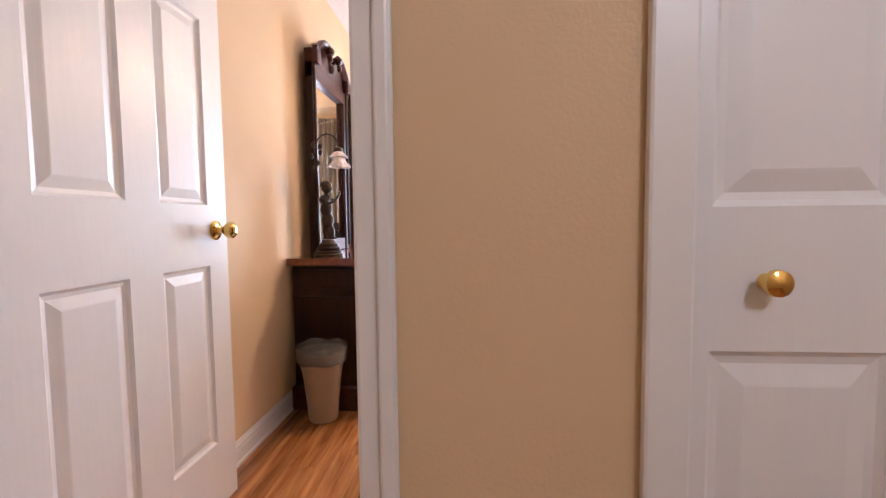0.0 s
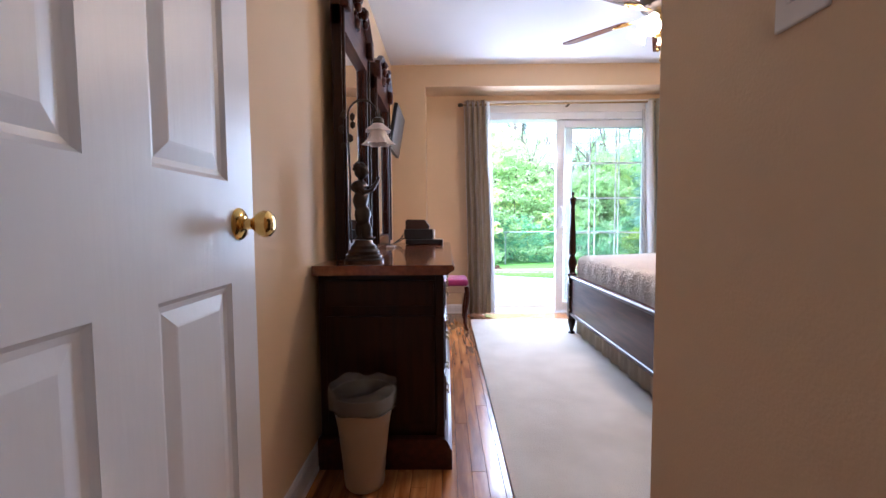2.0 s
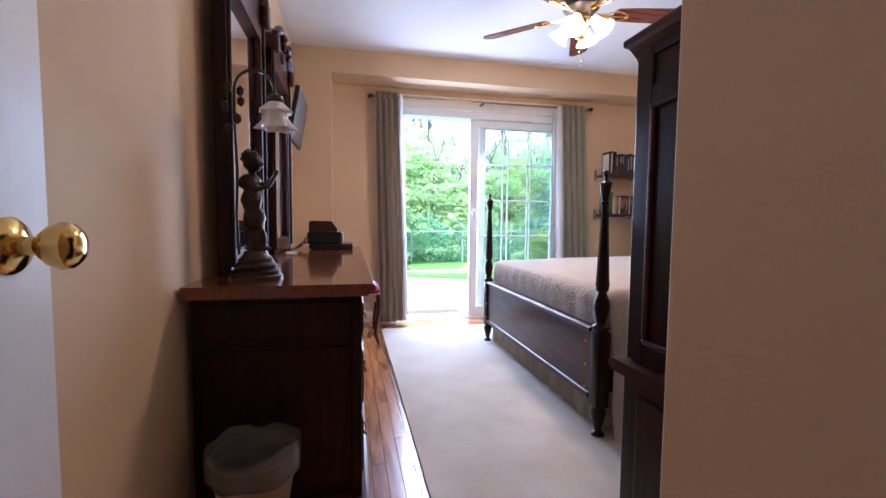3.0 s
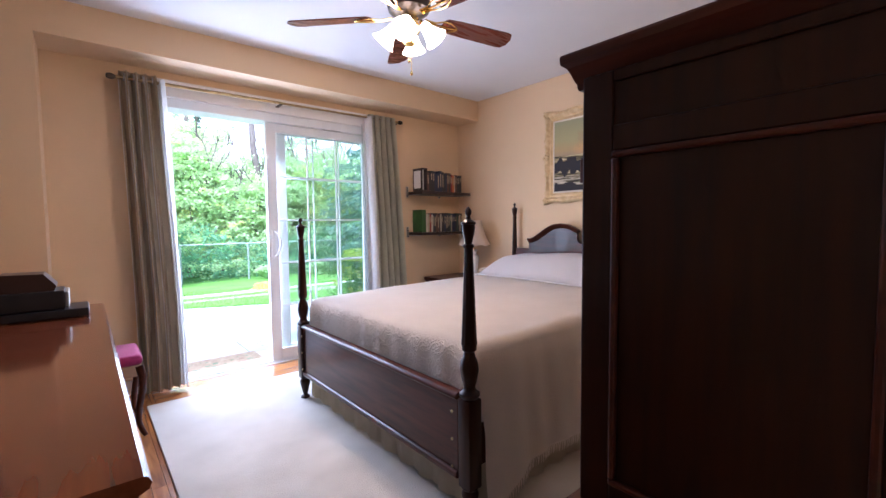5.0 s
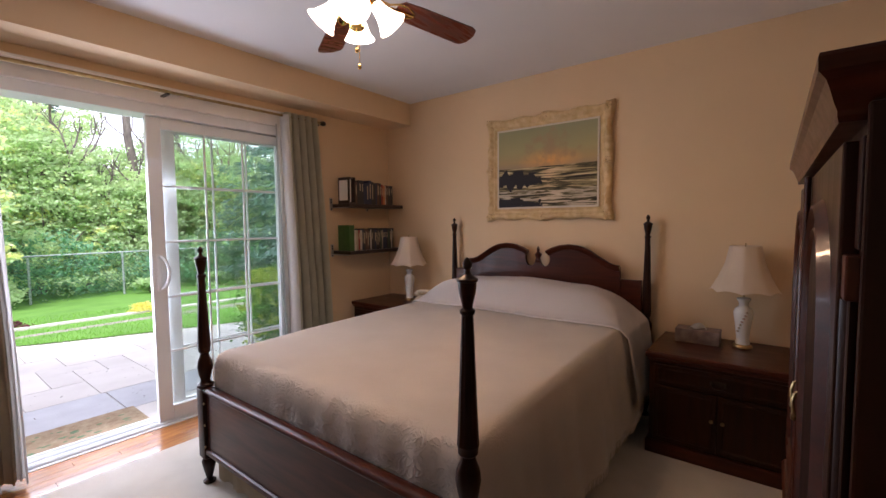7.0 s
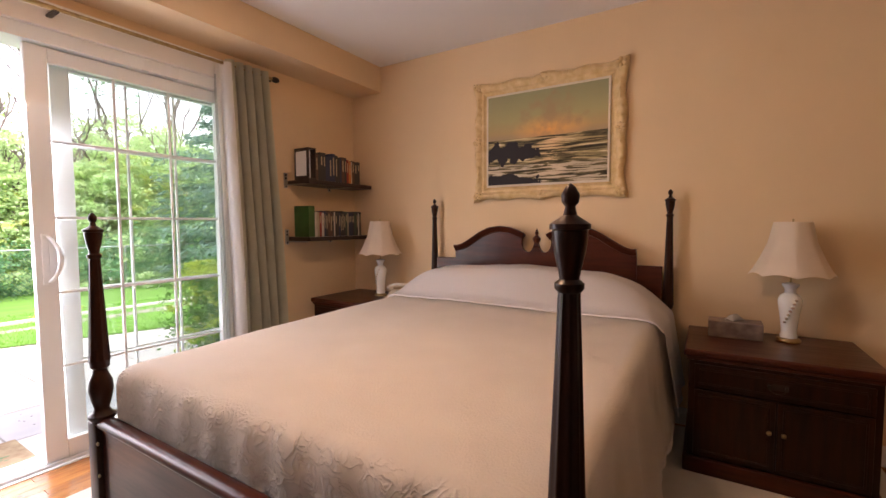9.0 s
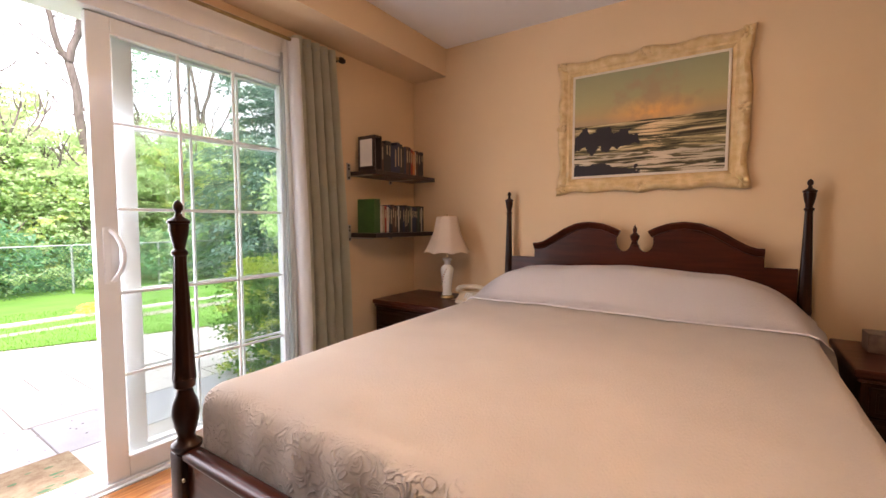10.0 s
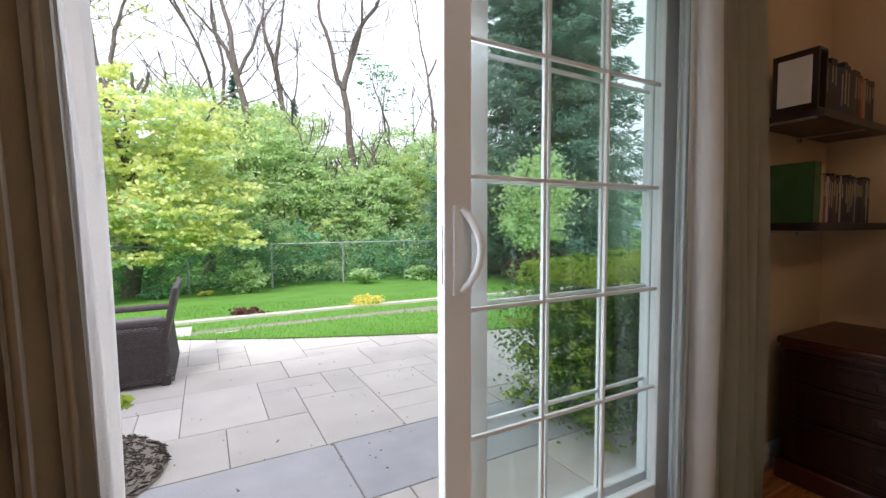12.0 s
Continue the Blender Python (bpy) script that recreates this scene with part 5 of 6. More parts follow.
def curtain(name, xt0, xt1, xb0, xb1, amp, folds, label, lining_side, phase=0.0, cloth=CURT):
    c = thing(name, ((xb0 + xb1) / 2, 6.29, .02), label, "curtain", "curtains at the patio door")
    def fn(off):
        def g(u, v):
            z = .02 + 2.165 * v
            a, b = xb0 + (xt0 - xb0) * v ** 1.4, xb1 + (xt1 - xb1) * v ** 1.4
            w = math.sin(u * folds * 2 * math.pi + phase)
            y = 6.29 + amp * (1.1 - .35 * v) * w + .012 * math.sin(v * 5 + u * 9) * (1 - v) + off * .5
            x = a + (b - a) * u + .012 * math.sin(u * folds * 4 * math.pi) + .01 * math.sin(v * 4) * (1 - v) + off * math.cos(u * folds * 2 * math.pi + phase) * -.8
            return (x, min(y, 6.375), z)
        return g
    bm = grid_mesh(fn(0), folds * 16, 30)
    bmesh.ops.solidify(bm, geom=bm.faces[:], thickness=.003)
    part("cloth", bm, cloth, c, smooth=70)
    bm = grid_mesh(lambda u, v: tuple(Vector(fn(.006)(u, v)) + Vector((lining_side * .035 * max(0, (u if lining_side > 0 else 1 - u) * 4 - 3), 0, 0))), folds * 16, 30)
    for v in bm.verts:
        v.co.z = max(.03, v.co.z - .02)
    part("lining", bm, LINING, c, "pale lining", smooth=70)
    if lining_side > 0:
        bm = grid_mesh(lambda u, v: (xb1 + (xt1 - xb1) * v ** 1.4 + .022 + .010 * math.sin(u * 6 + v * 2.5) + .004 * math.sin(u * 17 - v * 5), 6.195 + .165 * u + .008 * math.sin(v * 6), .03 + 2.12 * v), 24, 40)
        bmesh.ops.solidify(bm, geom=bm.faces[:], thickness=.003)
        part("lining_return", bm, LINING, c, "pale lining along the free edge", smooth=70)
    for k in range(folds):
        u = (k + .5) / folds
        bm = bmesh.new()
        tube(bm, [(xt0 + (xt1 - xt0) * u, 6.29 + .024 * math.cos(t), 2.148 + .024 * math.sin(t)) for t in [2 * math.pi * i / 12 for i in range(13)]], .004, 6)
        part("eyelet", bm, STEEL, c, "metal eyelet ring", smooth=60)


curtain("curtain", -.415, -.205, -.385, -.145, .042, 4, "sage taupe eyelet curtain drawn to the side of the open door", 1)
curtain("curtain", 1.425, 1.725, 1.47, 1.84, .042, 5, "sage eyelet curtain with daylight in its colour, beside the wall shelves", -1, 1.0, CURT_LIT)
bm = grid_mesh(lambda u, v: (1.40 + .10 * u + .012 * math.sin(u * 25), 6.345 + .015 * math.sin(u * 25 + v), .03 + 2.07 * v), 40, 20)
bmesh.ops.solidify(bm, geom=bm.faces[:], thickness=.0015)
SHEER = surf("white sheer cloth", (.78, .80, .80), rough=.8, bump=.2)
nodes_of(SHEER)[2].inputs["Alpha"].default_value = .75
part("sheer_curtain", bm, SHEER, None, "white sheer curtain gathered at the fixed sash", smooth=70, at=(1.46, 6.33, .02), category="curtain")


# ---- ceiling fan ----
FX, FY = .71, 4.617
fan = thing("ceiling_fan", (FX, FY, 2.44), "five-blade ceiling fan with cherry blades and four lit glass shades", "ceiling fan")
FANW = surf("reddish fan blade wood", (.17, .045, .022), (.08, .02, .011), scale=4, rough=.28, stretch=(1, 12, 12), coat=.3)
bm = bmesh.new()
lathe(bm, [(.065, 2.465), (.065, 2.44), (.055, 2.425), (.05, 2.405), (.085, 2.385), (.108, 2.36), (.113, 2.335), (.113, 2.29), (.105, 2.265), (.075, 2.245), (.05, 2.235)], FX, FY, 0, 36)
part("motor", bm, BRONZE, fan, "dark antique brass motor housing", smooth=35)
bm = bmesh.new()
lathe(bm, [(.045, 2.237), (.046, 2.215), (.055, 2.19), (.055, 2.165), (.045, 2.15), (.032, 2.135), (.03, 2.10), (.018, 2.09), (.001, 2.088)], FX, FY, 0, 28)
part("light_hub", bm, BRASS, fan, "brass light kit hub", smooth=35)
for k in range(5):
    a = radians(133.8 + 72 * k)
    M = Matrix.Translation((FX, FY, 0)) @ Matrix.Rotation(a, 4, "Z") @ Matrix.Translation((0, 0, 2.24)) @ Matrix.Rotation(radians(-13), 4, "X")
    bm = bmesh.new()
    pr = [(.215, -.050), (.30, -.057), (.60, -.066), (.628, -.058), (.650, -.020), (.650, .030), (.628, .062), (.60, .066), (.30, .057), (.215, .050), (.198, .03), (.198, -.03)]
    prism(bm, pr, "z", -.003, .003)
    bmesh.ops.transform(bm, matrix=M, verts=bm.verts)
    b_ = part("blade", bm, FANW, fan, "cherry-stained blade")
    bm = bmesh.new()
    for s_ in (-1, 1):
        tube(bm, [(.09, s_ * .012, -.004), (.15, s_ * .014, -.010), (.19, s_ * .034, -.008), (.235, s_ * .034, -.008), (.275, s_ * .016, -.008), (.290, 0, -.008)], .0045, 6)
        blob(bm, (.215, s_ * .034, -.008), .008, 1, (1, 1, .5))
    tube(bm, [(.09, 0, -.004), (.16, 0, -.011), (.285, 0, -.008)], .006, 6)
    bmesh.ops.transform(bm, matrix=M, verts=bm.verts)
    part("blade_arm", bm, BRASS, fan, "open scrolled brass blade arm", smooth=50)
for k in range(4):
    a2 = radians(44 + 90 * k)
    bm = bmesh.new()
    lathe(bm, [(.020, -.045), (.026, -.055), (.028, -.075), (.036, -.10), (.046, -.125), (.060, -.145), (.063, -.150), (.059, -.149), (.044, -.125), (.034, -.10), (.026, -.075), (.022, -.058)], 0, 0, 0, 28)
    M2 = Matrix.Translation((FX, FY, 2.23)) @ Matrix.Rotation(a2, 4, "Z") @ Matrix.Translation((.045, 0, .0)) @ Matrix.Rotation(radians(-40), 4, "Y") @ Matrix.Scale(1.0, 4)
    bmesh.ops.transform(bm, matrix=M2, verts=bm.verts)
    g_ = part("shade", bm, GLOBE, fan, "lit frosted glass bell shade", smooth=50)
    bm = bmesh.new()
    lathe(bm, [(.010, -.02), (.012, -.045), (.022, -.05), (.022, -.06)], 0, 0, 0, 16)
    tube(bm, [(0, 0, 0), (-.035, 0, -.005)], .009, 8)
    bmesh.ops.transform(bm, matrix=M2, verts=bm.verts)
    part("socket", bm, BRASS, fan, "brass lamp socket", smooth=40)
    d = M2 @ Vector((0, 0, -.12))
    lamp("fan_bulb", "POINT", Matrix.Translation(d), 9.4, (1, .63, .33), shadow_soft_size=.035)
for dx, dy, z0, z1 in ((.014, .004, 2.09, 1.965), (-.010, -.008, 2.09, 2.02)):
    bm = bmesh.new()
    tube(bm, [(FX + dx, FY + dy, z0), (FX + dx, FY + dy, z1)], .0014, 6)
    for i in range(int((z0 - z1) / .006)):
        blob(bm, (FX + dx, FY + dy, z1 + i * .006), .0024, 1)
    lathe(bm, [(.001, -.022), (.006, -.018), (.008, -.010), (.004, 0), (.001, .003)], FX + dx, FY + dy, z1, 12)
    part("pull_chain", bm, BRASS, fan, "beaded brass pull chain", smooth=60)

# light switch
sw = thing("light_switch", (-.2, 2.40, 1.24), "white rocker light switch plate by the entry", "light switch")
part("plate", boxes(((-.206, 2.362, 1.186), (-.2, 2.436, 1.303)), bev=.0025), PORC, sw)
part("rocker", boxes(((-.2095, 2.383, 1.212), (-.205, 2.415, 1.277)), bev=.0015), PORC, sw)

# ---- outside ----
GRASS = surf("spring lawn", (.13, .30, .038), (.095, .235, .028), scale=1.6, rough=.9, bump=1.0, bscale=90)
SLAB = surf("beige concrete slab", (.64, .60, .57), (.57, .53, .50), scale=3, rough=.85, bump=.35, bscale=60, rand=.07)
BLUES = surf("blue-grey stone slab", (.52, .52, .55), (.44, .44, .47), scale=4, rough=.8, bump=.35, bscale=60, rand=.06)
GRIT = surf("dark joint sand", (.34, .31, .27), (.24, .21, .18), scale=30, rough=.95, bump=.5)
PATHC = surf("pale path stone", (.60, .57, .52), (.5, .47, .43), scale=6, rough=.9, bump=.3)
BARK = surf("grey bark", (.20, .17, .15), (.11, .09, .08), scale=7, rough=.9, bump=1.0, bscale=30, stretch=(3, 3, .6))
LEAF_LIME = leafy("lime maple leaf", (.72, .73, .37), (.58, .63, .28))
LEAF_MID = leafy("fresh green leaf", (.50, .62, .38), (.37, .50, .28))
LEAF_FRESH = leafy("pale spring leaf", (.60, .70, .43), (.46, .58, .32))
LEAF_DARK = leafy("deep green leaf", (.22, .42, .27), (.16, .32, .20))
LEAF_SPRUCE = leafy("blue spruce needles", (.20, .31, .29), (.11, .18, .17), rand=.3)
LEAF_YEW = leafy("yew needles", (.12, .27, .05), (.07, .18, .035), rand=.4)
LEAF_TIP = leafy("yellow-green new growth", (.50, .58, .12), (.32, .44, .08))
LEAF_RED = leafy("dark red leaf", (.16, .05, .06), (.10, .035, .04))
LEAF_YEL = leafy("pale yellow leaf", (.75, .68, .22), (.6, .55, .15))
MULCHM = surf("shredded bark mulch", (.16, .12, .10), (.08, .06, .05), scale=30, rough=.95, rand=.4, island=True)
GALV = surf("galvanised steel", (.42, .47, .46), (.34, .39, .38), scale=9, rough=.5, metal=.4)
WICK = surf("dark grey wicker", (.085, .07, .075), (.05, .04, .045), scale=40, rough=.6)
WICKC = surf("grey seat cushion", (.20, .18, .20), (.16, .145, .16), scale=8, rough=.9)
FENCE_Y = 17.5


def edge_y(x):
    """Where the lawn begins."""
    return 10.4 - .53 * x + .045 * x * x if x < 5 else 8.875 - .08 * (x - 5)


def ground_z(x, y):
    return -.070 - .077 * min(max(0, y - 10.5), 7.0) + .006 * noise.noise(Vector((x * .5, y * .5, 0)))


# one sheet of ground, from the house to the horizon
bm = bmesh.new()
xs = [-300, -120, -60, -30, -18] + [-12 + i * .5 for i in range(57)] + [19, 24, 32, 60, 120, 300]
ys = [0, .02, .06, .12, .2, .3, .42, .56, .72, .9, 1.1, 1.35, 1.7, 2.3, 3.5, 6, 10, 20, 50, 300]
rows = []
for x in xs:
    e = max(9.0, edge_y(max(-3, min(x, 16))))
    rows.append([bm.verts.new((x, e + (17.5 - e) * v if v <= 1.1 else 17.5 + (v - 1) * 10, ground_z(x, e + (17.5 - e) * v) if v <= 1.1 else -.61)) for v in ys])
for a, b in zip(rows, rows[1:]):
    for j in range(len(ys) - 1):
        bm.faces.new((a[j], b[j], b[j + 1], a[j + 1]))
structure("ground", bm, GRASS, "green mown lawn falling gently to the fence")
structure("patio_bed", boxes(((-14, 6.60, -.5), (18, 10.9, -.086))), GRIT, "sand bed under the patio slabs")
bm = bmesh.new()
pts = [(-9 + i * .5, 11.80 - .012 * (-9 + i * .5) ** 2 * (1 if i > 18 else .4)) for i in range(40)]
rings(bm, [[(x, y - .07, ground_z(x, y) - .02), (x, y - .07, ground_z(x, y) + .034), (x, y + .07, ground_z(x, y) + .034), (x, y + .07, ground_z(x, y) - .02)] for x, y in pts])
structure("path_edge", bm, PATHC, "narrow pale stone path across the lawn")

# outer skin of the house
structure("house_wall_outside", boxes(((-6, 6.601, -.2), (-.262, 6.63, 3.2)), ((1.662, 6.601, -.2), (8, 6.63, 3.2)), ((-.262, 6.601, 2.102), (1.662, 6.63, 3.2))), surf("tan brick wall", (.36, .25, .19), (.28, .19, .14), scale=12, rough=.9, bump=.4), "tan outer wall of the house")
structure("roof_slab", boxes(((-6, -2, 3.0), (8, 7.1, 3.15))), CEIL, "flat eave above the patio door")


def leaf_cloud(blobs, n, size, seed, flat=.5, hollow=.55, clump=.28):
    """Many small folded leaves, in clumps, inside ellipsoids (x, y, z, rx, ry, rz)."""
    rg = np.random.RandomState(seed)
    vol = np.array([b[3] * b[4] * b[5] for b in blobs]) ** .67
    counts = rg.multinomial(n, vol / vol.sum())
    P = []
    for b, k in zip(blobs, counts):
        m = max(3, k // 34)
        d = rg.normal(size=(m, 3))
        d /= np.linalg.norm(d, axis=1)[:, None]
        d *= (hollow + (1.04 - hollow) * rg.rand(m) ** .6)[:, None]
        d *= (.92 + .16 * np.sin(d[:, :1] * 5 + b[0]) * np.cos(d[:, 1:2] * 4 + b[1]) + .1 * np.sin(d[:, 2:3] * 9))
        c = d[rg.randint(0, m, k)]
        q = c + rg.normal(size=(k, 3)) * clump * (.3 + 1.1 * rg.rand(k, 1) ** 2) * [1, 1, .5]
        P.append(q * [b[3], b[4], b[5]] + [b[0], b[1], b[2]])
    P = np.concatenate(P)
    k = len(P)
    u = rg.normal(size=(k, 3))
    u[:, 2] *= flat
    u /= np.linalg.norm(u, axis=1)[:, None]
    w = rg.normal(size=(k, 3))
    v = np.cross(u, w)
    v /= np.linalg.norm(v, axis=1)[:, None]
    s = size * (.6 + .8 * rg.rand(k, 1))
    a, c_ = P - u * s, P + u * s
    b_, d_ = P + v * s * .55 + np.array([0, 0, .12]) * s, P - v * s * .55 + np.array([0, 0, .12]) * s
    V = np.stack([a, b_, c_, d_], 1).reshape(-1, 3)
    F = np.arange(k * 4).reshape(-1, 4)
    me = bpy.data.meshes.new("leaves")
    me.from_pydata(V.tolist(), [], F.tolist())
    return me


def leaves(name, parent, blobs, n, size, seed, mat, label="", kind="", at=None, category="", **k):
    me = leaf_cloud(blobs, n, size, seed, **k)
    o = origin[parent.name] if parent else Vector(at or (0, 0, 0))
    me.transform(Matrix.Translation(-o))
    me.materials.append(mat)
    ob = new(name, me)
    if parent:
        ob.parent = parent
    else:
        ob.location = o
    return tagged(ob, label, category, "", kind)


def branches(bm, base, d, length, r, depth, rg, ends, seg=6, spread=.55, gravity=.05):
    """A limb that bends and forks."""
    p, v, pts = Vector(base), Vector(d).normalized(), [Vector(base)]
    n = 5
    for i in range(n):
        v = (v + Vector((rg.uniform(-.22, .22), rg.uniform(-.22, .22), rg.uniform(-.05, .12) + gravity))).normalized()
        p = p + v * length / n
        pts.append(p.copy())
    tube(bm, pts, r, seg, .62)
    if depth == 0:
        ends.append(p)
        return
    kids = 2 if depth > 1 else 3
    for i in range(kids):
        t = Vector((rg.uniform(-1, 1), rg.uniform(-1, 1), rg.uniform(-.2, .6))) * spread
        branches(bm, p, v + t, length * rg.uniform(.5, .72), r * .62, depth - 1, rg, ends, max(3, seg - 1), spread, gravity)
    for q in pts[2:-1]:
        if rg.random() < .95:
            t = Vector((rg.uniform(-1, 1), rg.uniform(-1, 1), rg.uniform(.1, .7)))
            branches(bm, q, v * .5 + t, length * rg.uniform(.3, .55), r * .32, max(0, depth - 1 if depth > 3 else depth - 2), rg, ends, 3, spread, gravity)


def bare_tree(x, y, h, r, lean, seed, label, z=-.61, sprigs=0, mat=None):
    t = thing("bare_tree", (x, y, z), label, "tree", "bare trees behind the fence")
    rg = random.Random(seed)
    bm, ends = bmesh.new(), []
    branches(bm, (x, y, z - .1), (lean, 0, 1), h, r, 4, rg, ends, 8, .6, .07)
    part("trunk", bm, BARK, t, "grey trunk with forked bare limbs", smooth=60)
    if sprigs:
        rg2 = random.Random(seed)
        sel = [e for e in ends if rg2.random() < .5][:60]
        leaves("crown", t, [(e.x, e.y, e.z, .35, .35, .25) for e in sel], sprigs, .05, seed, mat or LEAF_MID, "sparse opening leaves", hollow=.2)
    return t


def leafy_tree(x, y, z, trunk_h, r, blobs, n, size, seed, mat, label, second=None, group="leafy trees round the lawn"):
    t = thing("leafy_tree", (x, y, z), label, "tree", group)
    rg = random.Random(seed)
    bm, ends = bmesh.new(), []
    branches(bm, (x, y, z - .1), (rg.uniform(-.1, .1), rg.uniform(-.1, .1), 1), trunk_h, r, 3, rg, ends, 8, .8, .03)
    part("trunk", bm, BARK, t, smooth=60)
    leaves("crown", t, blobs, n, size, seed, mat)
    if second:
        leaves("crown", t, blobs, n // 3, size, seed + 1, second)
    return t


# the lime maple by the fence
bl = [(-1.9, 16.9, 2.7, 2.4, 1.7, 1.5), (-.5, 16.6, 2.0, 1.6, 1.4, 1.2), (-3.4, 16.6, 2.2, 2.0, 1.6, 1.6), (-1.2, 16.3, 1.3, 1.9, 1.1, .8), (.2, 16.8, 1.5, 1.1, 1.0, .7), (-2.6, 17.0, 3.9, 1.5, 1.3, .9), (-1.0, 16.2, .75, 1.5, .9, .6), (.35, 16.3, .85, .9, .8, .5)]
_rg = random.Random(3)
bl = [(b[0] + _rg.uniform(-.75, .75) * b[3], b[1] + _rg.uniform(-.6, .6) * b[4], b[2] + _rg.uniform(-.75, .8) * b[5], b[3] * _rg.uniform(.28, .5), b[4] * .4, b[5] * _rg.uniform(.20, .40)) for b in bl for _k in range(9)]
leafy_tree(-1.6, 17.9, -.61, 2.2, .20, bl, 30000, .062, 11, LEAF_LIME, "lime-green maple with layered new leaves over the fence", LEAF_MID)
# middle woods
crowns = [(1.2, 21.0, 5.3, 1.9), (2.4, 22.5, 5.5, 1.6), (1.9, 20.3, 3.9, 1.6), (3.2, 20.0, 2.6, 1.3), (4.0, 20.6, 3.3, 1.3), (5.9, 22.0, 4.5, 1.5), (2.2, 19.9, 2.6, 1.3), (.0, 22.0, 5.2, 1.8), (8.0, 22.5, 5.4, 2.0), (-3.8, 22.0, 5.4, 2.2), (-6.5, 21.0, 5.2, 2.2), (11.0, 21.0, 4.8, 2.0), (-9.2, 22.0, 5.6, 2.4), (3.4, 23.5, 3.6, 1.4), (5.0, 19.8, 2.9, 1.2), (6.9, 20.4, 3.9, 1.4)]
for i, (x, y, top, r) in enumerate(crowns):
    rg = random.Random(60 + i)
    blobs = [(x + rg.uniform(-.9, .9) * r, y + rg.uniform(-.5, .5) * r, top - r * rg.uniform(.25, 2.0), r * rg.uniform(.3, .6), r * .5, r * rg.uniform(.28, .48)) for _ in range(20)]
    leafy_tree(x, y, -.61, (top + .61) * .62, .08, blobs, 17000, .055, 60 + i, (LEAF_MID, LEAF_FRESH, LEAF_MID)[i % 3], "fresh green " + ("young tree behind the chain-link fence", "broad tree behind the chain-link fence", "dense dark tree behind the chain-link fence")[i % 3], (LEAF_LIME, LEAF_MID, LEAF_FRESH)[i % 3])


def tall_tree(x, y, r, fork, limbs, seed, label, lean=0.0, sprigs=0, mat=None):
    """A high-limbed bare tree: a gently bent trunk from (x, y) to fork (x, z), limbs (sideways lean, length, thickness) above it, and fine twigs all over."""
    t = thing("bare_tree", (x, y, -.61), label, "tree", "bare trees behind the fence")
    rg = random.Random(seed)
    bm, ends = bmesh.new(), []
    a, b = Vector((x, y, -.7)), Vector((fork[0], y, fork[1]))
    pts = [a.lerp(b, i / 8) + Vector((lean * math.sin(math.pi * i / 8) + rg.uniform(-.05, .05), rg.uniform(-.05, .05), 0)) for i in range(9)]
    tube(bm, pts, r, 10, .62)
    for s_, length, k in limbs:
        p, d, line = b.copy(), Vector((s_, rg.uniform(-.3, .3), 1)).normalized(), [b.copy()]
        n_ = 11
        for i in range(n_):
            d = (d + Vector((rg.uniform(-.30, .30), rg.uniform(-.3, .3), .11))).normalized()
            p = p + d * length / n_
            line.append(p.copy())
        tube(bm, line, r * k, 7, .22)
        for i, q in enumerate(line[2:], 2):
            for _k in range(2 if i % 2 else 1):
                side = Vector((rg.uniform(-1, 1), rg.uniform(-1, 1), rg.uniform(-.1, .55)))
                branches(bm, q, side, length * rg.uniform(.18, .32) * (1.15 - i / 16), r * k * .17, 3, rg, ends, 3, .7, .03)
    for q in pts[4:]:
        branches(bm, q, (rg.choice((-1, 1)) * rg.uniform(.6, 1), rg.uniform(-.6, .6), .3), rg.uniform(.7, 1.5), r * .17, 2, rg, ends, 3, .7, .03)
    part("trunk", bm, BARK, t, "grey trunk with high forked bare limbs", smooth=60)
    if sprigs:
        rg.shuffle(ends)
        leaves("crown", t, [(e.x, e.y, e.z, .32, .32, .22) for e in ends[:90]], sprigs, .045, seed, mat or LEAF_MID, "sparse opening leaves", hollow=.2)
    return t


tall_tree(1.68, 21.5, .165, (1.12, 6.05), ((-.62, 3.6, .5), (.02, 5.0, .62), (.42, 3.8, .42)), 21, "tall bare tree with a forked grey trunk behind the fence", .22)
tall_tree(3.35, 22.5, .15, (2.45, 6.9), ((-.25, 4.0, .6), (.3, 3.2, .5)), 22, "slender leaning bare tree behind the fence", .10)
tall_tree(5.35, 21.5, .18, (4.70, 6.15), ((-.75, 4.6, .55), (-.04, 5.0, .66), (.55, 4.6, .42)), 24, "tall bare tree with spreading limbs behind the fence", .05)
tall_tree(-2.1, 20.5, .13, (-2.15, 4.6), ((-.35, 4.0, .6), (.25, 4.2, .6)), 27, "bare tree with opening yellow-green leaves behind the maple", .05, 2600, LEAF_LIME)
tall_tree(7.0, 22.5, .09, (6.9, 4.6), ((-.2, 3.2, .6), (.3, 3.0, .6)), 25, "thin bare tree with opening leaves behind the fence", .0, 1500, LEAF_DARK)
bare_tree(-5.0, 22.5, 6.0, .16, .03, 28, "tall bare tree behind the fence", sprigs=500)
bare_tree(10.5, 24.5, 6.0, .15, -.03, 29, "tall bare tree behind the fence", sprigs=500)


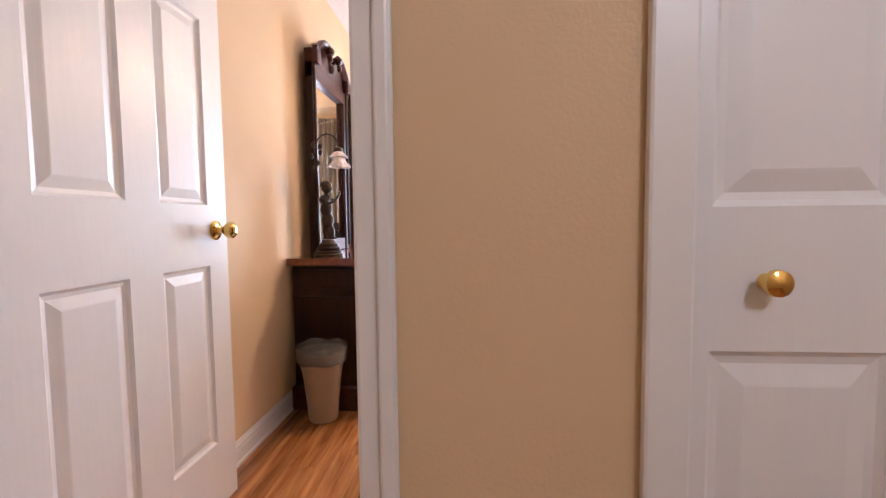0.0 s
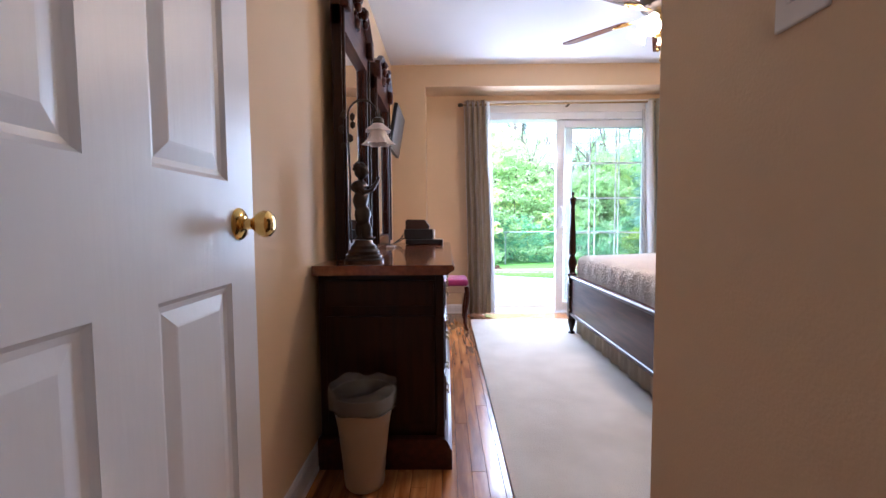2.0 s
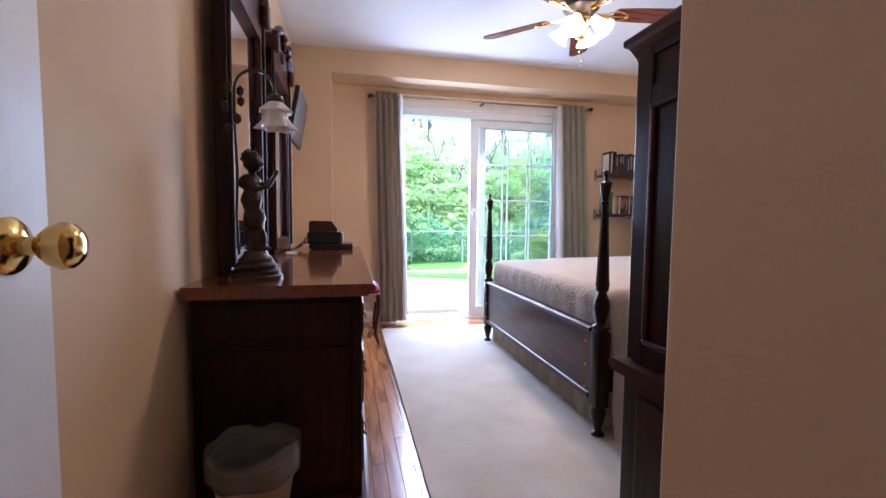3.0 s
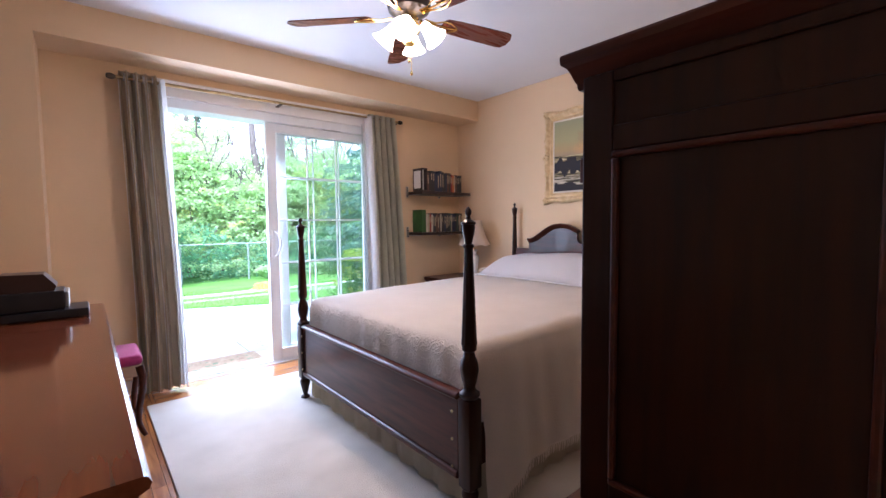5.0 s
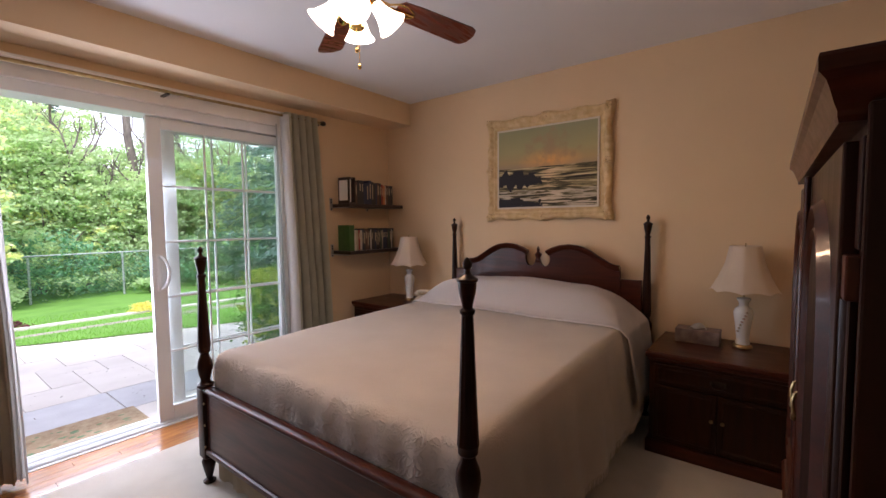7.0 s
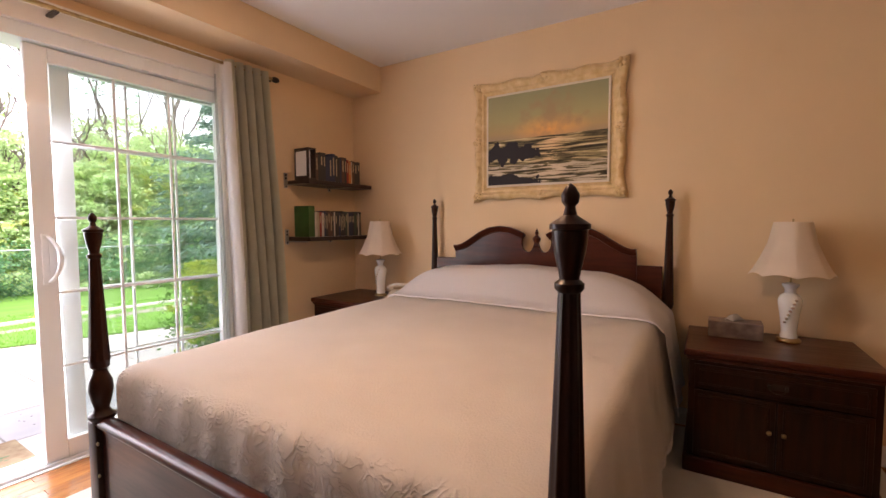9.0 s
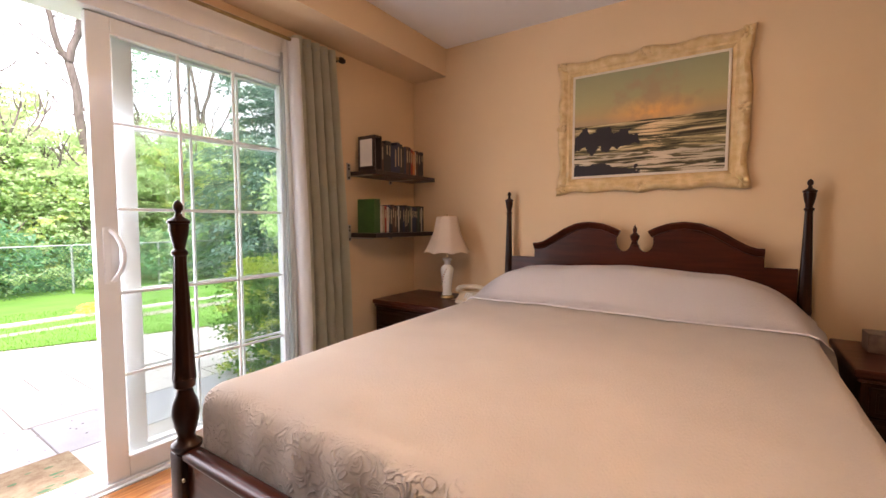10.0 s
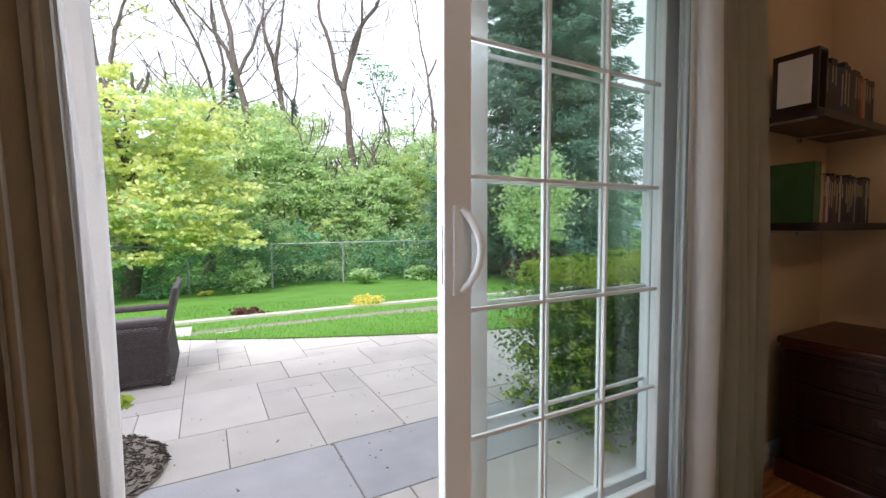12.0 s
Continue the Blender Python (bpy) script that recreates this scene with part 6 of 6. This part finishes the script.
def conifer(x, y, z, h, r, n, size, seed, mat, label, group=""):
    """A spruce: a straight trunk and drooping whorls of needled boughs, each bough a fan of small sprays."""
    t = thing("spruce_tree", (x, y, z), label, "tree", group)
    part("trunk", tube(bmesh.new(), [(x, y, z - .1), (x, y, z + h * .5), (x, y, z + h)], .035 * r + .05, 8, .1), BARK, t, smooth=60)
    rg = np.random.RandomState(seed)
    m = int(h * 24)
    V, cnt = [], 0
    per = n // m
    for i in range(m):
        f = (i + rg.rand()) / m
        R = r * (1 - f) ** .85 * (.8 + .35 * rg.rand()) + .05
        a = i * 2.399 + rg.rand() * .5
        s = rg.rand(per) ** .7
        wide = rg.normal(size=per) * .17 * (1.15 - s) * R * 1.1
        px = x + np.cos(a) * s * R - np.sin(a) * wide
        py = y + np.sin(a) * s * R + np.cos(a) * wide
        pz = z + .35 + f * (h - .35) - .30 * s * R + .10 * R * s ** 3 - np.abs(rg.normal(size=per)) * .05 * R
        P = np.stack([px, py, pz], 1)
        u = np.stack([np.cos(a + rg.normal(size=per) * .8), np.sin(a + rg.normal(size=per) * .8), -.25 + rg.normal(size=per) * .3], 1)
        v = np.cross(u, [0, 0, 1.0]) + rg.normal(size=(per, 3)) * .3
        v /= np.linalg.norm(v, axis=1)[:, None]
        sz = size * (.6 + .8 * rg.rand(per, 1))
        V.append(np.stack([P - u * sz, P + v * sz * .35, P + u * sz, P - v * sz * .35], 1).reshape(-1, 3))
    V = np.concatenate(V)
    me = bpy.data.meshes.new("crown")
    me.from_pydata((V - np.array([x, y, z])).tolist(), [], np.arange(len(V)).reshape(-1, 4).tolist())
    me.materials.append(mat)
    ob = new("crown", me)
    ob.parent = t
    return t


conifer(9.5, 15.8, -.45, 14.5, 4.5, 170000, .085, 31, LEAF_SPRUCE, "large blue spruce on the lawn by the fence")
bare_tree(.2, 23.5, 5.6, .12, .04, 33, "thin bare tree behind the maple", sprigs=300)
conifer(14.8, 19.5, -.61, 12.5, 3.2, 30000, .10, 32, LEAF_SPRUCE, "tall blue spruce behind the fence", "spruces behind the fence")
for i, (x, y, h) in enumerate(((1.3, 27.0, 8.4), (8.4, 28.5, 6.4), (3.9, 27.0, 7.7), (3.2, 28.5, 7.9))):
    conifer(x, y, -.61, h, 1.6, 9000, .09, 40 + i, LEAF_SPRUCE, "dark distant spruce behind the woods", "spruces behind the woods")
leafy_tree(6.3, 12.6, -.28, 1.3, .045, [(6.3, 12.6, 1.7, .75, .7, .9), (6.0, 12.4, 1.1, .6, .6, .6), (6.6, 12.8, 2.3, .45, .45, .5)], 7000, .045, 34, LEAF_MID, "small fresh green tree in front of the spruce")

# undergrowth behind the fence, and far woods
bl = [(-13 + i * .95, 18.6 + .5 * math.sin(i * 1.9), .05 + .25 * math.sin(i * 1.3), .9, .7, .85) for i in range(31)]
leaves("undergrowth", None, bl, 42000, .048, 51, LEAF_DARK, "dense green undergrowth behind the fence", "stuff", hollow=.75)
leaves("undergrowth", None, [(b[0] + .4, b[1] - .1, b[2] + .1, b[3], b[4], b[5]) for b in bl], 18000, .048, 52, LEAF_MID, "fresh green undergrowth behind the fence", "stuff", hollow=.85)
rg = random.Random(9)
bl = [(-26 + i * 1.75, 32 + rg.uniform(-3, 3), .6 + rg.uniform(-.6, .8) + (1.8 if abs(i - 17) > 5 else 0), 2.2, 2, 2.0 + rg.uniform(0, .8)) for i in range(34)]
leaves("far_woods", None, bl, 52000, .14, 53, LEAF_MID, "distant green woods", "stuff", hollow=.8)
leaves("far_woods", None, [(b[0], b[1] + 1, b[2] - 1.2, b[3], b[4], b[5]) for b in bl], 26000, .14, 54, LEAF_DARK, "distant dark green woods", "stuff", hollow=.8)
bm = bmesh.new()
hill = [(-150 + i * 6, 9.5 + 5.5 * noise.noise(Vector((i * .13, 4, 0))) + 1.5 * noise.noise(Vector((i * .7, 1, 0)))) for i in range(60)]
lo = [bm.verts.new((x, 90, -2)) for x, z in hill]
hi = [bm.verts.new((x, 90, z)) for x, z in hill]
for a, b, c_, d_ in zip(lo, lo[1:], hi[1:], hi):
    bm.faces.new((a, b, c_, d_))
# distance haze is mixed into the hill's pale colour
structure("backdrop", bm, surf("haze-tinted blue-green hill", (.42, .52, .60), (.36, .46, .52), scale=.3, rough=1), "hazy distant wooded hill")

# fence
fence = thing("fence", (2, FENCE_Y, -.61), "galvanised chain-link fence with steel posts along the lawn", "fence")
px = -.36 + .0
posts_x = [-.36 - 1.9 * k for k in range(5, 0, -1)] + [-.36 + 1.9 * k for k in range(9)]
bm = tube(bmesh.new(), [(-.03, 0, 0), (-.03, 0, 1.22)], .028, 8)
bmesh.ops.translate(bm, verts=bm.verts, vec=(.03, 0, 0))
pm = bpy.data.meshes.new("post")
bm.to_mesh(pm)
bm.free()
pm.materials.append(GALV)
for x in posts_x:
    ob = new("post", pm)
    ob.parent = fence
    ob.location = (x - 2, 0, 0)
part("top_rail", tube(bmesh.new(), [(posts_x[0], FENCE_Y, .60), (posts_x[-1], FENCE_Y, .60)], .020, 8), GALV, fence)
WIRE = surf("green-grey fence wire", (.14, .24, .19), (.10, .18, .14), rough=.6)
V, Fc = [], []
x0, x1, z0, z1 = posts_x[0], posts_x[-1], -.58, .59
hgt = z1 - z0
for s in (1, -1):
    for i in range(int((x1 - x0) / .085)):
        a = x0 + i * .085
        p, q = (a, z0), (a + hgt * .9, z1)
        if s < 0:
            p, q = (a + hgt * .9, z0), (a, z1)
        if max(p[0], q[0]) > x1:
            continue
        k = len(V)
        for (x, z) in (p, q):
            V += [(x - 2, -.03 + .004 * s, z + .61 - .003), (x - 2 + .004, -.03 + .004 * s, z + .61 + .002), (x - 2 - .002, -.035 + .004 * s, z + .61 + .002)]
        for j in range(3):
            Fc.append((k + j, k + (j + 1) % 3, k + 3 + (j + 1) % 3, k + 3 + j))
me = bpy.data.meshes.new("mesh_wire")
me.from_pydata(V, [], Fc)
me.materials.append(WIRE)
ob = new("mesh_wire", me)
ob.parent = fence
tagged(ob, "diamond chain-link wire", kind="stuff")


def bush(name, x, y, z, r, h, n, size, seed, mat, label, group=""):
    b_ = thing(name, (x, y, z), label, "shrub", group)
    bm = bmesh.new()
    rg = random.Random(seed)
    for k in range(5):
        a = k * 1.3
        tube(bm, [(x, y, z - .03), (x + .3 * r * math.cos(a), y + .3 * r * math.sin(a), z + h * .6)], .008, 5, .5)
    part("stems", bm, BARK, b_)
    leaves("foliage", b_, [(x, y, z + h * .5, r, r, h * .55), (x + r * .3, y, z + h * .6, r * .6, r * .6, h * .4), (x - r * .4, y, z + h * .4, r * .6, r * .6, h * .4)], n, size, seed, mat, hollow=.4)


bush("shrub", .95, 16.9, -.57, .42, .75, 1500, .045, 71, LEAF_MID, "rounded green shrub before the fence", "shrubs along the fence")
bush("shrub", -1.0, 17.0, -.57, .30, .35, 700, .04, 72, LEAF_DARK, "low dark green shrub before the fence", "shrubs along the fence")
bush("shrub", 3.9, 17.0, -.57, .35, .5, 1000, .045, 73, LEAF_MID, "small green shrub before the fence", "shrubs along the fence")
bush("shrub", 5.6, 17.0, -.57, .40, .55, 1000, .045, 74, LEAF_MID, "leafy green shrub before the fence", "shrubs along the fence")
bush("flower_clump", .0, 16.9, -.57, .16, .16, 260, .03, 75, LEAF_YEL, "pale flowering clump before the fence", "")
bush("yellow_shrub", 2.20, 11.85, -.17, .26, .16, 1100, .022, 76, LEAF_YEL, "low pale yellow shrub beside the lawn path", "")
bush("red_shrub", .50, 11.98, -.18, .20, .14, 700, .022, 77, LEAF_RED, "low dark red shrub beside the lawn path", "")
bush("red_shrub", 7.2, 13.4, -.33, .9, .8, 2600, .04, 78, LEAF_RED, "dark red shrub beside the spruce", "")

# clipped yew beside the door
yew = thing("yew_hedge", (2.4, 7.3, -.08), "clipped dark yew hedge with yellow-green new growth beside the patio door", "hedge")
bl = [(1.98 + .34 * i, 7.05 + .28 * j, .04 + .205 * k, .26, .24, .21) for i in range(4) for j in range(3) for k in range(4)]
leaves("foliage", yew, bl, 52000, .015, 81, LEAF_YEW, hollow=.5, clump=.35)
leaves("new_growth", yew, [(b[0], b[1], .79, .26, .24, .09) for b in bl[::4]], 17000, .014, 82, LEAF_TIP, "yellow-green new growth on top", hollow=.1)
leaves("new_growth", yew, [(1.76, b[1], b[2], .08, .2, .2) for b in bl[:12]], 1600, .014, 83, LEAF_TIP, "scattered light tips", hollow=.1)
bm = bmesh.new()
for i in range(9):
    tube(bm, [(1.95 + .11 * i, 7.3 + .1 * math.sin(i * 4), -.1), (1.92 + .12 * i, 7.3 + .25 * math.sin(i * 3), .5)], .015, 6, .4)
part("stems", bm, BARK, yew)

# wicker chair
wc = thing("wicker_chair", (-.68, 9.5, -.08), "dark grey wicker lounge chair on the patio", "chair")


def weave(bm, quad, nu, nv, d=.004):
    """A woven face between four corners: strands over and under."""
    a, b, c_, e = [Vector(p) for p in quad]
    nrm = (b - a).cross(e - a).normalized()
    for j in range(nv):
        v0, v1 = (j + .08) / nv, (j + .92) / nv
        loops = []
        for i in range(nu + 1):
            u = i / nu
            off = nrm * (d if (i + j) % 2 else -d * .3)
            p0, p1 = a.lerp(b, u).lerp(e.lerp(c_, u), v0), a.lerp(b, u).lerp(e.lerp(c_, u), v1)
            loops.append((p0 + off, p1 + off))
        for (p, q), (r_, s_) in zip(loops, loops[1:]):
            bm.faces.new([bm.verts.new(t) for t in (p, r_, s_, q)])
    return bm


cx0, cx1, cy0, cy1, cz = -1.12, -.25, 9.12, 9.88, -.08
core = boxes(((cx0 + .02, cy0 + .015, cz + .06), (cx1 - .02, cy1 - .015, cz + .30)))
part("seat_box", core, WICK, wc, "wicker seat box")
bm = weave(bmesh.new(), ((cx0, cy0, cz + .03), (cx1 + .03, cy0 - .01, cz + .03), (cx1 - .02, cy0, cz + .46), (cx0, cy0, cz + .46)), 60, 34)
part("side_weave", bm, WICK, wc, "woven dark wicker side")
bm = weave(bmesh.new(), ((cx1 + .03, cy0 - .01, cz + .03), (cx1 + .03, cy1 + .01, cz + .03), (cx1 - .02, cy1, cz + .46), (cx1 - .02, cy0, cz + .46)), 50, 34)
part("side_weave", bm, WICK, wc, "woven dark wicker side")
part("arm", boxes(((cx0, cy0 - .008, cz + .44), (cx1, cy0 + .06, cz + .49)), bev=.015), WICK, wc)
part("arm", boxes(((cx0, cy1 - .06, cz + .44), (cx1, cy1 + .008, cz + .49)), bev=.015), WICK, wc)
M = Matrix.Translation((cx1 - .03, 9.5, cz + .30)) @ Matrix.Rotation(radians(12), 4, "Y")
part("backrest", box(bmesh.new(), (-.02, -.38, 0), (.02, .38, .42), .012, 2, M), WICK, wc, "tall slanted wicker backrest")
part("cushion", boxes(((cx0 + .03, cy0 + .07, cz + .30), (cx1 - .06, cy1 - .07, cz + .40)), bev=.03, seg=3), WICKC, wc, "grey seat cushion")
for x in (cx0 + .03, cx1 - .02):
    for y in (cy0 + .03, cy1 - .03):
        part("leg", boxes(((x - .03, y - .03, cz), (x + .03, y + .03, cz + .06)), bev=.006), WICK, wc)

# mulch bed with a young shrub
bed_ = thing("mulch_bed", (-.60, 7.93, -.08), "round bed of shredded dark bark mulch in the patio", "planting bed")
bm = bmesh.new()
lathe(bm, [(.42, -.02), (.42, .012), (.36, .03), (.2, .045), (.001, .05)], -.60, 7.93, -.08, 36)
part("soil", bm, GRIT, bed_, smooth=40)
V, Fc = [], []
rg = random.Random(5)
for i in range(1500):
    a, r_ = rg.uniform(0, 6.283), .42 * rg.random() ** .5
    x, y, z = -.6 + r_ * math.cos(a), 7.93 + r_ * math.sin(a), -.08 + .052 - .035 * (r_ / .42) ** 2
    b_, L, w = rg.uniform(0, 3.14), rg.uniform(.012, .03), rg.uniform(.003, .007)
    dx, dy = math.cos(b_) * L, math.sin(b_) * L
    ex, ey = -math.sin(b_) * w, math.cos(b_) * w
    k = len(V)
    t = rg.uniform(-.006, .008)
    V += [(x - dx, y - dy, z), (x + ex, y + ey, z + .008), (x + dx, y + dy, z + t + .004), (x - ex, y - ey, z + .008), (x, y, z - .004)]
    Fc += [(k, k + 1, k + 2, k + 3), (k, k + 3, k + 2, k + 4)]
me = bpy.data.meshes.new("mulch")
me.from_pydata([(x + .6, y - 7.93, z + .08) for x, y, z in V], [], Fc)
me.materials.append(MULCHM)
ob = new("mulch", me)
ob.parent = bed_
tagged(ob, "shredded bark chips", kind="stuff")
bush("young_shrub", -.42, 8.02, -.04, .10, .36, 110, .035, 85, LEAF_TIP, "young shrub with large yellow-green leaves in the mulch bed")

# doormat
mat_ = thing("doormat", (.22, 6.88, -.08), "worn brown coir doormat with a faded green leaf print", "doormat")
COIR = surf("brown coir", (.26, .17, .10), (.40, .31, .20), scale=22, rough=.95, bump=1.0, bscale=120)
part("mat", boxes(((-.17, 6.635, -.079), (.60, 7.13, -.058)), bev=.004), COIR, mat_)
bm = bmesh.new()
rg = random.Random(8)
for i in range(46):
    x, y = rg.uniform(-.1, .52), rg.uniform(6.70, 7.06)
    blob(bm, (x, y, -.058), rg.uniform(.012, .028), 1, (1, .6, .08), .5)
part("leaf_print", bm, surf("faded green print", (.06, .20, .09), (.16, .20, .11), scale=30, rough=.95), mat_, "faded green leaf print")
# fallen petals and leaf bits on the slabs
V, Fc = [], []
for i in range(260):
    x, y = rg.uniform(-1.5, 3.5), rg.uniform(6.7, 9.4)
    if 1.7 < x < 3.3 and y < 7.9:
        continue
    a, s_ = rg.uniform(0, 6.28), rg.uniform(.003, .009)
    k = len(V)
    V += [(x + s_ * math.cos(a + j * 1.57), y + s_ * math.sin(a + j * 1.57), -.0785 + .003 * (j % 2)) for j in range(4)]
    Fc.append((k, k + 1, k + 2, k + 3))
me = bpy.data.meshes.new("leaf_litter")
me.from_pydata(V, [], Fc)
me.materials.append(MULCHM)
tagged(new("leaf_litter", me), "scattered leaf litter on the slabs", kind="stuff")
# short blades at the lawn's near part
rg_ = np.random.RandomState(12)
k = 34000
X, U = rg_.uniform(-4, 7, k), rg_.rand(k) ** 1.6 * 4.0
E = np.maximum(9.0, np.where(X < 5, 10.4 - .53 * X + .045 * X * X, 8.875 - .08 * (X - 5)))
Y = E + U - .015
Z = -.074 - .077 * np.clip(Y - 10.5, 0, 7.0)
A, Hh = rg_.rand(k) * 6.28, rg_.uniform(.015, .045, k)
P = np.stack([X, Y, Z], 1)
D = np.stack([np.cos(A), np.sin(A), A * 0], 1) * .004
T = P + np.stack([rg_.normal(size=k) * .012, rg_.normal(size=k) * .012, Hh], 1)
me = bpy.data.meshes.new("grass_blades")
me.from_pydata(np.stack([P - D, P + D, T], 1).reshape(-1, 3).tolist(), [], np.arange(3 * k).reshape(-1, 3).tolist())
me.materials.append(leafy("grass blade", (.19, .39, .06), (.12, .29, .035), rand=.3))
tagged(new("grass_blades", me), "mown grass blades", kind="stuff")

# ---- oak strip floor ----
def strips(name, x0, x1, y0, y1, along, width, mean, mat, seed):
    """Oak strips with end joints, each a part of the floor."""
    rg = random.Random(seed)
    fl_ = tagged(new(name), "red oak strip floor with dark open grain", "", "", "structure")
    origin[fl_.name] = Vector((0, 0, 0))
    cache = {}
    across0, across1 = (x0, x1) if along == "y" else (y0, y1)
    a0, a1 = (y0, y1) if along == "y" else (x0, x1)
    c = across0
    while c < across1 - .005:
        w = min(width, across1 - c)
        s = a0
        first = rg.uniform(.3, 1) * mean
        while s < a1 - .01:
            L = min(round(first if s == a0 else rg.uniform(.7, 1.35) * mean, 1), a1 - s)
            if a1 - s - L < .12:
                L = a1 - s
            key = (round(w, 3), round(L, 3))
            if key not in cache:
                bm = bmesh.new()
                sx, sy = (w - .0012, L - .001) if along == "y" else (L - .001, w - .0012)
                t = [(0, 0), (sx, 0), (sx, sy), (0, sy)]
                ins = [(.0008, .0008), (sx - .0008, .0008), (sx - .0008, sy - .0008), (.0008, sy - .0008)]
                rings(bm, [[(p[0], p[1], -.016) for p in t], [(p[0], p[1], -.0009) for p in t], [(p[0], p[1], 0) for p in ins]])
                me = bpy.data.meshes.new("floor_strip")
                bm.to_mesh(me)
                bm.free()
                me.materials.append(mat)
                cache[key] = me
            ob = new("floor_strip", cache[key])
            ob.location = (c, s, 0) if along == "y" else (s, c, 0)
            ob.parent = fl_
            s += L
            first = L
        c += w


strips("floor", -1.31, -.32, 1.3, 6.40, "y", .057, .95, OAK, 3)
strips("floor_door_side", -.32, 2.66, 6.0, 6.40, "x", .057, .9, OAKX, 5)
strips("floor_rest", -.32, 2.66, 2.63, 6.0, "y", .18, 3.0, OAK, 7)
strips("floor_entry", -.32, 1.30, .0, 2.63, "y", .18, 1.6, OAK, 9)
strips("floor_hall", -1.31, -.32, .0, 1.3, "y", .165, 1.3, OAK, 8)

# ---- patio slabs ----
pat = tagged(new("patio"), "beige concrete slab patio in a random ashlar pattern", "", "", "structure")
origin[pat.name] = Vector((0, 0, 0))
rg = random.Random(17)
UNIT, NX, NY, PX, PYY = .23, 60, 15, -5.9, 7.70
taken = [[False] * NY for _ in range(NX)]
cache = {}
for j in range(NY):
    for i in range(NX):
        if taken[i][j]:
            continue
        for w, h in rg.sample([(2, 2), (3, 2), (2, 1), (2, 3), (1, 1), (3, 1), (1, 2)], 7) + [(1, 1)]:
            if i + w <= NX and j + h <= NY and not any(taken[i + a][j + b] for a in range(w) for b in range(h)):
                break
        for a in range(w):
            for b in range(h):
                taken[i + a][j + b] = True
        if PYY + j * UNIT > edge_y(max(-3, PX + i * UNIT)) + .1:
            continue
        if (w, h) not in cache:
            bm = bmesh.new()
            box(bm, (.0025, .0025, -.05), (w * UNIT - .0025, h * UNIT - .0025, 0), .002, 1)
            me = bpy.data.meshes.new("slab")
            bm.to_mesh(me)
            bm.free()
            me.materials.append(SLAB)
            cache[(w, h)] = me
        ob = new("slab", cache[(w, h)])
        ob.location = (PX + i * UNIT, PYY + j * UNIT, -.080 + rg.uniform(-.0015, .0015))
        ob.parent = pat
x = -5.9
for L, m_ in [(1.55, BLUES), (1.9, BLUES), (1.6, BLUES), (1.42, BLUES), (1.3, BLUES), (1.6, BLUES), (1.6, SLAB), (1.6, SLAB), (1.6, SLAB)]:
    part("slab", boxes(((x + .004, 7.158, -.13), (x + L - .004, 7.695, -.079)), bev=.004), m_, pat)
    for a, b in ((0, .55), (.55, 1.0)):
        part("slab", boxes(((x + .004 + a * L + .2, 6.635, -.13), (x + b * L - .004 + .2, 7.152, -.080)), bev=.004), SLAB, pat)
    x += L
